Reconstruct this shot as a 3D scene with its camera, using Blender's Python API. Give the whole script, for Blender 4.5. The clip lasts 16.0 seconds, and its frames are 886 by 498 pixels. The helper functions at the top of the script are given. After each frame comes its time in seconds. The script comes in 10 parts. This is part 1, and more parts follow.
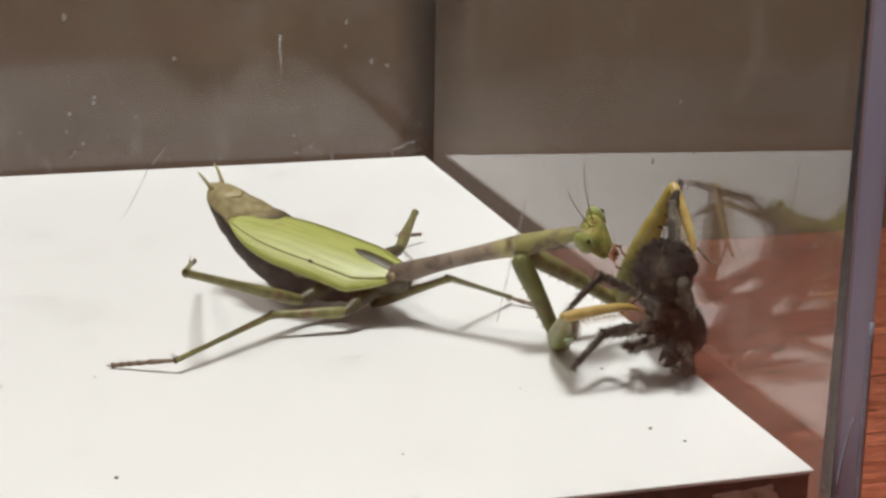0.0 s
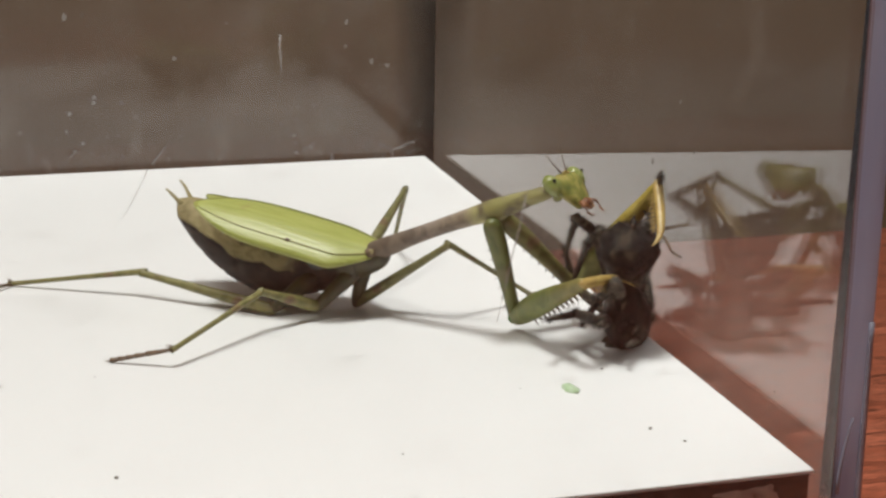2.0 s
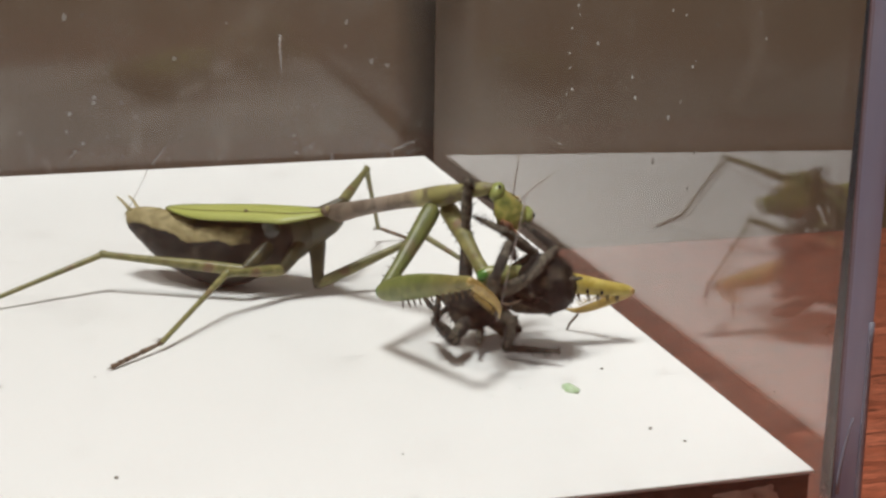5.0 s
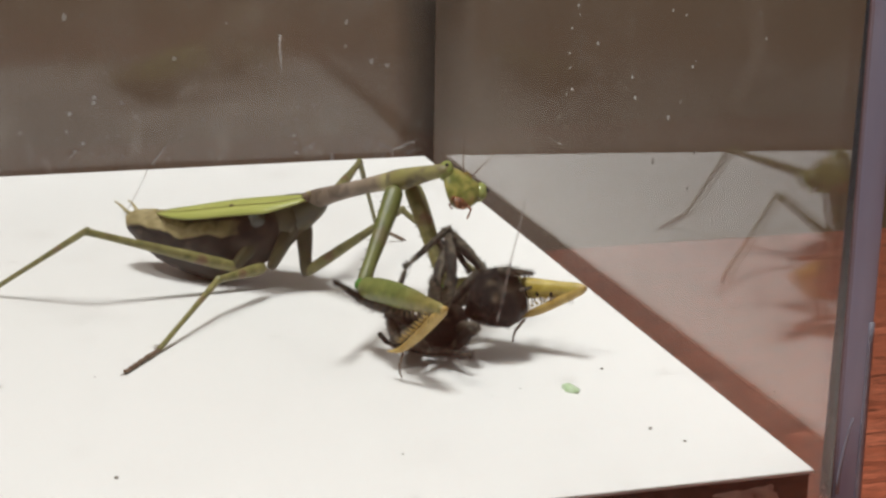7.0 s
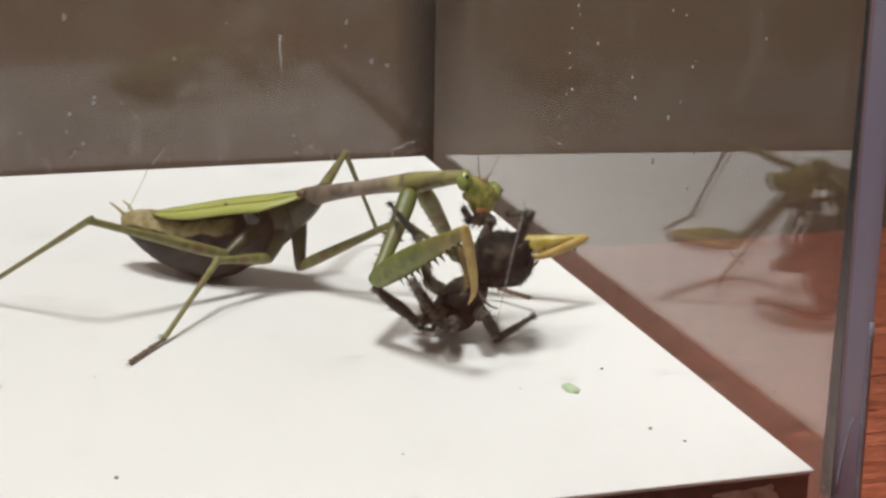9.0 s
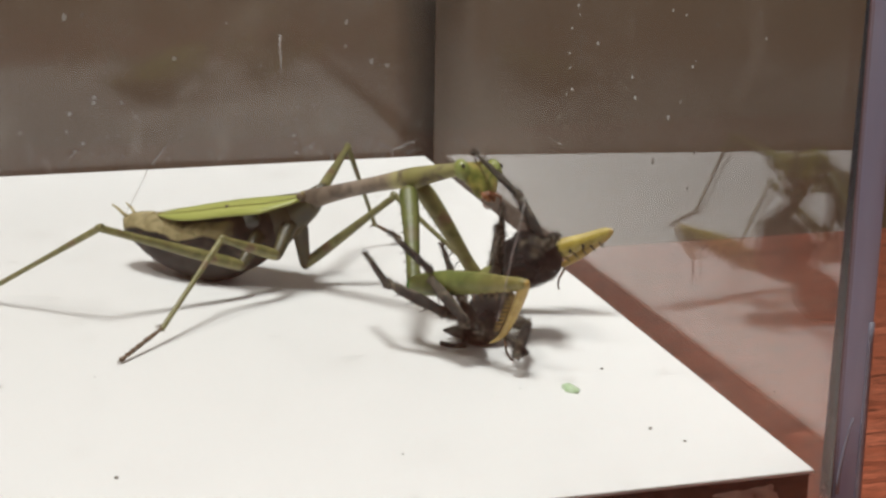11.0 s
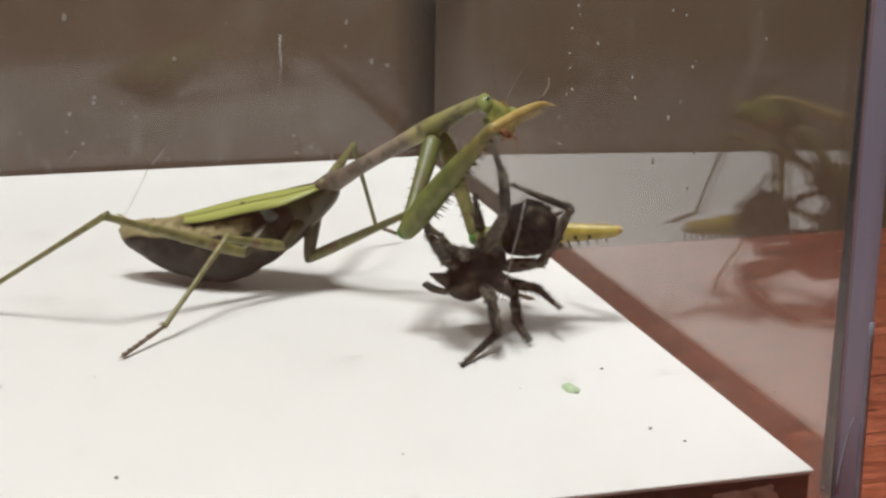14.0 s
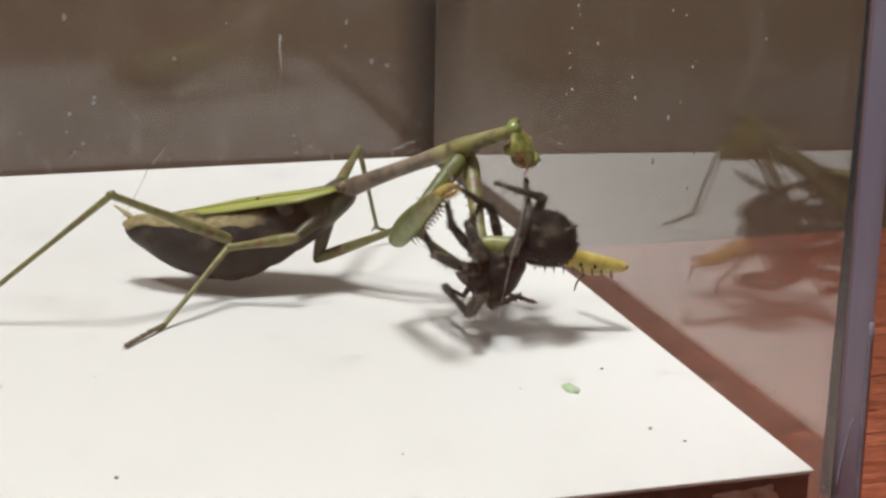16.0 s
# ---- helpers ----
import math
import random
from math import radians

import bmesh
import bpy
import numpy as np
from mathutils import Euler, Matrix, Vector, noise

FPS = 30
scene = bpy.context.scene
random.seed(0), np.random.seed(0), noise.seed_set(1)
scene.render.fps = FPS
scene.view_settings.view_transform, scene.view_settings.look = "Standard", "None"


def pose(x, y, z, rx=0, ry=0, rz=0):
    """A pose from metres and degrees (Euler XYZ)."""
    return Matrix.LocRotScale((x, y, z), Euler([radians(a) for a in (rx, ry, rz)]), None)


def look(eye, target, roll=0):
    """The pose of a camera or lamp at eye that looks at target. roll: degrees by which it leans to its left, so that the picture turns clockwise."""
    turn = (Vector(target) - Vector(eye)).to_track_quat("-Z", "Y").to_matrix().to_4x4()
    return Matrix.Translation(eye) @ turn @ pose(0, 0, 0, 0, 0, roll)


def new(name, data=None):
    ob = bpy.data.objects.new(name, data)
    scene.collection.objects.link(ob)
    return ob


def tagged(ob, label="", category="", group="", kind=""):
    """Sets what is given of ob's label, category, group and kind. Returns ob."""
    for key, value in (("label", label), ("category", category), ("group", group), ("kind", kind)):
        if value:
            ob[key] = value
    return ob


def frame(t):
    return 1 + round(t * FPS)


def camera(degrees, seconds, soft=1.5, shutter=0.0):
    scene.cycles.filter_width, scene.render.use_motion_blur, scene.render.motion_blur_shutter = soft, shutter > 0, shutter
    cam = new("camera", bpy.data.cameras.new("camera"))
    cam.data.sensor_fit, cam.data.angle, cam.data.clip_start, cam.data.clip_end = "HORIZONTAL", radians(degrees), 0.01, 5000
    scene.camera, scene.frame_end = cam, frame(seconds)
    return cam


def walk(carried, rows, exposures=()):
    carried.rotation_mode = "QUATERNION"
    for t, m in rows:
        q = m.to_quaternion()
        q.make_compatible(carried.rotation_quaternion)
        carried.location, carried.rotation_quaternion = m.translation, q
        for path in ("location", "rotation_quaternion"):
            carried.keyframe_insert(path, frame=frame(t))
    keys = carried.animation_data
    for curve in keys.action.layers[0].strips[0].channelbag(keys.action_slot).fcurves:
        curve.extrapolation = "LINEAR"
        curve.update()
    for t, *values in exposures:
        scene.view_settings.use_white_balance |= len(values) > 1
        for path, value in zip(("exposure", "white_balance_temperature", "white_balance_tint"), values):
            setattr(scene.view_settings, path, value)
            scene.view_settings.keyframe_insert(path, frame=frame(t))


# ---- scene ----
# ---- camera ----
cam = camera(35.72, 16.0, soft=2.7, shutter=0.0)
EYE = (0.0, 0.001, 0.099)
walk(cam, [(0.0, pose(*EYE, 74.8, 0, -14.0)), (16.0, pose(*EYE, 74.8, 0, -14.0))])

# ---- light ----
scene.view_settings.exposure = 0.0
world = bpy.data.worlds.new("room_air")
scene.world = world
world.use_nodes = True
world.node_tree.nodes["Background"].inputs[0].default_value = (0.85, 0.8, 0.72, 1)
world.node_tree.nodes["Background"].inputs[1].default_value = 0.009


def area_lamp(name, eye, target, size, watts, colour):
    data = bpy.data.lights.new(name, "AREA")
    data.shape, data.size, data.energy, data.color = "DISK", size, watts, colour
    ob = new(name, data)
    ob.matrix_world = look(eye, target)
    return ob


# one lamp hangs over the box; the room around it is dim
area_lamp("hanging_lamp", (-0.06, 0.22, 1.30), (0.03, 0.26, 0.02), 0.30, 15.3, (0.985, 1.0, 0.98))
# unseen fill lamp, added only to brighten the back wall
area_lamp("wall_fill", (-0.75, 0.10, 1.62), (-0.60, 0.98, -0.04), 0.4, 10.8, (1.0, 0.96, 0.90))


# ---- materials ----
class Nodes:
    """A small helper for node materials."""

    def __init__(self, name):
        self.m = bpy.data.materials.new(name)
        self.m.use_nodes = True
        self.t = self.m.node_tree
        self.b = self.t.nodes["Principled BSDF"]
        self.out = self.t.nodes["Material Output"]
        self.co = self.t.nodes.new("ShaderNodeTexCoord").outputs["Object"]

    def node(self, kind, **values):
        n = self.t.nodes.new(kind)
        for k, v in values.items():
            n.inputs[k.replace("_", " ")].default_value = v
        return n

    def link(self, a, b):
        self.t.links.new(a, b)

    def noise(self, scale, detail=4.0, rough=0.6, co=None, stretch=None):
        n = self.node("ShaderNodeTexNoise", Scale=scale, Detail=detail, Roughness=rough)
        src = co or self.co
        if stretch:
            mp = self.node("ShaderNodeMapping")
            mp.inputs["Scale"].default_value = stretch
            self.link(src, mp.inputs["Vector"])
            src = mp.outputs["Vector"]
        self.link(src, n.inputs["Vector"])
        return n.outputs["Fac"]

    def ramp(self, fac, stops):
        r = self.t.nodes.new("ShaderNodeValToRGB")
        e = r.color_ramp.elements
        while len(e) < len(stops):
            e.new(0.5)
        for el, (p, c) in zip(e, stops):
            el.position = p
            el.color = (*c, 1) if len(c) == 3 else c
        self.link(fac, r.inputs["Fac"])
        return r.outputs["Color"]

    def mix(self, fac, a, b, blend="MIX"):
        n = self.t.nodes.new("ShaderNodeMix")
        n.data_type, n.blend_type = "RGBA", blend
        for i, v in ((0, fac), (6, a), (7, b)):
            if isinstance(v, (int, float)):
                n.inputs[i].default_value = v
            elif isinstance(v, tuple):
                n.inputs[i].default_value = (*v, 1)
            else:
                self.link(v, n.inputs[i])
        return n.outputs[2]

    def math(self, op, a, b=0.0):
        n = self.t.nodes.new("ShaderNodeMath")
        n.operation = op
        for i, v in enumerate((a, b)):
            if isinstance(v, (int, float)):
                n.inputs[i].default_value = v
            else:
                self.link(v, n.inputs[i])
        return n.outputs[0]

    def axis(self, name):
        n = self.t.nodes.new("ShaderNodeSeparateXYZ")
        self.link(self.co, n.inputs[0])
        return n.outputs[name]

    def bump(self, height, strength=0.3, dist=0.0002):
        n = self.node("ShaderNodeBump", Strength=strength, Distance=dist)
        self.link(height, n.inputs["Height"])
        self.link(n.outputs["Normal"], self.b.inputs["Normal"])

    def done(self, colour, rough=0.5, **inputs):
        if isinstance(colour, tuple):
            self.b.inputs["Base Color"].default_value = (*colour, 1)
        else:
            self.link(colour, self.b.inputs["Base Color"])
        if isinstance(rough, float):
            self.b.inputs["Roughness"].default_value = rough
        else:
            self.link(rough, self.b.inputs["Roughness"])
        for k, v in inputs.items():
            self.b.inputs[k.replace("_", " ")].default_value = v
        return self.m


def skin(name, a, b, scale=700.0, rough=0.42, bump=0.35, grain=3000.0, streak=None, c=None, **more):
    """Chitin or plant-like skin: two tones in patches, a fine grain, a fine relief."""
    n = Nodes(name)
    col = n.ramp(n.noise(scale, stretch=streak), [(0.32, a), (0.68, b)])
    if c:
        col = n.mix(n.ramp(n.noise(scale * 0.45, 3), [(0.58, (0, 0, 0)), (0.7, (1, 1, 1))]), col, c)
    col = n.mix(0.25, col, n.ramp(n.noise(grain, 2), [(0.3, (0.25, 0.25, 0.25)), (0.7, (1, 1, 1))]), "MULTIPLY")
    n.bump(n.noise(grain * 0.6, 3), bump, 0.00015)
    return n.done(col, rough, **more)


def make_materials():
    M = {}
    # white melamine top
    n = Nodes("white_laminate")
    dirt = n.ramp(n.noise(38, 6, 0.65), [(0.56, (0.79, 0.79, 0.765)), (0.82, (0.68, 0.675, 0.65))])
    dust = n.ramp(n.noise(1400, 2, 0.5), [(0.735, (1, 1, 1)), (0.80, (0.55, 0.53, 0.5))])
    n.bump(n.noise(900, 3), 0.06, 0.0001)
    smudge = n.ramp(n.noise(115, 6, 0.7), [(0.60, (1, 1, 1)), (0.72, (0.80, 0.80, 0.79))])
    dirt = n.mix(1.0, dirt, smudge, "MULTIPLY")
    M["laminate"] = n.done(n.mix(1.0, dirt, dust, "MULTIPLY"), 0.38, Specular_IOR_Level=0.35)
    # raw brown board edge
    n = Nodes("board_edge")
    col = n.ramp(n.noise(420, 6, 0.7, stretch=(1, 1, 2.5)), [(0.3, (0.016, 0.017, 0.018)), (0.55, (0.040, 0.041, 0.042)), (0.8, (0.125, 0.12, 0.12))])
    n.bump(n.noise(800, 5), 0.5, 0.0004)
    M["edge"] = n.done(col, 0.6)
    M["white_smear"] = skin("white_smear", (0.35, 0.3, 0.27), (0.62, 0.58, 0.54), 500, 0.6)
    # red-brown varnished table
    n = Nodes("table_wood")
    ring = n.noise(16, 5, 0.6, stretch=(1.2, 13, 13))
    fine = n.noise(130, 6, 0.75, stretch=(0.9, 16, 16))
    col = n.ramp(ring, [(0.30, (0.25, 0.062, 0.032)), (0.46, (0.39, 0.099, 0.050)), (0.62, (0.48, 0.140, 0.078)), (0.76, (0.31, 0.078, 0.041))])
    col = n.mix(0.85, col, n.ramp(fine, [(0.43, (0.05, 0.035, 0.03)), (0.53, (1, 1, 1))]), "MULTIPLY")
    n.bump(fine, 0.25, 0.0002)
    M["table"] = n.done(col, 0.33)
    # brown wall
    n = Nodes("brown_wall")
    col = n.ramp(n.noise(3.0, 5, 0.6), [(0.3, (0.182, 0.114, 0.067)), (0.7, (0.248, 0.158, 0.094))])
    n.bump(n.noise(120, 3), 0.2, 0.001)
    M["wall"] = n.done(col, 0.75)
    n = Nodes("room_paint")
    M["paint"] = n.done(n.ramp(n.noise(2.0, 4), [(0.3, (0.40, 0.36, 0.31)), (0.7, (0.47, 0.43, 0.37))]), 0.8)
    n = Nodes("dark_floor")
    M["floor"] = n.done(n.ramp(n.noise(6.0, 4), [(0.3, (0.06, 0.045, 0.035)), (0.7, (0.1, 0.075, 0.055))]), 0.6)
    # clear acrylic, dusty to different degrees
    for name, haze, speck, size, ior in (("acrylic_front", 0.006, 0.0, 420, 1.49), ("acrylic_side", 0.022, 0.12, 300, 1.82), ("acrylic_back", 0.045, 0.2, 150, 1.49)):
        n = Nodes(name)
        if name == "acrylic_front":
            # thin clear sheet: straight through, with the surface's own gloss
            glass = n.t.nodes.new("ShaderNodeMixShader")
            clear = n.node("ShaderNodeBsdfTransparent")
            clear.inputs["Color"].default_value = (0.985, 0.985, 0.99, 1)
            gloss = n.node("ShaderNodeBsdfGlossy", Roughness=0.0)
            n.link(n.node("ShaderNodeFresnel", IOR=ior).outputs[0], glass.inputs[0])
            n.link(clear.outputs[0], glass.inputs[1]); n.link(gloss.outputs[0], glass.inputs[2])
        else:
            glass = n.node("ShaderNodeBsdfGlass", IOR=ior, Roughness=0.07 if name == "acrylic_back" else 0.0)
            glass.inputs["Color"].default_value = (0.965, 0.965, 0.975, 1)
        dusty = n.node("ShaderNodeBsdfDiffuse")
        dusty.inputs["Color"].default_value = (0.62, 0.55, 0.48, 1)
        film = n.ramp(n.noise(40, 9, 0.8), [(0.38, (haze * 0.1,) * 3), (0.54, (haze * 0.8,) * 3), (0.66, (haze * 3.4,) * 3)])
        vor = n.node("ShaderNodeTexVoronoi", Scale=size, Randomness=1.0)
        n.link(n.co, vor.inputs["Vector"])
        pick = n.ramp(n.math("FRACT", n.math("MULTIPLY", vor.outputs["Color"], 1.0)), [(0.45, (0.05, 0.05, 0.05)), (0.95, (0.36, 0.36, 0.36))])
        spots = n.math("MULTIPLY", n.ramp(n.math("SUBTRACT", pick, vor.outputs["Distance"]), [(0.0, (0, 0, 0)), (0.30, (1, 1, 1))]), speck)
        where = n.ramp(n.noise(22, 3), [(0.40, (0, 0, 0)), (0.66, (1, 1, 1))])
        drip = n.ramp(n.noise(150, 2, 0.5, stretch=(1, 1, 0.12)), [(0.70, (0, 0, 0)), (0.80, (speck * 0.3,) * 3)])
        f = n.math("ADD", n.math("ADD", film, n.math("MULTIPLY", spots, where)), n.math("MULTIPLY", drip, where))
        # whitish deposits along the foot of the pane
        z0, z1 = (0.020, 0.040) if name == "acrylic_back" else (-0.001, 0.003)
        foot = n.ramp(n.math("MULTIPLY", n.math("ADD", n.axis("Z"), 0.02), 10.0), [((z0 + 0.02) * 10, (1, 1, 1)), ((z1 + 0.02) * 10, (0, 0, 0))])
        marks = n.ramp(n.noise(170, 5, 0.7, stretch=(1, 1, 0.45)), [(0.54, (0, 0, 0)), (0.72, (speck * 2.0,) * 3)])
        if speck:
            f = n.math("ADD", f, n.math("MULTIPLY", foot, marks))
        if name == "acrylic_side":
            low = n.ramp(n.math("ADD", n.math("MULTIPLY", n.axis("Z"), 20.0), 0.1), [(0.0, (0.15, 0.15, 0.15)), (0.14, (0.11, 0.11, 0.11)), (0.40, (0.06, 0.06, 0.06)), (0.9, (0.0, 0.0, 0.0))])
            f = n.math("ADD", f, n.math("MULTIPLY", low, n.ramp(n.noise(70, 5, 0.65), [(0.3, (0.55, 0.55, 0.55)), (0.7, (1.4, 1.4, 1.4))])))
        mx = n.t.nodes.new("ShaderNodeMixShader")
        n.link(f, mx.inputs[0]); n.link(glass.outputs[0], mx.inputs[1]); n.link(dusty.outputs[0], mx.inputs[2])
        n.link(mx.outputs[0], n.out.inputs["Surface"])
        M[name] = n.m
    n = Nodes("acrylic_end")
    z = n.noise(60, 3, 0.5, stretch=(3, 3, 0.5))
    tint = n.ramp(z, [(0.35, (0.62, 0.68, 0.86)), (0.7, (0.78, 0.84, 0.98))])
    n.done(tint, 0.22, Coat_Weight=0.5)
    inner = n.node("ShaderNodeBsdfTranslucent")
    n.link(tint, inner.inputs["Color"])
    mx = n.node("ShaderNodeMixShader", Fac=0.55)
    n.link(n.b.outputs[0], mx.inputs[1]); n.link(inner.outputs[0], mx.inputs[2]); n.link(mx.outputs[0], n.out.inputs["Surface"])
    M["acrylic_end"] = n.m
    # a see-through sheet with the corner's shade painted in, denser towards the corner
    n = Nodes("shade_film")
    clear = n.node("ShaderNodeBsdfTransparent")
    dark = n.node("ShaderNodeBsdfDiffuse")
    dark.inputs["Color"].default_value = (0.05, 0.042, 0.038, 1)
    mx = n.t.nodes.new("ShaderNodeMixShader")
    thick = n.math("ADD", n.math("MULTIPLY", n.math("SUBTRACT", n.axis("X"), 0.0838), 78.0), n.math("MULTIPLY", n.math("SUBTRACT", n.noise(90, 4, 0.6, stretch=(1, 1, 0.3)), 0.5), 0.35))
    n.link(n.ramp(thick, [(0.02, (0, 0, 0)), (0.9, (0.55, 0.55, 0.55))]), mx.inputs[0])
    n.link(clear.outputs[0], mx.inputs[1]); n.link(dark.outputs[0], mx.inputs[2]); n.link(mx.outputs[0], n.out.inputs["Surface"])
    M["corner_shade"] = n.m
    for name, tone in (("dust", (0.52, 0.48, 0.44)), ("drop", (0.80, 0.79, 0.76))):
        n = Nodes("pale_" + name)
        front = n.node("ShaderNodeBsdfDiffuse")
        inner = n.node("ShaderNodeBsdfTranslucent")
        col = n.mix(n.noise(500, 3), tuple(v * 0.6 for v in tone), tone)
        mx = n.node("ShaderNodeMixShader", Fac=0.5)
        n.link(col, front.inputs["Color"]); n.link(col, inner.inputs["Color"])
        n.link(front.outputs[0], mx.inputs[1]); n.link(inner.outputs[0], mx.inputs[2]); n.link(mx.outputs[0], n.out.inputs["Surface"])
        M[name] = n.m
    n = Nodes("scratch")
    clear = n.node("ShaderNodeBsdfTransparent")
    pale = n.node("ShaderNodeBsdfDiffuse")
    pale.inputs["Color"].default_value = (0.85, 0.82, 0.79, 1)
    mx = n.t.nodes.new("ShaderNodeMixShader")
    n.link(n.ramp(n.noise(300, 3), [(0.35, (0.02, 0.02, 0.02)), (0.7, (0.34, 0.34, 0.34))]), mx.inputs[0])
    n.link(clear.outputs[0], mx.inputs[1]); n.link(pale.outputs[0], mx.inputs[2]); n.link(mx.outputs[0], n.out.inputs["Surface"])
    M["scratch"] = n.m
    n = Nodes("dried_smudge")
    clear = n.node("ShaderNodeBsdfTransparent")
    inner = n.node("ShaderNodeBsdfTranslucent")
    inner.inputs["Color"].default_value = (0.85, 0.82, 0.78, 1)
    mx = n.t.nodes.new("ShaderNodeMixShader")
    n.link(n.ramp(n.noise(1100, 4, 0.7), [(0.38, (0.02, 0.02, 0.02)), (0.62, (0.55, 0.55, 0.55))]), mx.inputs[0])
    n.link(clear.outputs[0], mx.inputs[1]); n.link(inner.outputs[0], mx.inputs[2]); n.link(mx.outputs[0], n.out.inputs["Surface"])
    M["smudge"] = n.m
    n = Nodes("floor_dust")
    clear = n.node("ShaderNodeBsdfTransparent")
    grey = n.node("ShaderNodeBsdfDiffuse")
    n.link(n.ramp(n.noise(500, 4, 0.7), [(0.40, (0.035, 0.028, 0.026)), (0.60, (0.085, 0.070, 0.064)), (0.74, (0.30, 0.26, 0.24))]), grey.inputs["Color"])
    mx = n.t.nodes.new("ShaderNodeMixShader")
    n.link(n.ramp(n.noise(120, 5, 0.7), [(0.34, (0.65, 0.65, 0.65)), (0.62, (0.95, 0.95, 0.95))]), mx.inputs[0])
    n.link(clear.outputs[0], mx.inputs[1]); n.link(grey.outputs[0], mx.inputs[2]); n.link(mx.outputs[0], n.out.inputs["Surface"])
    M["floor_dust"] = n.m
    n = Nodes("cut_end")
    clear = n.node("ShaderNodeBsdfTransparent")
    clear.inputs["Color"].default_value = (0.93, 0.90, 0.91, 1)
    n.link(clear.outputs[0], n.out.inputs["Surface"])
    M["cut_end"] = n.m
    n = Nodes("glue_seam")
    clear = n.node("ShaderNodeBsdfTransparent")
    clear.inputs["Color"].default_value = (0.50, 0.30, 0.26, 1)
    n.link(clear.outputs[0], n.out.inputs["Surface"])
    M["seam"] = n.m
    # lighter lavender for the highlights painted on the polished edge
    M["edge_glint"] = skin("acrylic_glint", (0.34, 0.34, 0.43), (0.46, 0.46, 0.56), 300, 0.25)
    # mantis
    M["leg_green"] = skin("leg_green", (0.125, 0.12, 0.033), (0.29, 0.265, 0.10), 480, 0.42, 0.7, 1600, c=(0.19, 0.115, 0.06))
    M["leg_far"] = skin("leg_olive", (0.12, 0.12, 0.04), (0.24, 0.22, 0.085), 560, 0.42, 0.7, 1600, c=(0.16, 0.10, 0.05))
    M["tarsus"] = skin("tarsus_brown", (0.10, 0.065, 0.04), (0.22, 0.15, 0.09), 900, 0.5)
    M["green"] = skin("raptor_green", (0.060, 0.078, 0.016), (0.185, 0.205, 0.055), 330, 0.44, 0.9, 1500, streak=(0.6, 1.3, 1.3), c=(0.17, 0.15, 0.06))
    M["knee"] = skin("knee_green", (0.045, 0.16, 0.02), (0.09, 0.24, 0.04), 500, 0.16, 0.2)
    n = Nodes("femur_skin")
    col = n.ramp(n.noise(360, 5, 0.65), [(0.34, (0.105, 0.135, 0.028)), (0.66, (0.225, 0.255, 0.07))])
    far_end = n.ramp(n.math("ADD", n.math("MULTIPLY", n.axis("X"), 38.0), n.math("MULTIPLY", n.noise(300, 3), 0.25)), [(0.62, (0, 0, 0)), (0.95, (1, 1, 1))])
    col = n.mix(far_end, col, n.ramp(n.noise(500, 4), [(0.35, (0.15, 0.13, 0.03)), (0.65, (0.30, 0.26, 0.085))]))
    col = n.mix(0.3, col, n.ramp(n.noise(1500, 3), [(0.35, (0.3, 0.3, 0.3)), (0.65, (1, 1, 1))]), "MULTIPLY")
    n.bump(n.noise(1100, 4), 0.8, 0.0002)
    M["femur"] = n.done(col, 0.42)
    n = Nodes("raptor_yellow")
    along = n.ramp(n.math("ADD", n.math("MULTIPLY", n.axis("X"), 38.0), n.math("MULTIPLY", n.noise(300, 3), 0.2)), [(0.42, (0, 0, 0)), (0.72, (1, 1, 1))])
    col = n.mix(along, n.ramp(n.noise(420, 4), [(0.34, (0.19, 0.20, 0.05)), (0.66, (0.34, 0.34, 0.12))]), n.ramp(n.noise(420, 4), [(0.34, (0.42, 0.31, 0.045)), (0.66, (0.58, 0.46, 0.12))]))
    col = n.mix(0.25, col, n.ramp(n.noise(1500, 2), [(0.3, (0.3, 0.3, 0.3)), (0.7, (1, 1, 1))]), "MULTIPLY")
    n.bump(n.noise(900, 3), 0.6, 0.00015)
    M["yellow"] = n.done(col, 0.36)
    M["orange"] = skin("tibia_orange", (0.40, 0.25, 0.055), (0.56, 0.40, 0.13), 420, 0.36, 0.6, 1500)
    M["black"] = skin("black_chitin", (0.008, 0.007, 0.006), (0.02, 0.017, 0.014), 900, 0.25)
    M["spine"] = skin("spine_dark", (0.05, 0.04, 0.02), (0.16, 0.11, 0.05), 900, 0.4)
    n = Nodes("wing_green")
    v = n.noise(260, 3, 0.5, stretch=(0.35, 6, 6))
    col = n.ramp(v, [(0.30, (0.30, 0.33, 0.072)), (0.5, (0.37, 0.395, 0.10)), (0.70, (0.43, 0.445, 0.135))])
    spot = n.ramp(n.noise(210, 2), [(0.72, (0, 0, 0)), (0.80, (0.7, 0.7, 0.7))])
    col = n.mix(spot, col, (0.25, 0.15, 0.07))
    n.bump(v, 0.5, 0.0002)
    M["wing"] = n.done(col, 0.4)
    M["wing_vein"] = skin("wing_vein", (0.30, 0.31, 0.085), (0.40, 0.40, 0.13), 900, 0.4)
    M["wing_fold"] = skin("wing_fold", (0.24, 0.22, 0.07), (0.33, 0.30, 0.10), 700, 0.4)
    # abdomen: pale upper plate, dark mottled flank, brown belly
    n = Nodes("abdomen_skin")
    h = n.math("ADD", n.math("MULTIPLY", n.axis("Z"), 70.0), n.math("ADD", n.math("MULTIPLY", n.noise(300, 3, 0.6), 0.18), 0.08))
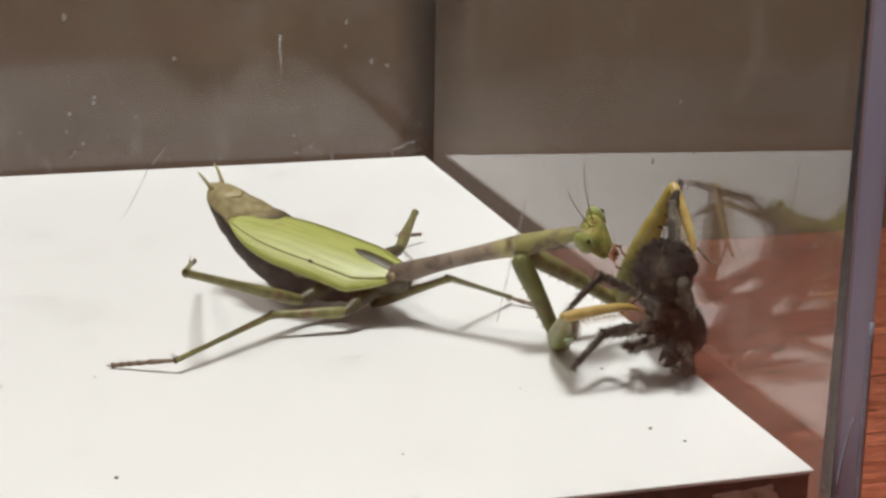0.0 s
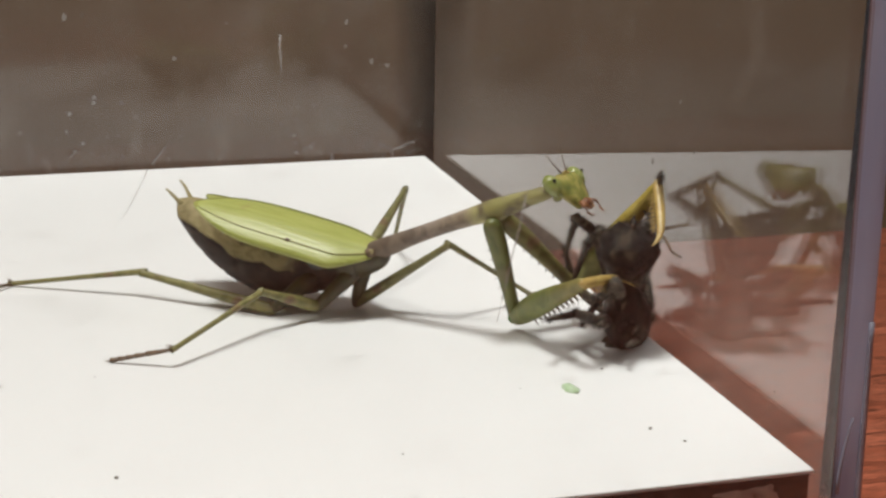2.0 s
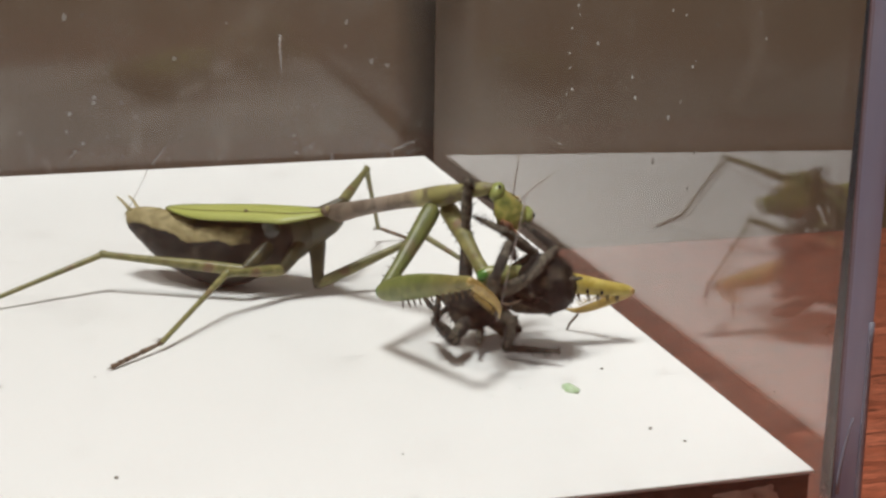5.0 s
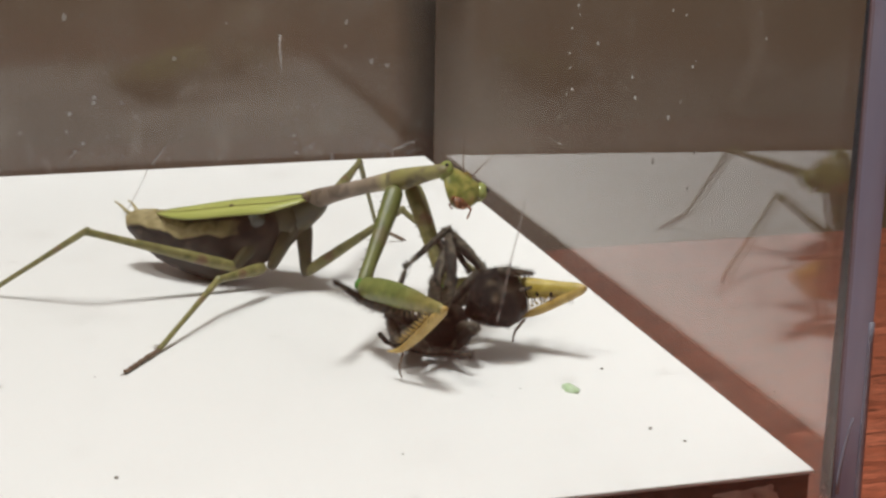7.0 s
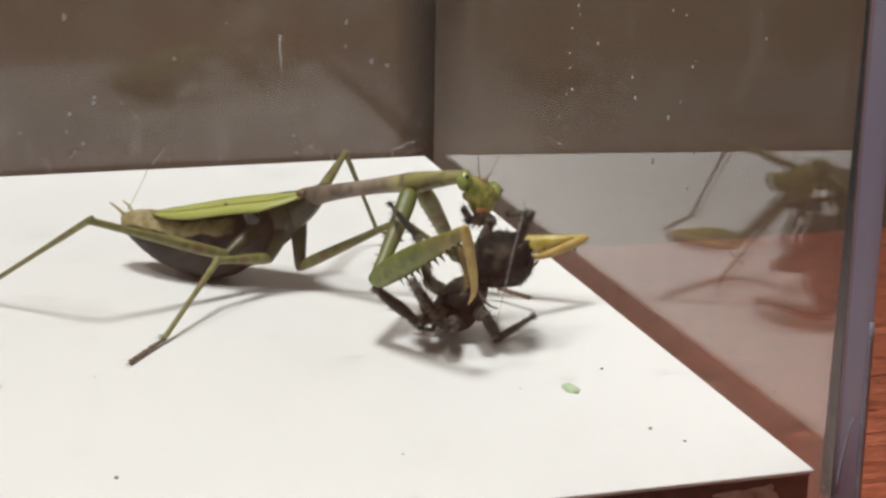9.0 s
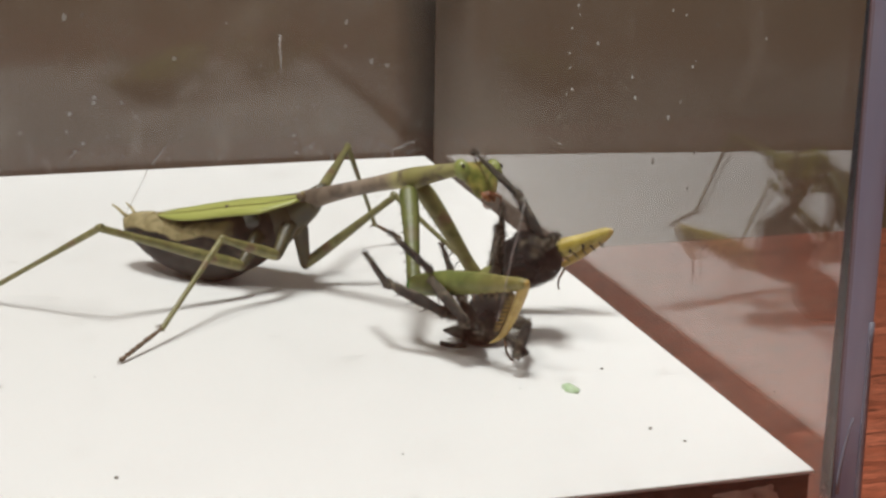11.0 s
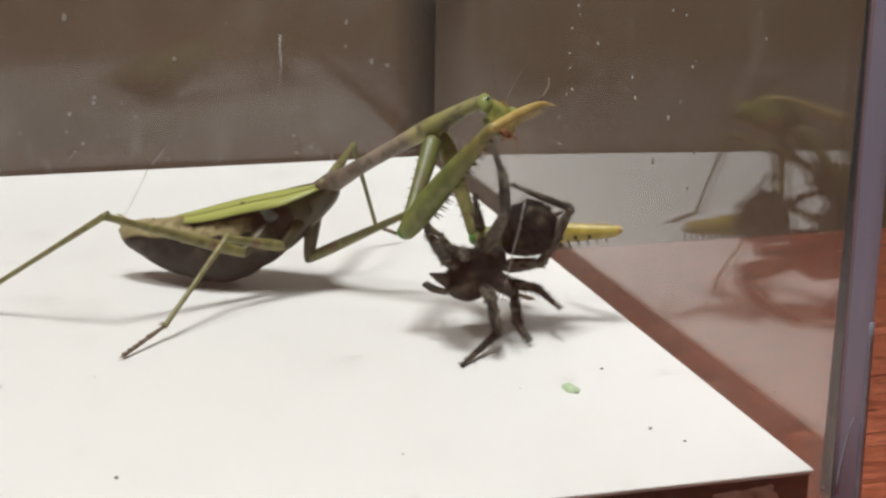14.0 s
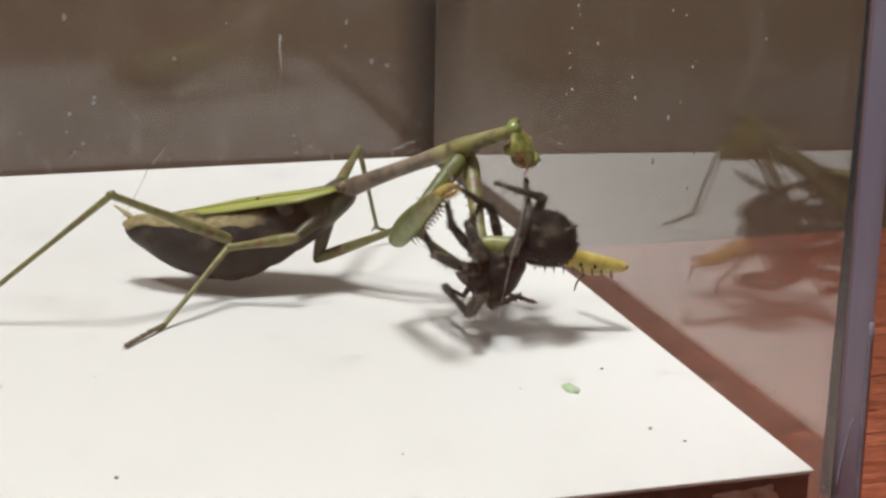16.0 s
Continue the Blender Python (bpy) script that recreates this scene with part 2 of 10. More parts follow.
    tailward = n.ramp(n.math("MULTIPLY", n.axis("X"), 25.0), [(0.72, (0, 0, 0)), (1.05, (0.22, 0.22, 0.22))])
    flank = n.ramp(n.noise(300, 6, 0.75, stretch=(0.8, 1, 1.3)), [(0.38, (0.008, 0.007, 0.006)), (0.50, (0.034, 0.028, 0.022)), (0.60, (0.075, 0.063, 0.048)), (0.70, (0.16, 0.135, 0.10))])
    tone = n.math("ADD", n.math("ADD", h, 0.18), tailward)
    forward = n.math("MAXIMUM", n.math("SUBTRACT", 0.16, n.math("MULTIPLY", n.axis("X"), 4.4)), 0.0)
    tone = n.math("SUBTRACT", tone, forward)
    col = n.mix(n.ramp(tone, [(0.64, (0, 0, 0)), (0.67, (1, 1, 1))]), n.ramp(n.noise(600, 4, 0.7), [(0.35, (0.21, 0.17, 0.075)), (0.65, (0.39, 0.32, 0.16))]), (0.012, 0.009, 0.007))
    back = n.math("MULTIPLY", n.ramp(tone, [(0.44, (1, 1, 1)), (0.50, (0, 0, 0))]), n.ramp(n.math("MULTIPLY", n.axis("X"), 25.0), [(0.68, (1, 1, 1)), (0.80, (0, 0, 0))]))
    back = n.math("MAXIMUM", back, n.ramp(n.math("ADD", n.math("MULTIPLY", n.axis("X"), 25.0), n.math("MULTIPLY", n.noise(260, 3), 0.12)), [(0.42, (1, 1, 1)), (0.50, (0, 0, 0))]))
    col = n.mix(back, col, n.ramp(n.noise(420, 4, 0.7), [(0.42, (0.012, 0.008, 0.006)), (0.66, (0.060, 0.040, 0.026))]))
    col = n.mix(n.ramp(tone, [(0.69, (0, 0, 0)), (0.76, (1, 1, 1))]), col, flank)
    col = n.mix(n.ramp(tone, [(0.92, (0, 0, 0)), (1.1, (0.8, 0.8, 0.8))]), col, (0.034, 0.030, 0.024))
    n.bump(n.noise(1300, 5, 0.7), 0.8, 0.0004)
    M["abdomen"] = n.done(col, 0.55, Specular_IOR_Level=0.3)
    M["thorax"] = skin("thorax_skin", (0.032, 0.029, 0.014), (0.100, 0.088, 0.037), 360, 0.45, 0.9, 1500, c=(0.04, 0.027, 0.018))
    M["patch"] = skin("pale_patch", (0.03, 0.033, 0.03), (0.20, 0.22, 0.21), 500, 0.3)
    M["tail"] = skin("tail_tan", (0.36, 0.30, 0.13), (0.46, 0.39, 0.2), 500, 0.5)
    n = Nodes("prothorax_skin")
    x = n.math("ADD", n.math("MULTIPLY", n.axis("X"), 26.0), n.math("MULTIPLY", n.noise(160, 3), 0.07))
    col = n.ramp(x, [(0.05, (0.16, 0.12, 0.082)), (0.40, (0.27, 0.215, 0.165)), (0.62, (0.29, 0.23, 0.155)), (0.68, (0.40, 0.36, 0.16)), (0.76, (0.26, 0.24, 0.075)), (0.97, (0.31, 0.285, 0.11))])
    col = n.mix(n.ramp(n.noise(320, 4, 0.65), [(0.46, (0, 0, 0)), (0.64, (0.85, 0.85, 0.85))]), col, (0.095, 0.07, 0.05))
    n.bump(n.noise(1500, 3), 0.4, 0.0002)
    M["prothorax"] = n.done(col, 0.5)
    n = Nodes("head_skin")
    col = n.ramp(n.noise(520, 4), [(0.34, (0.10, 0.12, 0.022)), (0.48, (0.22, 0.22, 0.045)), (0.60, (0.38, 0.33, 0.09)), (0.70, (0.30, 0.15, 0.07))])
    n.bump(n.noise(1600, 3), 0.4, 0.0002)
    M["head"] = n.done(col, 0.36)
    M["eye"] = skin("eye_green", (0.22, 0.26, 0.06), (0.34, 0.37, 0.13), 900, 0.14, 0.05)
    M["mouth"] = skin("mouth_brown", (0.10, 0.028, 0.014), (0.34, 0.14, 0.045), 800, 0.4)
    # spider
    def hide(name, dark, mid, pale, scale, gloss, share):
        n = Nodes(name)
        col = n.ramp(n.noise(scale, 5, 0.7), [(0.36, dark), (0.56, mid)])
        patch = n.ramp(n.noise(scale * 0.6, 4, 0.65, stretch=(0.55, 1.2, 1.2)), [(share, (0, 0, 0)), (share + 0.09, (0.9, 0.9, 0.9))])
        col = n.mix(patch, col, n.ramp(n.noise(scale * 4, 3), [(0.35, mid), (0.62, pale)]))
        col = n.mix(0.5, col, n.ramp(n.noise(scale * 7, 3, 0.7), [(0.35, (0.2, 0.2, 0.2)), (0.66, (1, 1, 1))]), "MULTIPLY")
        n.bump(n.noise(scale * 4, 5, 0.75), 1.0, 0.0005)
        return n.done(col, n.ramp(n.noise(scale * 1.5, 3), [(0.35, (gloss,) * 3), (0.65, (gloss + 0.3,) * 3)]), Specular_IOR_Level=0.28)

    M["spider_leg"] = hide("spider_leg", (0.009, 0.0085, 0.0075), (0.055, 0.050, 0.041), (0.30, 0.26, 0.19), 420, 0.32, 0.45)
    M["spider_dark"] = hide("spider_dark", (0.007, 0.0067, 0.006), (0.036, 0.033, 0.028), (0.22, 0.19, 0.14), 460, 0.30, 0.48)
    M["spider_abdomen"] = hide("spider_abdomen", (0.003, 0.003, 0.0028), (0.014, 0.0125, 0.010), (0.20, 0.16, 0.105), 300, 0.22, 0.52)
    M["carapace"] = hide("carapace_skin", (0.004, 0.0038, 0.0034), (0.022, 0.019, 0.015), (0.21, 0.175, 0.12), 340, 0.26, 0.50)
    M["hair"] = skin("hair_dark", (0.006, 0.0056, 0.005), (0.026, 0.024, 0.019), 900, 0.6, Specular_IOR_Level=0.15)
    M["leaf"] = skin("green_fluid", (0.46, 0.66, 0.36), (0.66, 0.76, 0.58), 700, 0.2, 0.1)
    M["crumb"] = skin("crumb_dark", (0.09, 0.08, 0.065), (0.28, 0.25, 0.2), 900, 0.8)
    return M


MAT = make_materials()


# ---- mesh helpers ----
def link_mesh(name, bm, material, parent=None, label="", smooth=True):
    me = bpy.data.meshes.new(name)
    if smooth:
        for f in bm.faces:
            f.smooth = True
    bm.to_mesh(me)
    bm.free()
    for m in material if isinstance(material, (list, tuple)) else (material,):
        me.materials.append(m)
    ob = new(name, me)
    if parent:
        ob.parent = parent
    if label:
        ob["label"] = label
    return ob


def part(name, bm, material, parent, label="", smooth=True):
    return link_mesh(name, bm, material, parent, label, smooth)


def loft(rings, sides=14, bm=None, closed=True):
    """A tube through rings (x, y, z, ry, rz) that stand across the x axis."""
    bm = bm or bmesh.new()
    loops = []
    for x, y, z, ry, rz in rings:
        loops.append([bm.verts.new((x, y + ry * math.cos(2 * math.pi * i / sides), z + rz * math.sin(2 * math.pi * i / sides))) for i in range(sides)])
    for a, b in zip(loops, loops[1:]):
        for i in range(sides):
            k = (i + 1) % sides
            bm.faces.new((a[i], a[k], b[k], b[i]))
    if closed:
        bm.faces.new(loops[0][::-1])
        bm.faces.new(loops[-1])
    bmesh.ops.recalc_face_normals(bm, faces=bm.faces[:])
    return bm


def smooth_rings(rows, steps=4):
    """Rings between the given ones, by a smooth curve."""
    out = []
    n = len(rows)
    for i in range(n - 1):
        p = [rows[max(i - 1, 0)], rows[i], rows[i + 1], rows[min(i + 2, n - 1)]]
        for s in range(steps):
            u = s / steps
            out.append(tuple(0.5 * (2 * b + (c - a) * u + (2 * a - 5 * b + 4 * c - d) * u * u + (3 * b - a - 3 * c + d) * u ** 3) for a, b, c, d in zip(*p)))
    out.append(tuple(rows[-1]))
    return [(x, y, z, max(ry, 1e-5), max(rz, 1e-5)) for x, y, z, ry, rz in out]


def body(rows, scale=0.001, sides=18, steps=4):
    return loft(smooth_rings([tuple(v * scale for v in r) for r in rows], steps), sides)


def wire(points, r0, r1, sides=7, bm=None):
    """A thin tapered tube along points."""
    bm = bm or bmesh.new()
    pts = [Vector(p) for p in points]
    loops = []
    n = len(pts)
    for i, p in enumerate(pts):
        d = (pts[min(i + 1, n - 1)] - pts[max(i - 1, 0)]).normalized()
        q = d.to_track_quat("Z", "Y")
        r = r0 + (r1 - r0) * i / (n - 1)
        loops.append([bm.verts.new(p + q @ Vector((r * math.cos(2 * math.pi * k / sides), r * math.sin(2 * math.pi * k / sides), 0))) for k in range(sides)])
    for a, b in zip(loops, loops[1:]):
        for k in range(sides):
            j = (k + 1) % sides
            bm.faces.new((a[k], a[j], b[j], b[k]))
    bm.faces.new(loops[0][::-1])
    bm.faces.new(loops[-1])
    bmesh.ops.recalc_face_normals(bm, faces=bm.faces[:])
    return bm


def ball(c, r, bm=None, u=16, v=10):
    bm = bm or bmesh.new()
    m = Matrix.Translation(c) @ Matrix.Diagonal((*r, 1))
    bmesh.ops.create_uvsphere(bm, u_segments=u, v_segments=v, radius=1, matrix=m)
    return bm


def block(x0, x1, y0, y1, z0, z1, bevel=0.0):
    bm = bmesh.new()
    bmesh.ops.create_cube(bm, size=1, matrix=Matrix.Translation(((x0 + x1) / 2, (y0 + y1) / 2, (z0 + z1) / 2)) @ Matrix.Diagonal((x1 - x0, y1 - y0, z1 - z0, 1)))
    if bevel:
        bmesh.ops.bevel(bm, geom=bm.edges[:], offset=bevel, segments=2, affect="EDGES")
    return bm


def prism(outline, z0, z1, bevel=0.0):
    bm = bmesh.new()
    f = bm.faces.new([bm.verts.new((x, y, z0)) for x, y in outline])
    top = bmesh.ops.extrude_face_region(bm, geom=[f])
    for v in top["geom"]:
        if isinstance(v, bmesh.types.BMVert):
            v.co.z = z1
    bmesh.ops.recalc_face_normals(bm, faces=bm.faces[:])
    if bevel:
        bmesh.ops.bevel(bm, geom=bm.edges[:], offset=bevel, segments=2, affect="EDGES")
    return bm


def empty(name, label, category, group=""):
    return tagged(new(name), label, category, group)


# ---- room and table ----
TOP = 0.018          # top of the white board
tagged(link_mesh("floor", block(-1.6, 1.8, -1.6, 1.05, -0.80, -0.75), MAT["floor"], smooth=False), "dark floor of the room below the table", "floor", kind="structure")
tagged(link_mesh("wall_back", block(-1.6, 1.8, 0.98, 1.05, -0.75, 1.7), MAT["wall"], smooth=False), "plain brown wall behind the clear box", "wall", kind="structure")
tagged(link_mesh("wall_right", block(1.73, 1.8, -1.6, 0.98, -0.75, 1.7), MAT["wall"], smooth=False), "plain brown wall of the room", "wall", kind="structure")
tagged(link_mesh("wall_left", block(-1.6, -1.53, -1.6, 0.98, -0.75, 1.7), MAT["paint"], smooth=False), "plain dim brown wall of the room", "wall", kind="structure")
tagged(link_mesh("wall_front", block(-1.53, 1.73, -1.6, -1.53, -0.75, 1.7), MAT["paint"], smooth=False), "plain dim brown wall of the room", "wall", kind="structure")
tagged(link_mesh("ceiling", block(-1.6, 1.8, -1.6, 1.05, 1.7, 1.76), MAT["paint"], smooth=False), "plain dim brown ceiling of the room", "ceiling", kind="structure")


def make_table():
    table = empty("table", "red-brown varnished wooden table with dark grain", "table")
    part("tabletop", block(-0.75, 0.95, -0.22, 0.349, -0.028, 0.0, 0.003), MAT["table"], table)
    for x in (-0.70, 0.90):
        for y in (-0.17, 0.30):
            part("leg", block(x - 0.03, x + 0.03, y - 0.03, y + 0.03, -0.75, -0.028, 0.004), MAT["table"], table)
    return table


make_table()


def make_board():
    board = empty("laminated_board", "white laminated board with raw brown edges lying inside the clear box", "board")
    line = [(-0.255, 0.1640), (0.0943, 0.1622), (0.0925, 0.3947), (-0.255, 0.3945)]
    inset = [(-0.2544, 0.1646), (0.0938, 0.1628), (0.0920, 0.3942), (-0.2544, 0.3940)]
    part("core", prism(inset, 0.0, TOP - 0.0006), MAT["edge"], board, "raw dark brown chipboard core", smooth=False)
    part("laminate", prism(line, TOP - 0.0006, TOP, 0.0001), MAT["laminate"], board, "white laminate sheet with small scuffs", smooth=False)
    # pale smears of old paint on the front edge
    for x, z, w, h in ((0.0835, 0.0150, 0.0042, 0.0013), (0.0874, 0.0145, 0.0022, 0.0018), (0.0770, 0.0141, 0.0020, 0.0007)):
        rng = random.Random(int(x * 1e5))
        bm = bmesh.new()
        y = 0.1628 + (0.0938 - x) * 0.0052 - 0.0001
        wob = [0.8 + 0.22 * math.sin(3 * i * math.pi / 12 + x * 900) + 0.12 * math.sin(7 * i * math.pi / 12 + z * 3000) + rng.uniform(-0.05, 0.05) for i in range(24)]
        rim = [bm.verts.new((x + w * wob[i] * math.cos(i * math.pi / 12), y, z + h * wob[i] * math.sin(i * math.pi / 12))) for i in range(24)]
        top = bm.verts.new((x, y - 0.00012, z))
        for i in range(24):
            bm.faces.new((rim[i], rim[(i + 1) % 24], top))
        part("paint_smear", bm, MAT["white_smear"], board, "pale smear of paint on the raw edge")
    return board


make_board()


def dust_specks(rng, count, x0, x1, z0, z1, size):
    """Small irregular flakes on a pane that stands along x; denser near its foot, some drawn out into runs."""
    bm = bmesh.new()
    for _ in range(count):
        x = rng.uniform(x0, x1)
        z = z0 + (z1 - z0) * rng.random() ** 1.7
        r = size * 0.00011 * (0.4 + rng.expovariate(1.2))
        r = min(r, size * 0.00045)
        tall = rng.choice((0.8, 1, 1, 1.3, 2.0))
        k = 7
        rim = [bm.verts.new((x + r * rng.uniform(0.5, 1.2) * math.cos(2 * math.pi * i / k), 0, z + tall * r * rng.uniform(0.5, 1.2) * math.sin(2 * math.pi * i / k))) for i in range(k)]
        top = bm.verts.new((x, -0.00006, z))
        for i in range(k):
            bm.faces.new((rim[i], rim[(i + 1) % k], top))
    return bm


def make_box():
    box = empty("clear_box", "clear acrylic box with dusty, scratched walls", "terrarium")
    high = 0.105
    front = part("front_pane", block(-0.262, 0.0929, 0.1563, 0.1593, 0, high), [MAT["acrylic_front"], MAT["cut_end"]], box, "clear front pane with faint scratches", smooth=False)
    for f in front.data.polygons:
        if f.normal.x > 0.9:
            f.material_index = 1
    right = part("side_pane", block(0.0, 0.003, -0.1135, 0.1175, -TOP, high - TOP), [MAT["acrylic_side"], MAT["cut_end"]], box, "clear side pane that mirrors the white board", smooth=False)
    for f in right.data.polygons:
        if f.normal.y > 0.9:
            f.material_index = 1
    right.matrix_basis = pose(0.0969, 0.280, TOP, 0, 1.13, 0.5)
    edge = part("polished_edge", block(0.0983, 0.1025, 0.1634, 0.1643, 0, high, 0.0002), [MAT["acrylic_end"], MAT["seam"]], box, "lavender-grey polished edge with a dark glue seam", smooth=False)
    for f in edge.data.polygons:
        if f.normal.x < -0.5:
            f.material_index = 1
    # highlights on the edge, modelled as pale wires: a straight line and a hook
    pts = [(0.1021, 0.16330, 0.0389 - i * 0.0025) for i in range(15)]
    part("edge_highlight", wire(pts, 0.00040, 0.00056, 8), MAT["edge_glint"], box, "pale chipped bevel along the edge")
    pts = [(0.0987 + 0.0017 * (i / 11) ** 1.4, 0.16325, 0.0133 + 0.0115 * (i / 11) ** 0.75) for i in range(12)]
    part("edge_highlight", wire(pts, 0.00028, 0.00010, 7), MAT["edge_glint"], box, "pale curved chip in the edge")
    back = part("back_pane", block(-0.262, 0.0957, 0.3982, 0.4012, 0, high), [MAT["acrylic_back"], MAT["cut_end"]], box, "clear back pane spotted with dust", smooth=False)
    for f in back.data.polygons:
        if f.normal.x > 0.9:
            f.material_index = 1
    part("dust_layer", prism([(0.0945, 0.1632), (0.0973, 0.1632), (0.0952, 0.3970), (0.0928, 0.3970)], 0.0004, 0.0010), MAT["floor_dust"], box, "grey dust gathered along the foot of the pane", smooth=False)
    left = part("side_pane", block(-0.262, -0.259, 0.1597, 0.398, 0, high), MAT["acrylic_front"], box, "clear side pane", smooth=False)
    # added sheet: its dark colour stands for the shade in the corner
    film = part("shade_sheet", block(0.0838, 0.0953, 0.3966, 0.3976, 0.0, high), MAT["corner_shade"], box, "thin dark film of glue in the corner")
    # both ends follow the lean of the side pane
    for ob in (film, back):
        for v in ob.data.vertices:
            if v.co.x > 0.09:
                v.co.x = (0.0957 if ob is film else 0.0990) + 0.0197 * (v.co.z - TOP) - 0.0087 * (v.co.y - 0.397)
    # scratches on the front pane: places along it and up it
    for line, w in zip([[(0.0491, 0.0615), (0.0483, 0.0576), (0.0474, 0.0541), (0.0465, 0.0498), (0.0456, 0.0458)], [(0.0045, 0.0672), (0.0034, 0.0650), (0.0024, 0.0632), (0.0006, 0.0605)], [(0.0690, 0.0659), (0.0691, 0.0636), (0.0692, 0.0613)], [(0.0199, 0.0817), (0.0196, 0.0786), (0.0197, 0.0760)]], (0.00017, 0.00007, 0.00006, 0.00010)):
        part("scratch", wire([(x, 0.15622, z) for x, z in line], w, w * 0.6, 6), MAT["scratch"], front, "pale scratch in the acrylic").visible_shadow = False
    rng = random.Random(8)
    # larger marks on the back pane (millimetres along and up it, half width, half height), and wiped smears
    bm = bmesh.new()
    for x, z, w, h in ((77.5, 63.4, 0.64, 0.55), (56.5, 61.7, 0.55, 0.46), (-4.0, 61.7, 0.63, 0.81), (5.3, 36.9, 1.00, 0.82), (14.9, 40.6, 0.45, 0.45), (57.2, 44.5, 0.64, 0.46), (82.6, 40.5, 0.46, 0.74), (91.1, 27.8, 0.47, 0.37), (4.4, 21.4, 0.55, 1.19), (-0.9, 22.1, 0.46, 0.73), (-9.3, 22.4, 0.46, 0.64), (-19.2, 27.7, 0.55, 0.46), (27.9, 31.2, 0.46, 0.55), (54.1, 23.2, 0.55, 0.55), (50.1, 29.1, 0.46, 0.73), (33.5, 20.3, 0.55, 1.28), (59.1, 21.4, 0.74, 0.92), (25.6, 51.3, 0.45, 0.36), (-14.9, 47.5, 0.36, 0.36), (40.1, 55.4, 0.36, 0.36), (69.1, 33.1, 0.37, 0.55), (65.6, 59.6, 0.37, 0.46)):
        k = 11
        rim = [bm.verts.new(((x + w * rng.uniform(0.45, 1.15) * math.cos(2 * math.pi * i / k)) / 1000, 0.3979, (z + h * rng.uniform(0.45, 1.15) * math.sin(2 * math.pi * i / k)) / 1000)) for i in range(k)]
        top = bm.verts.new((x / 1000, 0.39775, z / 1000))
        for i in range(k):
            bm.faces.new((rim[i], rim[(i + 1) % k], top))
    tagged(part("dust_mark", bm, MAT["smudge"], back, "pale dried marks on the back pane"), kind="stuff").visible_shadow = False
    for x0, z0, x1, z1 in ((82.5, 19.3, 90.3, 22.4), (85.1, 20.2, 92.6, 23.2), (78.8, 21.6, 82.5, 20.4), (56.3, 20.6, 60.4, 23.4), (50.6, 55.2, 50.6, 43.8), (12.8, 19.0, 17.9, 25.4), (31.4, 19.1, 34.3, 22.6), (87.7, 18.7, 92.1, 19.9)):
        pts = [(x0 + (x1 - x0) * u + rng.uniform(-0.25, 0.25), z0 + (z1 - z0) * u + rng.uniform(-0.25, 0.25)) for u in (i / 7 for i in range(8))]
        part("smear", wire([(x / 1000, 0.3977, z / 1000) for x, z in pts], 0.00045, 0.00018, 6), MAT["smudge"], back, "pale wiped smear").visible_shadow = False
    tagged(part("dust", dust_specks(rng, 1150, -0.16, 0.094, TOP, 0.100, 1.6), MAT["dust"], back, "pale dust specks on the back pane"), kind="stuff").location = (0, 0.3980, 0)
    side_dust = tagged(part("dust", dust_specks(rng, 130, 0.17, 0.39, 0.0, 0.10, 1.2), MAT["dust"], right, "pale dust specks on the side pane"), kind="stuff")
    side_dust.matrix_basis = pose(-0.0001, -0.280, 0, 0, 0, 90)
    for p in (front, right, back, left):
        p.visible_shadow = False
    return box


make_box()


# ---- mantis: every segment lies along its own x axis, from its joint ----
def thorns(spots, length, r, lean, bm=None, down=-1):
    """Small spines at (x, y, z), pointing down and forward by lean."""
    bm = bm or bmesh.new()
    for x, y, z in spots:
        tip = (x + lean * length, y * 1.5, z + down * length)
        wire([(x, y, z), ((x + tip[0]) / 2 + lean * 0.1 * length, y * 1.2, (z + tip[2]) / 2), tip], r, r * 0.12, 5, bm)
    return bm


def two_sided(bm, side):
    """Second material on the faces that look to that side of the y axis."""
    bm.normal_update()
    for f in bm.faces:
        if f.normal.y * side > 0.25:
            f.material_index = 1
    return bm


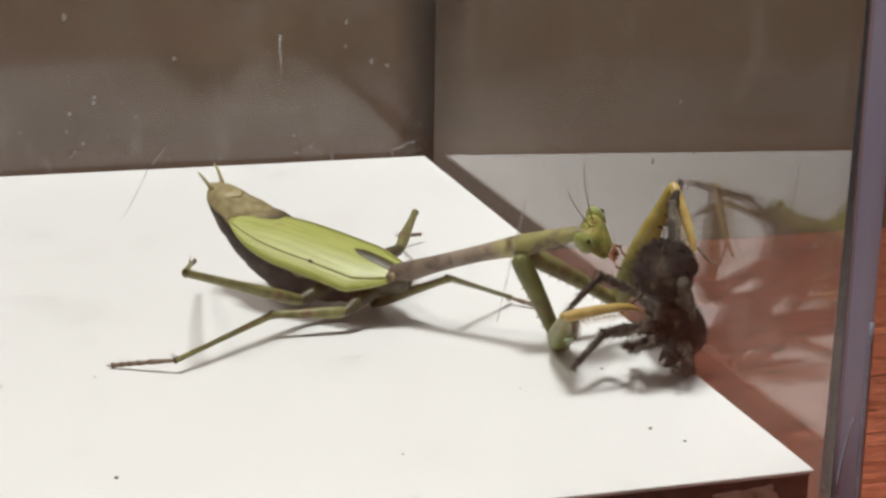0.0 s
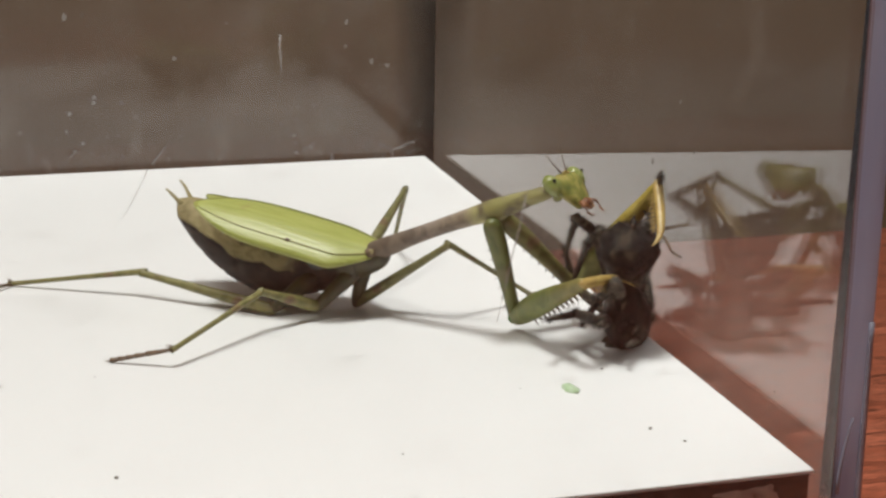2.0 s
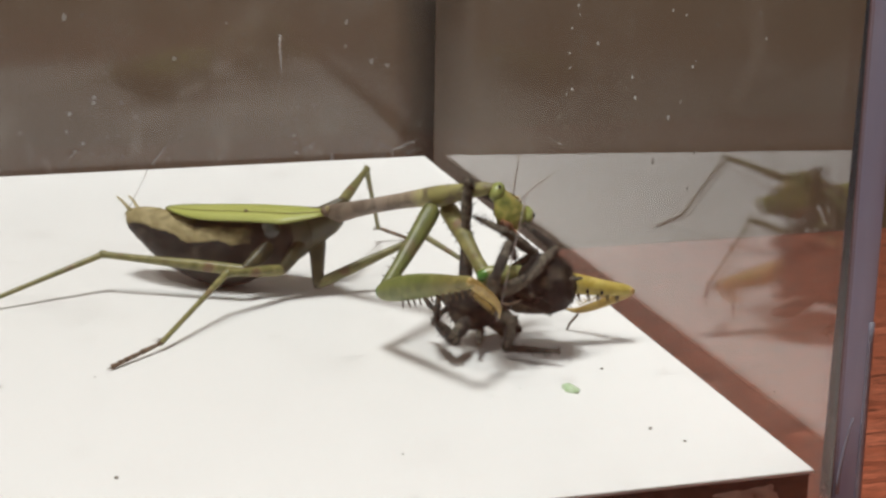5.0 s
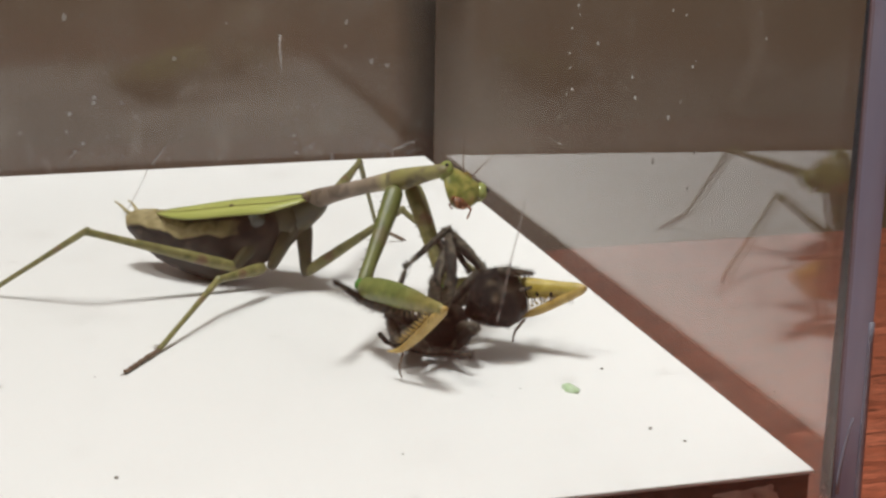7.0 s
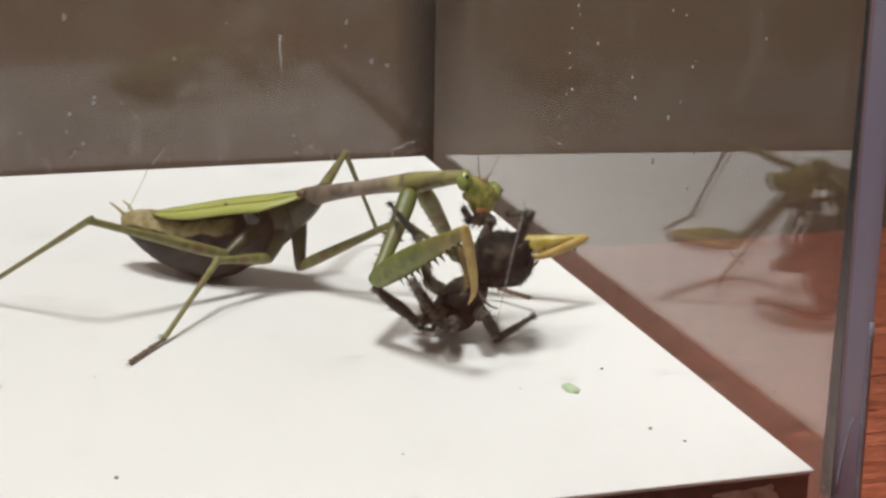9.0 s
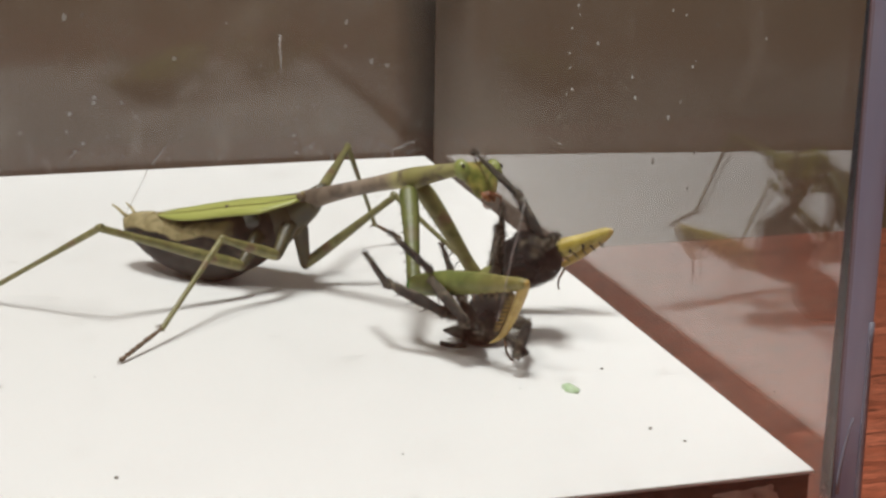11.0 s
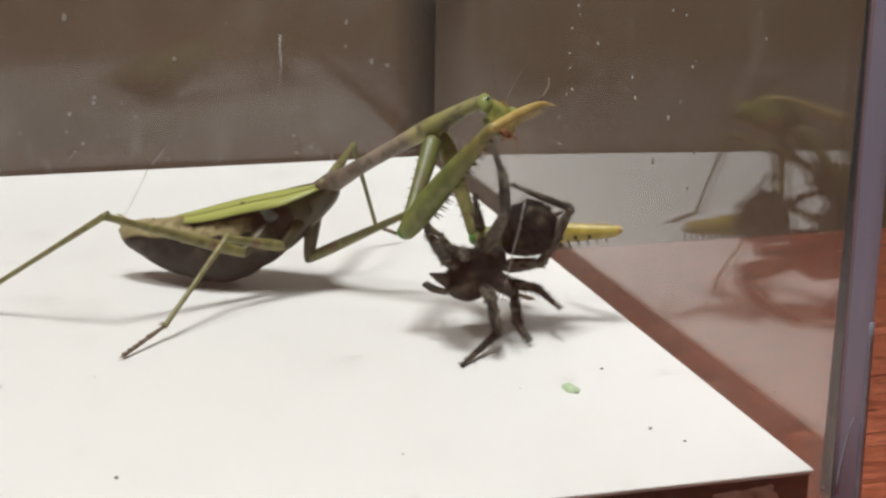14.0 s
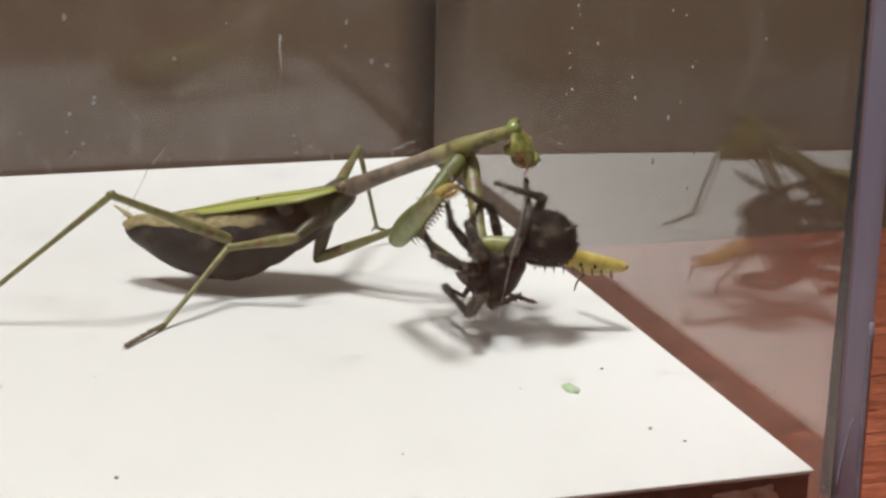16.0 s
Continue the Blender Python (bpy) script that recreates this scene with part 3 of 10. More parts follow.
def make_foreleg(mantis, side, name):
    """side: -1 the leg whose outer face looks along -y, +1 the other one."""
    g, inner = MAT["green"], MAT["yellow"]
    made = {}
    coxa = part("fore_coxa", two_sided(body([(-0.8, 0, 0, 0.6, 0.7), (0.3, 0, 0, 1.25, 1.65), (4, 0, 0.1, 1.35, 1.75), (10, 0, 0.1, 1.2, 1.5), (16, 0, 0, 1.05, 1.25), (19.5, 0, 0, 1.1, 1.3), (21.4, 0, 0, 0.7, 0.8)]), -side), [g, MAT["leg_green"]], mantis)
    part("knee", ball((0.0207, 0, 0), (0.0014, 0.00125, 0.0015), u=16, v=10), MAT["knee"], coxa, "glossy vivid green knee")
    rim = [(3 + i * 2.1, 0.0, -1.5 + 0.03 * i) for i in range(8)]
    part("spine_row", thorns([(x / 1000, y, z / 1000) for x, y, z in rim], 0.0006, 0.00014, 0.4), MAT["spine"], coxa)
    rows = [(-1.0, 0, 0, 0.7, 0.9), (0.2, 0, 0, 1.3, 1.6), (3, 0, 0.1, 1.5, 2.05), (9, 0, 0.25, 1.6, 2.25), (16, 0, 0.2, 1.35, 1.9), (22, 0, 0, 1.05, 1.4), (25.4, 0, 0, 0.9, 1.1), (26.6, 0, 0, 0.6, 0.7)]
    femur = part("fore_femur", two_sided(body(rows), -side), [MAT["femur"], inner], mantis, "grasping femur, green outside and yellow inside")
    spots = []
    for i in range(11):
        x = 6.5 + i * 1.75
        for y in (-0.55, 0.55):
            spots.append((x / 1000, y / 1000, -(1.8 - 0.07 * i) / 1000))
    part("spine_row", thorns(spots, 0.0016, 0.00022, 0.25), MAT["spine"], femur, "dark spines")
    for i in range(6):
        x = 8 + i * 2.6
        part("dark_spot", ball((x / 1000, -side * (1.44 - 0.065 * i) / 1000, -0.0009), (0.00030, 0.00022, 0.00042), u=8, v=6), MAT["black"], femur)
    tib = [(-0.9, 0, 0, 0.45, 0.5), (0.3, 0, 0, 0.75, 0.9), (4, 0, 0.15, 0.72, 0.9), (8, 0, 0.2, 0.64, 0.8), (11, 0, 0.0, 0.5, 0.6), (12.6, 0, -0.5, 0.35, 0.42), (14.0, 0, -1.5, 0.08, 0.1)]
    tibia = part("fore_tibia", body(tib, sides=12), MAT["orange"], mantis, "orange hooked tibia")
    spots = [((2.6 + i * 0.95) / 1000, y / 1000, -0.0008) for i in range(9) for y in (-0.35, 0.35)]
    part("spine_row", thorns(spots, 0.0011, 0.00015, 0.5), MAT["orange"], tibia)
    tar = [(0.0118, 0, 0.0006), (0.0132, 0, 0.0012), (0.0144, 0.0002, 0.0017), (0.0153, 0.0002, 0.0025), (0.0158, 0.0002, 0.0034)]
    part("tarsus", wire(tar, 0.00028, 0.00016), MAT["tarsus"], tibia)
    made["coxa"], made["femur"], made["tibia"] = coxa, femur, tibia
    return made


def make_leg(mantis, lengths, thick, material):
    """A walking leg: coxa, femur, tibia and a jointed brown tarsus."""
    f, t, s = (v * 1000 for v in lengths)
    made = {}
    made["coxa"] = part("coxa", body([(-0.9, 0, 0, 0.5, 0.5), (0.2, 0, 0, 0.95, 1.05), (4, 0, 0, 1.15, 1.4), (8.4, 0, 0, 1.3, 1.7), (10.4, 0, 0, 0.9, 1.1), (11.2, 0, 0, 0.3, 0.4)], sides=12), MAT["thorax"], mantis)
    k = thick
    made["femur"] = part("femur", body([(-0.6, 0, 0, 0.5 * k, 0.5 * k), (0.3, 0, 0, 0.95 * k, 1.05 * k), (f * 0.25, 0, 0, 1.0 * k, 1.15 * k), (f * 0.7, 0, 0, 0.72 * k, 0.8 * k), (f - 1.0, 0, 0, 0.66 * k, 0.72 * k), (f, 0, 0, 0.78 * k, 0.86 * k), (f + 0.7, 0, 0, 0.4 * k, 0.4 * k)], sides=12), material, mantis)
    made["tibia"] = part("tibia", body([(-0.5, 0, 0, 0.4 * k, 0.4 * k), (0.3, 0, 0, 0.62 * k, 0.66 * k), (t * 0.5, 0, 0, 0.46 * k, 0.5 * k), (t - 0.8, 0, 0, 0.46 * k, 0.5 * k), (t + 0.1, 0, 0, 0.5 * k, 0.55 * k)], sides=10), material, mantis)
    part("spur", thorns([((t - 0.3) / 1000, 0.0003, -0.0004), ((t - 0.3) / 1000, -0.0003, -0.0004)], 0.0011, 0.00016, 0.7), MAT["tarsus"], made["tibia"])
    bm = bmesh.new()
    x = 0.0
    for i, w in enumerate((0.42, 0.18, 0.14, 0.12, 0.14)):
        a, b = x, x + s * w
        rows = [(a, 0, 0, 0.30, 0.30), (a + (b - a) * 0.7, 0, 0, 0.40, 0.42), (b, 0, -0.05, 0.44, 0.5), (b + 0.15, 0, 0, 0.25, 0.25)]
        loft([tuple(v / 1000 for v in r) for r in rows], 8, bm)
        x = b
    for y in (-0.25, 0.25):
        wire([(s / 1000, 0, 0), ((s + 0.5) / 1000, y / 1000, 0.0001), ((s + 1.0) / 1000, y * 1.8 / 1000, -0.0002)], 0.00016, 0.00005, 5, bm)
    made["tarsus"] = part("tarsus", bm, MAT["tarsus"], mantis)
    return made


def wing_shape(u):
    """Width at a share of the length, and how far the rounded tip has closed there."""
    return 0.0089 * min(1.0, (u * 4.2 + 0.22) ** 0.6), 0.93 * max(0.0, (u - 0.50) / 0.50) ** 2.6


def make_wing(mantis, side):
    """A leathery forewing: from the mid line over the back and down the flank."""
    bm = bmesh.new()
    L, nx, ny = 0.0364, 28, 9
    grid = []
    for i in range(nx + 1):
        u = i / nx
        w, q = wing_shape(u)
        row = []
        for j in range(ny + 1):
            v = j / ny
            a = (0.52 + (v - 0.52) * (1 - q)) * 1.42 - 0.42
            y = side * (w * math.sin(a) / 0.87 * 1.02 - 0.0005)
            z = -0.0010 + 0.5 * w * (1 - math.cos(a)) * 1.6 - 0.0006 * math.sin(u * math.pi)
            row.append(bm.verts.new((u * L - 0.0005, y, z + (0.00060 if side > 0 else 0))))
        grid.append(row)
    for i in range(nx):
        for j in range(ny):
            bm.faces.new((grid[i][j], grid[i + 1][j], grid[i + 1][j + 1], grid[i][j + 1]))
    bmesh.ops.recalc_face_normals(bm, faces=bm.faces[:])
    geo = bmesh.ops.solidify(bm, geom=bm.faces[:], thickness=0.00025)
    wing = part("wing", bm, MAT["wing"], mantis, "short leathery green forewing")
    for v, m in ((0.0, "wing_vein"), (0.76, "wing_fold"), (1.0, "wing_vein")):
        pts = []
        for i in range(nx + 1):
            u = i / nx
            w, q = wing_shape(u)
            a = (0.52 + (v - 0.52) * (1 - q)) * 1.42 - 0.42
            pts.append((u * L - 0.0005, side * (w * math.sin(a) / 0.87 * 1.02 - 0.0005), (-0.0005 if side > 0 else -0.0011) + 0.5 * w * (1 - math.cos(a)) * 1.6 - 0.0006 * math.sin(u * math.pi)))
        part("vein", wire(pts, 0.00012, 0.00006, 6), MAT[m], wing)
    u = 0.30
    w = 0.0089
    for k, (du, v, r) in enumerate(((0.0, 0.30, 0.00075), (0.12, 0.62, 0.0004))):
        if (side > 0) != (k == 0):
            continue
        a = v * 1.05
        y, z = side * (w * math.sin(a) / 0.87 * 1.02 - 0.0005), (-0.00055 if side > 0 else -0.00115) + 0.5 * w * (1 - math.cos(a)) * 1.6 - 0.0006 * math.sin((u + du) * math.pi)
        part("dark_spot", ball(((u + du) * L, y, z), (r * 1.3, r * 0.8, 0.0003), u=10, v=8), MAT["black" if k == 0 and side > 0 else "tarsus"], wing, "dark spot on the wing")
    return wing


def make_head(mantis):
    bm = bmesh.new()
    # face: a rounded triangle, wide between the eyes and narrow at the mouth; x forward, y to its left, z up
    nu, rings = 24, 9
    loops = []
    for k in range(rings):
        s = k / (rings - 1)
        z = 0.0022 - s * 0.0068
        wide = (0.0039 * (1 - s) ** 0.6 + 0.0014) * (0.55 + 0.45 * min(1, s * 6 + 0.2))
        deep = 0.0017 * (1 - 0.35 * s) * (0.5 + 0.5 * min(1, s * 5 + 0.3))
        loops.append([bm.verts.new((deep * math.cos(2 * math.pi * i / nu) * (1.0 if math.cos(2 * math.pi * i / nu) > 0 else 0.8) + 0.0004 * math.sin(s * 3), wide * math.sin(2 * math.pi * i / nu), z)) for i in range(nu)])
    for a, b in zip(loops, loops[1:]):
        for i in range(nu):
            j = (i + 1) % nu
            bm.faces.new((a[i], a[j], b[j], b[i]))
    bm.faces.new(loops[0][::-1])
    bm.faces.new(loops[-1])
    bmesh.ops.recalc_face_normals(bm, faces=bm.faces[:])
    head = part("head", bm, MAT["head"], mantis, "green triangular head with yellow and rusty marks")
    part("neck", body([(-3.4, 0, 0, 0.5, 0.5), (-3.0, 0, 0, 1.05, 1.0), (-1.2, 0, 0.1, 1.3, 1.2), (0.4, 0, 0.1, 1.0, 0.9)], sides=12), MAT["head"], head)
    for s in (-1, 1):
        eye = part("eye", ball((0.0003, s * 0.0039, 0.0009), (0.0015, 0.0014, 0.0021), u=20, v=14), MAT["eye"], head, "glossy green compound eye")
        part("pupil_spot", ball((0.00165, s * 0.0046, 0.0010), (0.00032, 0.00034, 0.0004), u=10, v=8), MAT["black"], head)
        pts = [(0.0013 + 0.0030 * u + 0.001 * u * u, s * (0.0008 + 0.0045 * u), 0.0016 + 0.0125 * u - 0.003 * u * u) for u in (i / 9 for i in range(10))]
        part("antenna", wire(pts, 0.00013, 0.00005, 5), MAT["tarsus"], head)
        part("mandible", body([(-0.2, 0, 0, 0.2, 0.2), (0.0, 0, 0, 0.75, 0.6), (1.0, 0, 0, 0.55, 0.5), (1.9, -0.3 * s, 0, 0.12, 0.12)], sides=8), MAT["mouth"], head).matrix_basis = pose(0.0008, s * 0.0008, -0.0042, 0, 75, 0)
        pts = [(0.0008, s * 0.0013, -0.0040), (0.0016, s * 0.0021, -0.0052), (0.0011, s * 0.0021, -0.0066), (0.0016, s * 0.0017, -0.0075)]
        part("palp", wire(pts, 0.00030, 0.00018, 6), MAT["mouth"], head)
    part("labrum", ball((0.0009, 0, -0.0047), (0.0009, 0.0012, 0.0011)), MAT["mouth"], head, "rust-brown mouth shield")
    for y in (-0.0006, 0.0, 0.0006):
        part("ocellus", ball((0.0017, y, 0.0016 + (0.0004 if y == 0 else 0)), (0.0003, 0.00024, 0.00024), u=8, v=6), MAT["orange"], head)
    return head


def ringed(rows, pitch, deep, sides=32):
    """A segmented body: shallow grooves at an even pitch, each segment swelling a little, the flank uneven."""
    out = []
    for x, y, z, ry, rz in smooth_rings([tuple(v * 0.001 for v in r) for r in rows], 12):
        u = (x * 1000 / pitch) % 1.0
        k = 1 - deep * math.exp(-((min(u, 1 - u) * pitch / 0.45) ** 2)) + 0.018 * math.sin(u * math.pi)
        out.append((x, y, z, ry * k, rz * k))
    bm = loft(out, sides)
    for v in bm.verts:
        w = noise.noise(v.co * 330) * 0.0003 + noise.noise(v.co * 900) * 0.00012
        v.co.y += math.copysign(w, v.co.y)
        v.co.z += w * 0.5
    return bm


def make_mantis():
    mantis = empty("mantis", "green and brown praying mantis gripping a dark spider", "insect")
    P = {}
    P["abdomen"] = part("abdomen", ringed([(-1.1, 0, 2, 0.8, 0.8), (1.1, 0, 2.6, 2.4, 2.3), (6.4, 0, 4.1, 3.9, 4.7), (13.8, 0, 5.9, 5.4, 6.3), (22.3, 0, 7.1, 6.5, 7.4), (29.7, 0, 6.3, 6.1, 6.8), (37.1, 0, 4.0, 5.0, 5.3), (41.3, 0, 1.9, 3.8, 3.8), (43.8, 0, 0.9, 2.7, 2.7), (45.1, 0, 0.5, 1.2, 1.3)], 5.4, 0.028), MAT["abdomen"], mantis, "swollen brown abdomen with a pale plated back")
    for y in (-1, 1):
        pts = [(0.0424, y * 0.0010, -0.0004), (0.0440, y * 0.0017, -0.0016), (0.0453, y * 0.0022, -0.0032), (0.0465, y * 0.0023, -0.0042)]
        part("cercus", wire(pts, 0.00055, 0.00018, 7), MAT["tail"], P["abdomen"])
    part("end_plate", body([(37.4, 0, -1.4, 0.3, 0.2), (39.4, 0, -0.8, 2.4, 1.0), (42.4, 0, -0.5, 1.9, 1.3), (45.1, 0, -0.5, 0.9, 0.9), (46.0, 0, -0.5, 0.2, 0.2)], sides=16), MAT["tail"], P["abdomen"], "tan plate at the tail")
    bm = ball((0.0105, -0.0042, 0.0030), (0.0019, 0.0009, 0.0024), u=16, v=10)
    for v in bm.verts:
        v.co.x += noise.noise(v.co * 700) * 0.0009
        v.co.z += noise.noise(v.co * 600 + Vector((3, 0, 0))) * 0.0010
    part("pale_patch", bm, MAT["patch"], P["abdomen"], "pale bluish patch on the flank")
    P["thorax"] = part("thorax", body([(-3.2, 0, 0.6, 0.8, 0.8), (-2.4, 0, 0.9, 2.0, 2.0), (0, 0, 1.8, 2.8, 3.0), (5, 0, 3.2, 3.5, 4.6), (10, 0, 3.8, 3.4, 4.9), (15, 0, 3.8, 2.4, 3.4), (17, 0, 3.4, 0.8, 1.0)], sides=20), MAT["thorax"], mantis, "olive-brown hind body between the wing bases")
    for s in (-1, 1):
        part("wing_base", ball((-0.0004, s * 0.0023, -0.0004), (0.0011, 0.0009, 0.0010), u=12, v=8), MAT["tarsus"], P["thorax"], "brown knob at the wing base")
        part("wing_base", ball((-0.0010, s * 0.0027, -0.0011), (0.0005, 0.0004, 0.0005), u=10, v=8), MAT["tail"], P["thorax"], "pale knob at the wing base")
        part("side_plate", ball((0.0052, s * 0.0030, 0.0035), (0.0030, 0.0009, 0.0034), u=16, v=10), MAT["thorax"], P["thorax"])
        part("side_plate", ball((0.0102, s * 0.0029, 0.0042), (0.0026, 0.0009, 0.0034), u=16, v=10), MAT["thorax"], P["thorax"])
    P["near_wing"] = make_wing(mantis, -1)
    P["far_wing"] = make_wing(mantis, 1)
    P["prothorax"] = part("prothorax", body([(-1.4, 0, -0.6, 0.8, 0.9), (-0.6, 0, -0.5, 2.2, 2.0), (3, 0, -0.2, 1.95, 1.9), (10, 0, 0.05, 1.6, 1.55), (18, 0, 0.15, 1.5, 1.5), (24.5, 0, 0.1, 1.75, 1.75), (27.8, 0, -0.1, 2.3, 2.05), (31.5, 0, 0, 1.85, 1.75), (36, 0, 0, 1.5, 1.4), (38.6, 0, -0.05, 1.4, 1.25), (40.0, 0, -0.1, 1.0, 0.9), (40.6, 0, -0.1, 0.5, 0.45)], sides=18), MAT["prothorax"], mantis, "long pinkish-brown neck plate turning yellow-green in front")
    P["head"] = make_head(mantis)
    for name, side in (("near", -1), ("far", 1)):
        for k, ob in make_foreleg(mantis, side, name).items():
            P[name + "_fore_" + k] = ob
    for name, lengths, thick, m in (("near_mid", (0.0135, 0.0232, 0.0119), 1.0, "leg_green"), ("near_hind", (0.030, 0.030, 0.013), 1.0, "leg_green"), ("far_mid", (0.0235, 0.0235, 0.008), 0.95, "leg_far"), ("far_hind", (0.020, 0.020, 0.007), 0.95, "leg_far")):
        for k, ob in make_leg(mantis, lengths, thick, MAT[m]).items():
            P[name + "_" + k] = ob
    return mantis, P


# ---- spider ----
def bristles(rows, count, seed, length, inside=False):
    """Short hairs on a lofted segment."""
    rng = random.Random(seed)
    bm = bmesh.new()
    for _ in range(count):
        i = rng.randrange(len(rows) - 1)
        u = rng.random()
        x, y, z, ry, rz = (a + (b - a) * u for a, b in zip(rows[i], rows[i + 1]))
        t = rng.uniform(0, 2 * math.pi)
        c, s = math.cos(t), math.sin(t)
        p = Vector((x, y + ry * c, z + rz * s)) * 0.001
        d = Vector((rng.uniform(0.1, 0.9), c, s)).normalized() * length * rng.uniform(0.5, 1.2)
        w = d.orthogonal().normalized() * 0.00004
        w2 = d.cross(w).normalized() * 0.00004
        a, b, e, tip = (bm.verts.new(q) for q in (p + w, p - w * 0.5 + w2, p - w * 0.5 - w2, p + d))
        bm.faces.new((a, b, tip)); bm.faces.new((b, e, tip)); bm.faces.new((e, a, tip))
    return bm


def wrinkled(bm, deep):
    """Folds and dents in a soft skin."""
    for v in bm.verts:
        w = noise.noise(v.co * 300) + 0.6 * noise.noise(v.co * 700 + Vector((7, 0, 0)))
        r = Vector((0, v.co.y, v.co.z))
        if r.length > 1e-6:
            v.co += r.normalized() * w * deep
    return bm


LEG_LENGTHS = ((12.6, 10.3, 12.2), (9.2, 11.6, 12.2), (9.2, 11.6, 12.2), (12.6, 9.2, 10.8), (11.4, 9.2, 9.8), (10.2, 9.2, 10.8), (12.6, 10.3, 12.2), (12.6, 9.2, 10.8))


def make_spider():
    spider = empty("spider", "dark brown hairy spider held in the mantis's forelegs", "spider")
    P = {}
    rows = [(-6.4, 0, 0, 0.6, 0.6), (-5.2, 0, 0, 2.4, 2.2), (-1.8, 0, 0.2, 4.5, 3.9), (1.5, 0, 0.5, 4.5, 4.2), (4.4, 0, 0.6, 3.3, 3.4), (5.7, 0, 0.3, 2.1, 2.2), (6.4, 0, 0.1, 0.6, 0.7)]
    P["carapace"] = part("carapace", wrinkled(body(rows, sides=28, steps=6), 0.00025), MAT["carapace"], spider, "dark carapace with paler stripes")
    part("hair", bristles(rows, 420, 3, 0.0006), MAT["hair"], P["carapace"])
    for s in (-1, 1):
        part("chelicera", body([(0, 0, 0, 0.6, 0.6), (0.6, 0, 0, 1.15, 1.2), (2.4, 0, 0, 1.0, 1.0), (3.6, 0, 0, 0.5, 0.5), (4.6, -0.4 * s, 0, 0.1, 0.1)], sides=10), MAT["spider_dark"], P["carapace"]).matrix_basis = pose(0.0046, s * 0.0011, -0.0004, 0, 55, 0)
        pts = [(0.0042, s * 0.0018, -0.0010), (0.0066, s * 0.0034, 0.0004), (0.0082, s * 0.0034, -0.0014), (0.0090, s * 0.0030, -0.0032)]
        part("pedipalp", wire(pts, 0.0006, 0.00045, 8), MAT["spider_leg"], P["carapace"])
        for x, y, z, r in ((5.5, 0.5, 1.3, 0.33), (5.0, 1.2, 1.9, 0.28), (4.2, 1.3, 2.4, 0.22), (5.5, 1.1, 0.9, 0.2)):
            part("eye", ball((x / 1000, s * y / 1000, z / 1000), (r / 1000,) * 3, u=8, v=6), MAT["black"], P["carapace"])
    rows = [(-6.4, 0, 0, 0.7, 0.7), (-5.4, 0, 0, 1.9, 1.8), (-3.0, 0, 0.3, 3.9, 4.0), (-0.4, 0, 0.4, 4.8, 5.1), (2.2, 0, 0.2, 4.6, 4.8), (3.9, 0, 0, 3.2, 3.3), (4.6, 0, 0, 1.2, 1.2)]
    P["abdomen"] = part("abdomen", wrinkled(body(rows, sides=36, steps=7), 0.0007), MAT["spider_abdomen"], spider, "round blackish abdomen with faint brown marks")
    part("hair", bristles(rows, 1500, 5, 0.0010), MAT["hair"], P["abdomen"])
    for s in (-1, 1):
        part("spinneret", wire([(0.0042, s * 0.0006, 0), (0.0054, s * 0.0008, -0.0002), (0.0062, s * 0.0009, -0.0003)], 0.0005, 0.0002, 7), MAT["spider_leg"], P["abdomen"])
    for i in range(8):
        lf, lt, ls = LEG_LENGTHS[i]
        for k, L, r0, r1, r2 in (("femur", lf, 0.9, 1.25, 0.95), ("tibia", lt, 0.9, 1.0, 0.75), ("tarsus", ls, 0.7, 0.6, 0.3)):
            rows = [(-0.5, 0, 0, r0 * 0.5, r0 * 0.5), (0.4, 0, 0, r0, r0 * 1.05), (1.6, 0, 0, r0 * 0.88, r0 * 0.9), (L * 0.4, 0, 0, r1, r1 * 1.1), (L * 0.8, 0, 0, (r1 + r2) / 2, (r1 + r2) / 2), (L - 0.9, 0, 0, r2 * 0.85, r2 * 0.85), (L, 0, 0, r2 * 1.12, r2 * 1.12), (L + 0.5, 0, 0, r2 * 0.4, r2 * 0.4)]
            seg = part("leg_" + k, body(rows, sides=10, steps=3), MAT["spider_leg"] if k != "tarsus" or i % 2 else MAT["spider_dark"], spider)
            part("hair", bristles(rows, 170, 11 * i + len(k), 0.0009), MAT["hair"], seg)
            if k != "femur":
                spots = [(x * L / 1000, y, -r1 * 0.8 / 1000) for x in (0.25, 0.5, 0.75) for y in (-0.0003, 0.0003)]
                part("spine_row", thorns(spots, 0.0013, 0.00008, 0.9), MAT["black"], seg)
            P["leg%d_%s" % (i, k)] = seg
    return spider, P


MANTIS, MP = make_mantis()
SPIDER, SP = make_spider()


# ---- small things ----
# crumbs: place and radius; drops on the pane: millimetres along and up it, radius, stretch
CRUMBS = [(-0.0042, 0.2248, 0.00021), (0.0565, 0.2465, 0.00018), (0.0313, 0.2345, 0.00015), (0.0622, 0.2097, 0.00015), (0.0795, 0.2082, 0.00030), (0.0775, 0.1817, 0.00030), (0.0390, 0.1815, 0.00018), (-0.0015, 0.1831, 0.00030), (0.0196, 0.1867, 0.00015), (0.0509, 0.2130, 0.00012), (0.0579, 0.2005, 0.00018), (0.0472, 0.1757, 0.00015), (-0.0191, 0.2239, 0.00018), (0.0806, 0.1760, 0.00024), (0.0462, 0.2239, 0.00012), (0.0018, 0.2558, 0.00012), (-0.0126, 0.2720, 0.00015), (0.0634, 0.2028, 0.00018)]
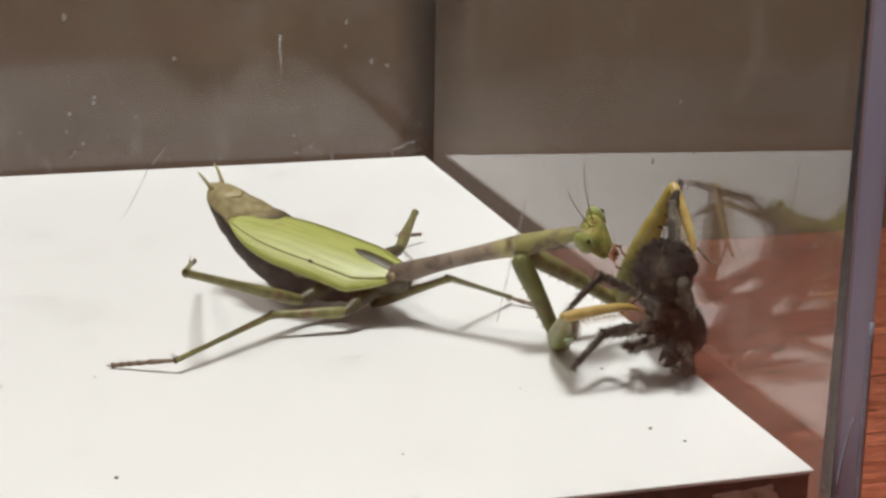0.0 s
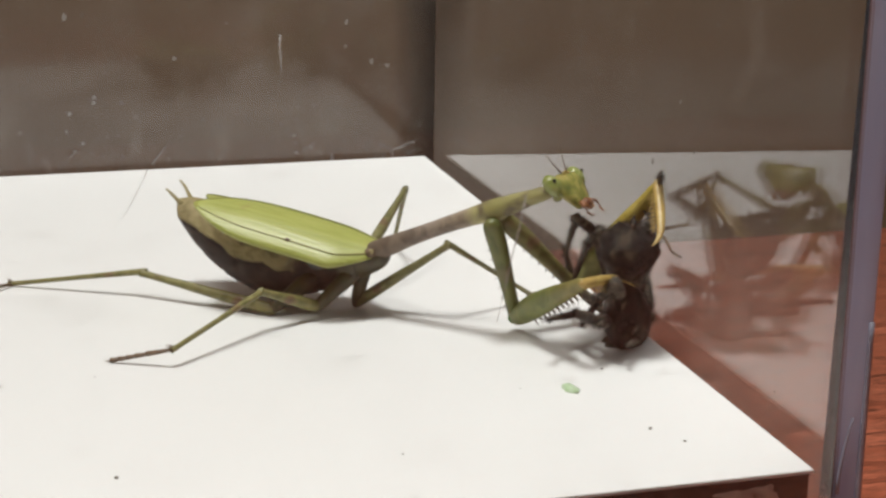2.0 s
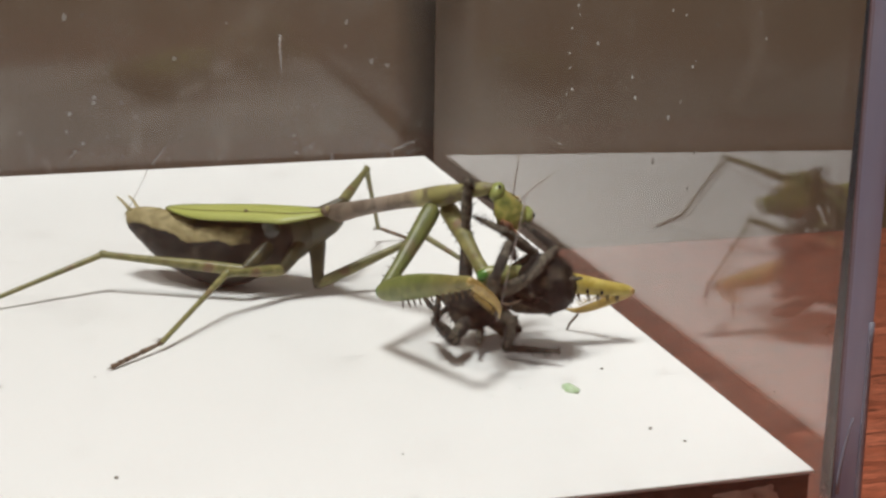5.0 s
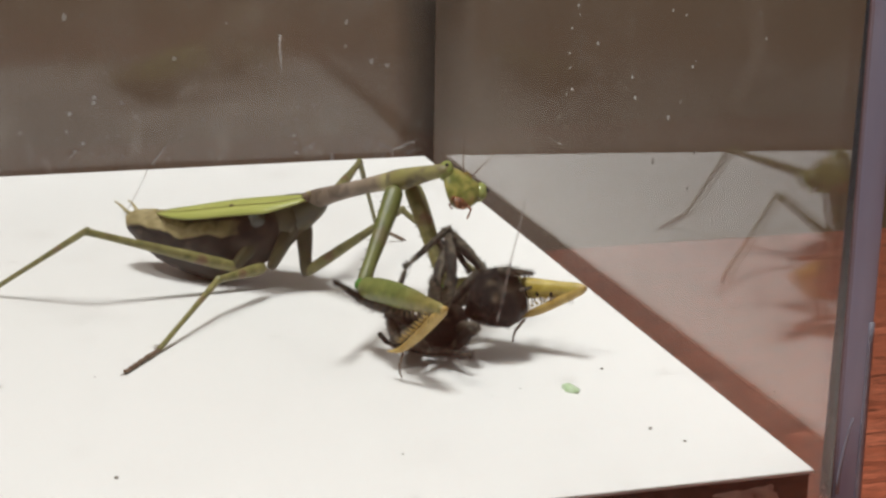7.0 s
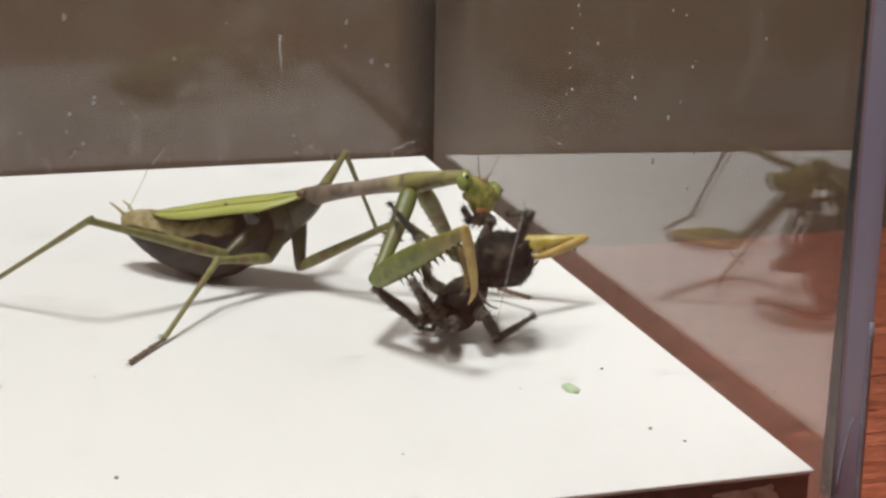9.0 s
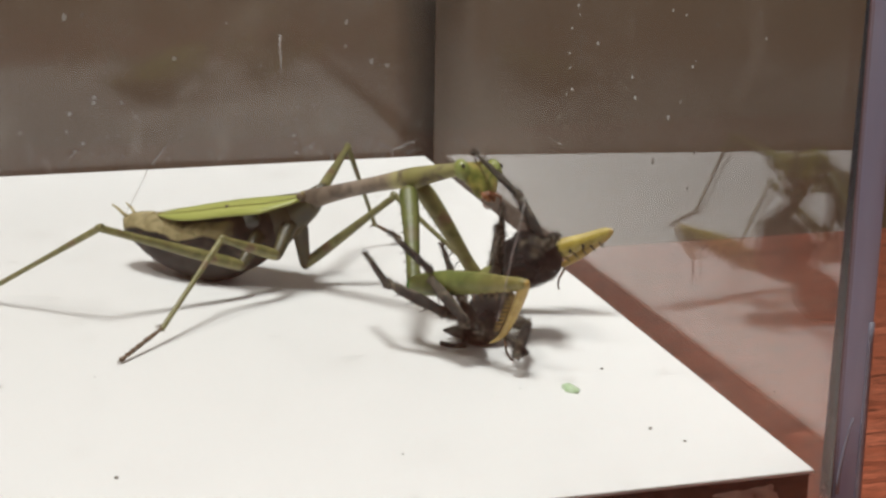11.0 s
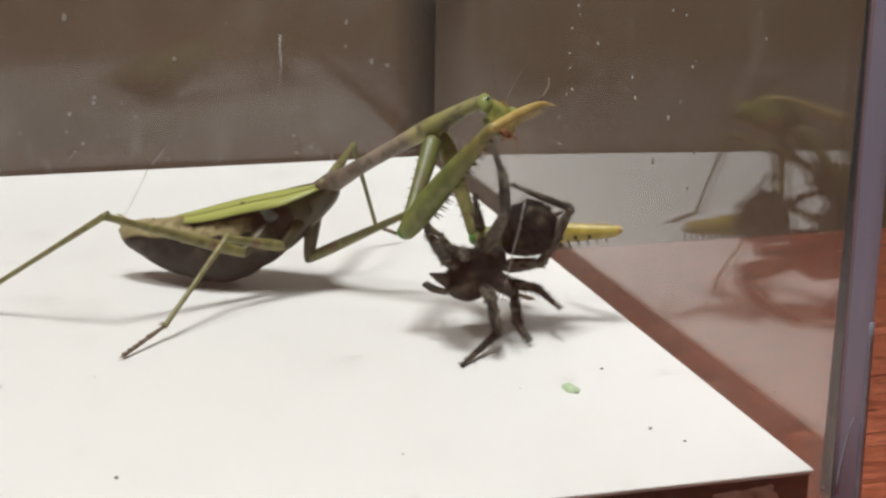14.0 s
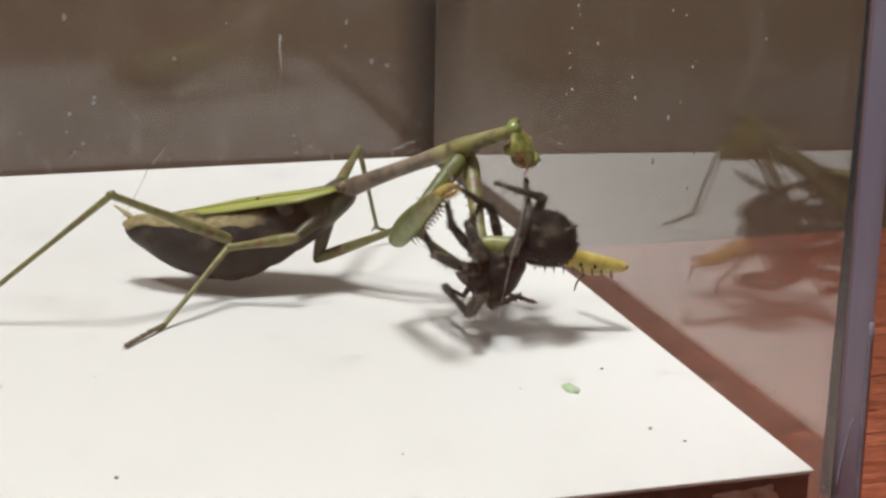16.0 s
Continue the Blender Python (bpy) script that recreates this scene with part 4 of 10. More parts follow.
SPLASH = [(56.4, 83.9, 0.00011, 2.0), (56.6, 82.8, 0.00010, 1.0), (55.6, 81.2, 0.00013, 1.0), (55.4, 78.2, 0.00013, 1.2), (55.5, 76.4, 0.00010, 1.5), (55.8, 73.8, 0.00013, 1.5), (55.1, 73.2, 0.00011, 1.0), (59.0, 79.3, 0.00014, 1.7), (63.6, 75.0, 0.00012, 2.0), (64.1, 72.4, 0.00015, 1.6), (68.6, 69.7, 0.00015, 2.2), (71.6, 76.0, 0.00013, 1.6), (72.0, 76.7, 0.00008, 1.0), (81.4, 79.2, 0.00013, 1.4), (68.7, 83.0, 0.00010, 2.0), (70.5, 82.4, 0.00008, 2.0), (54.2, 70.4, 0.00009, 1.0), (54.4, 67.1, 0.00010, 1.0), (62.9, 67.5, 0.00009, 1.0)]

def make_crumb(x, y, r, seed):
    bm = bmesh.new()
    bmesh.ops.create_icosphere(bm, subdivisions=2, radius=r)
    for v in bm.verts:
        v.co *= 1 + 0.5 * noise.noise(v.co * 900 / (r * 1000) + Vector((seed, 0, 0)))
        v.co.z = v.co.z * 0.5
    ob = tagged(link_mesh("crumb", bm, MAT["crumb"]), "tiny dark crumb lying on the white board", "crumb", "crumbs on the board")
    ob.location = (x, y, TOP + r * 0.4)
    return ob


for i, (x, y, r) in enumerate(CRUMBS):
    make_crumb(x, y, r, i * 3.7)


def make_green_drop():
    bm = ball((0, 0, 0), (0.0012, 0.0021, 0.0006), u=20, v=12)
    for v in bm.verts:
        v.co.x += noise.noise(v.co * 900) * 0.0006
        v.co.y += noise.noise(v.co * 700 + Vector((5, 0, 0))) * 0.0008
    return tagged(link_mesh("green_drop", bm, MAT["leaf"]), "small pale green drop fallen on the white board", "drop")


GREEN = make_green_drop()


def make_splash(r, stretch):
    bm = ball((0, 0, 0), (r, 0.0002, r * stretch), u=10, v=8)
    return tagged(link_mesh("splash_drop", bm, MAT["drop"]), "tiny pale drop splashed on the front pane", "drop", "drops on the pane")


DROPS = [make_splash(r, s) for x, z, r, s in SPLASH]


# ---- what moves ----
def path(*rows):
    """Rows of seconds, millimetres and degrees as poses."""
    return [(t, pose(x / 1000, y / 1000, z / 1000, a, b, c)) for t, x, y, z, a, b, c in rows]


def motions():
    # the mantis: its base, then its segments in its own space
    walk(MANTIS, path((0,50.91,240.71,18,0,0,0), (0.25,49.81,240.63,18,0,0,0), (0.5,48.7,240.56,18,0,0,0), (0.75,48.11,242.83,18,0,0,0), (1,47.52,245.09,18,0,0,0), (1.25,48.12,245.3,18,0,0,0), (1.5,48.72,245.51,18,0,0,0), (1.75,48.3,246.16,18,0,0,0), (2,47.88,246.81,18,0,0,0), (2.25,46.56,249.91,18,0,0,0), (2.5,45.24,253.01,18,0,0,0), (2.75,45.76,254.22,18,0,0,0), (3,46.28,255.42,18,0,0,0), (3.25,45.68,256.73,18,0,0,0), (3.5,45.09,258.04,18,0,0,0), (3.75,43.96,259.71,18,0,0,0), (4,42.84,261.37,18,0,0,0), (4.5,42.58,261.94,18,0,0,0), (5,41.96,263.29,18,0,0,0), (5.5,41.23,264.91,18,0,0,0), (6,40.62,266.27,18,0,0,0), (6.5,40.36,266.84,18,0,0,0), (6.75,39.82,266.97,18,0,0,0), (7,39.29,267.11,18,0,0,0), (7.25,39.54,267.04,18,0,0,0), (7.5,39.8,266.98,18,0,0,0), (7.75,39.54,267.04,18,0,0,0), (8,39.29,267.11,18,0,0,0), (8.25,38.75,267.24,18,0,0,0), (8.5,38.2,267.38,18,0,0,0), (8.75,38.2,267.38,18,0,0,0), (9,38.2,267.38,18,0,0,0), (9.5,38.2,267.38,18,0,0,0), (10,38.2,267.38,18,0,0,0), (10.5,38.2,267.38,18,0,0,0), (11,38.19,267.38,18,0,0,0), (11.5,38.19,267.38,18,0,0,0), (11.75,38.47,267.31,18,0,0,0), (12,38.75,267.24,18,0,0,0), (12.25,39.6,267.03,18,0,0,0), (12.5,40.46,266.82,18,0,0,0), (12.75,40.18,266.89,18,0,0,0), (13,39.91,266.95,18,0,0,0), (13.25,41.52,266.55,18,0,0,0), (13.5,43.13,266.15,18,0,0,0), (13.75,42.34,266.35,18,0,0,0), (14,41.54,266.55,18,0,0,0), (14.25,41.54,266.55,18,0,0,0), (14.5,41.54,266.55,18,0,0,0), (14.75,41.28,266.61,18,0,0,0), (15,41.02,266.68,18,0,0,0), (15.25,40.75,266.74,18,0,0,0), (15.5,40.48,266.81,18,0,0,0), (15.75,42.65,266.27,18,0,0,0), (16,44.82,265.73,18,0,0,0)))
    walk(MP["abdomen"], path((0,0,0,9.9,168,-14,135), (0.25,0,0,8.1,165,-23,143), (0.5,0,0,6.3,160,-32,153), (0.75,0,0,9,168,-19,145), (1,0,0,11.7,172,-5,137), (1.5,0,0,13.7,170,-2,137), (2,0,0,12.9,170,-5,139), (2.5,0,0,14.3,-178,-3,142), (3,0,0,16.4,-173,0,149), (3.5,0,0,16.8,-170,1,153), (4,0,0,15.8,-169,2,151), (4.5,0,0,15.9,-169,3,150), (5,0,0,16.4,-169,5,148), (5.5,0,0,16.9,-169,7,145), (6,0,0,17.3,-169,9,143), (6.5,0,0,17.5,-170,10,142), (7,0,0,18.7,-170,11,143), (7.5,0,0,16.9,-169,9,143), (8,0,0,18.7,-170,11,143), (8.5,0,0,19.3,-171,13,141), (9,0,0,19.3,-171,12,143), (9.5,0,0,19.2,-171,12,143), (10,0,0,19.1,-171,12,142), (10.5,0,0,18.9,-171,12,142), (11,0,0,18.7,-171,12,142), (11.5,0,0,18.7,-171,12,142), (12,0,0,19.3,-171,12,145), (12.5,0,0,21.6,-171,16,151), (13,0,0,21.6,-171,15,150), (13.5,0,0,18.7,-168,8,153), (14,0,0,21,-170,15,154), (14.5,0,0,21,-170,14,154), (15,0,0,22.2,-170,16,155), (15.5,0,0,22.7,-170,17,154), (16,0,0,20.4,-155,11,160)))
    walk(MP["thorax"], path((0,0,0,9.9,168,-14,135), (0.25,0,0,8.1,165,-23,143), (0.5,0,0,6.3,160,-32,153), (0.75,0,0,9,168,-19,145), (1,0,0,11.7,172,-5,137), (1.5,0,0,13.7,170,-2,137), (2,0,0,12.9,170,-5,139), (2.5,0,0,14.3,-178,-3,142), (3,0,0,16.4,-173,0,149), (3.5,0,0,16.8,-170,1,153), (4,0,0,15.8,-169,2,151), (4.5,0,0,15.9,-169,3,150), (5,0,0,16.4,-169,5,148), (5.5,0,0,16.9,-169,7,145), (6,0,0,17.3,-169,9,143), (6.5,0,0,17.5,-170,10,142), (7,0,0,18.7,-170,11,143), (7.5,0,0,16.9,-169,9,143), (8,0,0,18.7,-170,11,143), (8.5,0,0,19.3,-171,13,141), (9,0,0,19.3,-171,12,143), (9.5,0,0,19.2,-171,12,143), (10,0,0,19.1,-171,12,142), (10.5,0,0,18.9,-171,12,142), (11,0,0,18.7,-171,12,142), (11.5,0,0,18.7,-171,12,142), (12,0,0,19.3,-171,12,145), (12.5,0,0,21.6,-171,16,151), (13,0,0,21.6,-171,15,150), (13.5,0,0,18.7,-168,8,153), (14,0,0,21,-170,15,154), (14.5,0,0,21,-170,14,154), (15,0,0,22.2,-170,16,155), (15.5,0,0,22.7,-170,17,154), (16,0,0,20.4,-167,9,168)))
    walk(MP["near_wing"], path((0,0,0,9.9,166,-11,139), (0.25,0,0,8.1,163,-19,148), (0.5,0,0,6.3,157,-27,158), (0.75,0,0,9,166,-16,149), (1,0,0,11.7,170,-4,141), (1.5,0,0,13.7,170,-3,147), (2,0,0,12.9,170,-12,151), (2.5,0,0,14.3,-176,-7,141), (3,0,0,16.4,-172,-2,145), (3.5,0,0,16.8,-169,1,144), (4,0,0,15.8,-168,1,142), (4.5,0,0,15.9,-168,2,143), (5,0,0,16.4,-168,4,144), (5.5,0,0,16.9,-169,6,145), (6,0,0,17.3,-169,8,145), (6.5,0,0,17.5,-169,9,146), (7,0,0,18.7,-170,11,142), (7.5,0,0,16.9,-169,9,142), (8,0,0,18.7,-170,11,142), (8.5,0,0,19.3,-171,13,141), (9,0,0,19.3,-171,12,142), (9.5,0,0,19.2,-171,12,142), (10,0,0,19.1,-171,12,141), (10.5,0,0,18.9,-171,12,140), (11,0,0,18.7,-171,12,139), (11.5,0,0,18.7,-171,13,139), (12,0,0,19.3,-172,13,139), (12.5,0,0,21.6,-172,17,145), (13,0,0,21.6,-173,16,144), (13.5,0,0,18.7,-169,10,147), (14,0,0,21,-171,16,148), (14.5,0,0,21,-171,15,148), (15,0,0,22.2,-172,17,147), (15.5,0,0,22.7,-173,18,146), (16,0,0,20.4,-163,12,153)))
    walk(MP["far_wing"], path((0,0,0,9.9,166,-11,139), (0.25,0,0,8.1,163,-19,148), (0.5,0,0,6.3,157,-27,158), (0.75,0,0,9,166,-16,149), (1,0,0,11.7,170,-4,141), (1.5,0,0,13.7,170,-3,147), (2,0,0,12.9,170,-12,151), (2.5,0,0,14.3,-176,-7,141), (3,0,0,16.4,-172,-2,145), (3.5,0,0,16.8,-169,1,144), (4,0,0,15.8,-168,1,142), (4.5,0,0,15.9,-168,2,143), (5,0,0,16.4,-168,4,144), (5.5,0,0,16.9,-169,6,145), (6,0,0,17.3,-169,8,145), (6.5,0,0,17.5,-169,9,146), (7,0,0,18.7,-170,11,142), (7.5,0,0,16.9,-169,9,142), (8,0,0,18.7,-170,11,142), (8.5,0,0,19.3,-171,13,141), (9,0,0,19.3,-171,12,142), (9.5,0,0,19.2,-171,12,142), (10,0,0,19.1,-171,12,141), (10.5,0,0,18.9,-171,12,140), (11,0,0,18.7,-171,12,139), (11.5,0,0,18.7,-171,13,139), (12,0,0,19.3,-172,13,139), (12.5,0,0,21.6,-172,17,145), (13,0,0,21.6,-173,16,144), (13.5,0,0,18.7,-169,10,147), (14,0,0,21,-171,16,148), (14.5,0,0,21,-171,15,148), (15,0,0,22.2,-172,17,147), (15.5,0,0,22.7,-173,18,146), (16,0,0,20.4,-163,12,153)))
    walk(MP["prothorax"], path((0,0,0,9.9,-6,-19,-46), (0.5,0,0,6.3,-8,-17,-38), (1,0,0,11.7,-5,-21,-44), (1.5,0,0,13.7,-6,-19,-43), (2,0,0,12.9,-3,-23,-45), (2.5,0,0,14.3,-5,-23,-40), (3,0,0,16.4,-7,-19,-40), (3.5,0,0,16.8,-8,-17,-41), (4,0,0,15.8,-9,-13,-48), (4.5,0,0,15.9,-9,-14,-48), (5,0,0,16.4,-8,-15,-50), (5.5,0,0,16.9,-7,-16,-53), (6,0,0,17.3,-6,-17,-55), (6.5,0,0,17.5,-5,-17,-55), (7,0,0,18.7,-4,-17,-60), (7.5,0,0,16.9,-4,-17,-62), (8,0,0,18.7,-6,-15,-61), (8.5,0,0,19.3,-7,-15,-54), (9,0,0,19.3,-9,-13,-50), (9.5,0,0,19.2,-9,-14,-50), (10,0,0,19.1,-8,-14,-50), (10.5,0,0,18.9,-8,-15,-50), (11,0,0,18.7,-7,-16,-50), (11.5,0,0,18.7,-7,-16,-50), (12,0,0,19.3,-2,-20,-55), (12.5,0,0,21.6,3,-30,-49), (13,0,0,21.6,5,-34,-46), (13.5,0,0,18.7,-3,-26,-39), (14,0,0,21,-1,-30,-40), (14.5,0,0,21,-5,-26,-37), (15,0,0,22.2,-4,-30,-35), (15.5,0,0,22.7,0,-31,-40), (16,0,0,20.4,-6,-22,-37)))
    walk(MP["head"], path((0,28.4,-26.2,22.1,25,-31,-49), (0.25,29.8,-24.5,19.6,42,-20,-53), (0.5,31.3,-22.8,17.1,59,-10,-56), (0.75,30.8,-24.3,20.6,38,-26,-58), (1,30.4,-25.7,24,21,-42,-61), (1.25,30,-25.4,24.9,2,-29,-59), (1.5,29.6,-25.1,25.8,-16,-15,-56), (1.75,29.4,-25.1,27.4,-6,-31,-54), (2,29.2,-25,29,2,-48,-51), (2.25,29.9,-24.2,28.6,-16,-47,-49), (2.5,30.6,-23.3,28.1,-34,-46,-46), (3,31.7,-24.1,27.6,-43,-31,-37), (3.5,30.1,-24.9,24.4,-44,-20,-43), (4,31,-29.2,20.8,-45,-15,-56), (4.5,30.3,-29.3,21.4,-45,-19,-55), (5,28.4,-29.7,22.7,-47,-27,-54), (5.5,26.2,-30.1,24.3,-50,-37,-52), (6,24.3,-30.5,25.6,-54,-45,-50), (6.5,23.5,-30.6,26.2,-55,-48,-50), (7,22.3,-32.4,27.1,-44,-36,-57), (7.5,21.1,-33.5,24.2,-60,-43,-49), (8,21.5,-32.9,25.3,-62,-42,-47), (8.5,24,-30.9,25.2,-54,-44,-44), (8.75,25.8,-30.1,25.2,-40,-35,-48), (9,27.6,-29.2,25.1,-27,-26,-52), (9.5,27.6,-29.2,25.5,-25,-27,-53), (10,27.7,-29,26.3,-20,-29,-55), (10.5,27.7,-28.8,27.3,-14,-32,-57), (11,27.8,-28.7,28.1,-9,-34,-60), (11.5,27.8,-28.6,28.5,-7,-35,-61), (11.75,27.3,-29.3,30.7,-4,-46,-62), (12,26.8,-30,33,0,-56,-65), (12.5,28.2,-25.6,40.9,-17,-67,-46), (13,27.1,-23.9,41.5,-23,-53,-45), (13.25,28.8,-23.4,36.9,-24,-45,-53), (13.5,30.5,-23,32.4,-28,-36,-59), (14,29.8,-22.2,38,-30,-33,-46), (14.25,30,-22.2,35.9,-40,-37,-50), (14.5,30.2,-22.1,33.8,-49,-41,-53), (14.75,30.4,-21.2,35.7,-40,-33,-59), (15,30.6,-20.2,37.5,-33,-25,-63), (15.25,29.8,-21.2,38.2,-43,-32,-57), (15.5,28.9,-22.3,38.9,-54,-38,-50), (15.75,29.7,-22.2,35.5,-59,-29,-44), (16,30.6,-22.2,32,-63,-20,-38)))
    walk(MP["near_fore_coxa"], path((0,17.2,-21.3,17.1,12,64,6), (0.25,18.6,-20.1,15.1,27,50,31), (0.5,19.9,-18.9,13,35,42,45), (0.75,18.8,-19.7,16.3,57,55,53), (1,17.7,-20.6,19.7,85,72,72), (1.5,18.1,-20.5,21.2,63,70,53), (2,17.1,-20.6,22,46,68,38), (2.25,18,-19.8,22.7,-95,74,-109), (2.5,18.8,-19,23.4,-113,38,-124), (3,19.1,-19.4,23.9,-126,34,-135), (3.5,19.1,-19.9,23,-137,30,-145), (4,16.9,-22.2,20.5,-131,27,-137), (4.5,16.6,-22.4,20.9,-129,29,-136), (5,15.7,-22.8,21.7,-125,33,-133), (5.5,14.8,-23.3,22.7,-120,37,-130), (6,14,-23.8,23.5,-116,40,-127), (6.5,13.6,-24,23.8,-114,42,-125), (7,11.7,-24.9,25.2,-112,42,-124), (7.5,10.7,-25.5,23,-111,34,-121), (8,11.5,-25.3,24.1,-103,37,-115), (8.5,14.1,-23.9,24.7,-102,40,-114), (9,16.1,-22.8,24,-113,35,-123), (9.5,16.1,-22.8,24,-110,36,-120), (10,16,-22.8,24.2,-102,38,-114), (10.5,15.9,-22.7,24.4,-92,40,-106), (11,15.9,-22.7,24.5,-84,41,-99), (11.5,15.8,-22.7,24.6,-81,41,-96), (12,13.6,-23.6,26.9,-77,53,-92), (12.5,15.3,-20.6,33.5,-88,50,-102), (13,15.6,-19.2,35.3,-89,43,-104), (13.25,17.2,-18.8,32.3,-98,55,-111), (13.5,18.7,-18.4,29.2,-111,66,-126), (13.75,18.5,-18.2,31.1,-110,54,-124), (14,18.2,-18,33,-111,43,-123), (14.5,19.4,-17.8,31.3,-112,47,-125), (15,19.6,-16.4,34.2,-103,49,-116), (15.5,17.9,-17.9,35.4,-120,44,-132), (16,19.9,-18.1,29.2,-138,37,-149)))
    walk(MP["near_fore_femur"], path((0,25.2,-20.4,0.6,100,-29,-107), (0.13,27.1,-17.2,0.6,52,-27,-94), (0.25,29,-13.9,0.6,7,-18,-87), (0.5,29.8,-9.2,0.6,-19,-5,-70), (0.75,25.4,-11,0.6,3,-18,-78), (1,19.7,-14.7,0.6,43,-31,-88), (1.25,21,-14.7,0.7,49,-41,-83), (1.5,22.3,-14.9,1.6,48,-51,-76), (1.75,22.8,-15.4,2.1,39,-40,-77), (2,23.2,-15.8,2.7,24,-29,-78), (2.25,16.1,-25.3,2.7,23,-29,-78), (2.5,9.7,-32.6,10.5,23,-28,-78), (3,7,-31.6,12.3,17,-26,-76), (3.5,4.5,-30.3,12.5,6,-21,-72), (4,3.4,-34.8,11,7,-23,-70), (4.5,3.5,-35,10.8,4,-21,-69), (5,3.7,-35.6,10.5,-3,-17,-67), (5.5,4.1,-36.1,10.2,-10,-12,-65), (6,4.5,-36.5,10,-15,-7,-63), (6.5,4.6,-36.6,10,-17,-5,-63), (7,3.2,-37.7,11.1,-19,-6,-72), (7.25,2.4,-39.1,11.3,-11,-11,-72), (7.5,1.7,-40.3,11.5,-3,-16,-73), (7.75,3.1,-40.3,11.5,9,-21,-77), (8,4.6,-40.3,11.5,24,-26,-82), (8.25,6.1,-39.4,11.5,32,-33,-79), (8.5,7.6,-38.5,11.4,36,-40,-75), (8.75,7.2,-37.9,11.7,22,-35,-68), (9,6.8,-37.1,12,11,-30,-61), (9.5,7.5,-37.3,11.8,8,-28,-61), (10,9.3,-37.7,11.4,2,-23,-60), (10.5,11.5,-38.1,11,-5,-17,-59), (11,13.4,-38.2,10.9,-10,-12,-58), (11.5,14.2,-38.2,10.8,-12,-9,-57), (12,13.2,-36.2,10.3,-14,-6,-49), (12.5,12.5,-33.7,17.6,-40,17,-68), (13,12,-34.1,21.2,-52,29,-73), (13.5,13.8,-25.3,10.3,-8,-13,-64), (13.75,11.7,-28.3,14.2,8,-33,-53), (14,10,-30.9,18.8,7,-51,-36), (14.25,10.6,-30.2,17.5,6,-40,-42), (14.5,11.3,-29.5,16.2,1,-28,-47), (15,13.6,-28.7,18.5,10,-31,-58), (15.25,10.7,-28.8,19.6,13,-22,-80), (15.5,8,-28.9,20.8,-38,-11,-99), (15.75,6.7,-27.8,18.6,26,-21,-92), (16,5.7,-26.7,16.6,35,-31,-83)))
    walk(MP["near_fore_tibia"], path((0,18.7,-42.4,13.3,-17,-1,9), (0.25,30.4,-38.8,8.6,-14,-7,-54), (0.37,34.6,-36.2,5.8,-79,15,-86), (0.5,38.9,-33.7,2.9,-145,-6,-118), (0.63,34.7,-34.5,5.8,-101,21,-102), (0.75,30.5,-35.4,8.7,-46,26,-69), (1,20.4,-37.3,13.9,-6,35,-1), (1.25,23.4,-34.3,17.9,-11,17,0), (1.5,26.2,-30.9,22,-16,0,1), (1.75,27.2,-34.9,19,-15,4,16), (2,28.1,-38.2,15.3,-14,8,32), (2.25,21,-47.7,15.2,-3,18,30), (2.5,14.6,-55.1,22.9,7,29,29), (2.75,13.6,-54.9,23.2,-1,20,32), (3,12.6,-54.5,23.6,-10,12,34), (3.25,12.3,-54.1,22.7,0,19,37), (3.5,12,-53.5,21.9,12,27,40), (3.75,11.9,-55.5,21.6,-3,17,39), (4,11.8,-57.4,21.3,-16,7,38), (4.5,12.3,-57.8,20.3,-11,11,39), (5,13.5,-58.6,18.1,28,35,45), (5.27,14.2,-59,16.8,47,79,47), (5.5,15,-59.3,15.5,-142,57,-159), (6,16.2,-59.7,13.3,-140,32,-149), (6.5,16.7,-59.8,12.5,-141,28,-148), (6.75,14.1,-61.2,13.1,-161,44,177), (7,11.4,-62.5,13.7,167,45,132), (7.25,10.2,-63.6,16.2,160,55,132), (7.5,9,-64.4,18.7,155,66,132), (7.75,8.5,-64.1,21,83,42,73), (7.87,8.2,-63.8,22.1,25,29,52), (8,7.9,-63.5,23.2,-21,7,52), (8.25,10.3,-61,25.8,-22,6,49), (8.5,12.7,-58,28.1,-22,5,46), (8.75,15.3,-57.7,26.7,34,39,46), (9,17.7,-57,25.2,54,74,44), (9.5,18.8,-57.5,24.1,67,74,55), (10,21.5,-58.6,21.6,97,73,82), (10.5,24.6,-59.5,18.6,124,67,105), (11,27.2,-59.9,16.1,140,62,116), (11.5,28.2,-60,15.1,145,59,120), (11.75,29.3,-58,14.1,147,54,118), (12,30.4,-55.8,13.2,149,49,118), (12.12,29.3,-55.9,12.4,159,42,120), (12.25,26.8,-56.5,11,179,24,119), (12.37,23.6,-56.6,10.2,-163,8,113), (12.5,21.8,-56.6,10.1,-154,1,108), (13,18.5,-55.7,8.7,-146,0,99), (13.12,20.5,-55,9.3,-161,10,106), (13.25,24,-52.7,11.8,167,37,111), (13.37,25.1,-49.7,14.8,148,49,107), (13.5,24.9,-48.3,16.4,105,78,90), (13.75,25,-45.9,28.4,15,34,34), (14,23.4,-40.6,39,-28,-16,24), (14.25,25.5,-43.8,34.2,-21,-6,17), (14.5,27,-46.4,28.6,-15,3,11), (14.75,26.3,-47.2,30.3,6,27,29), (15,25.6,-47.8,31.9,57,48,56), (15.25,15,-52.7,29.6,53,48,54), (15.5,4,-54.2,26,50,48,51), (15.75,6,-52.2,28.2,33,27,59), (16,8.3,-48.9,30.1,-37,6,63)))
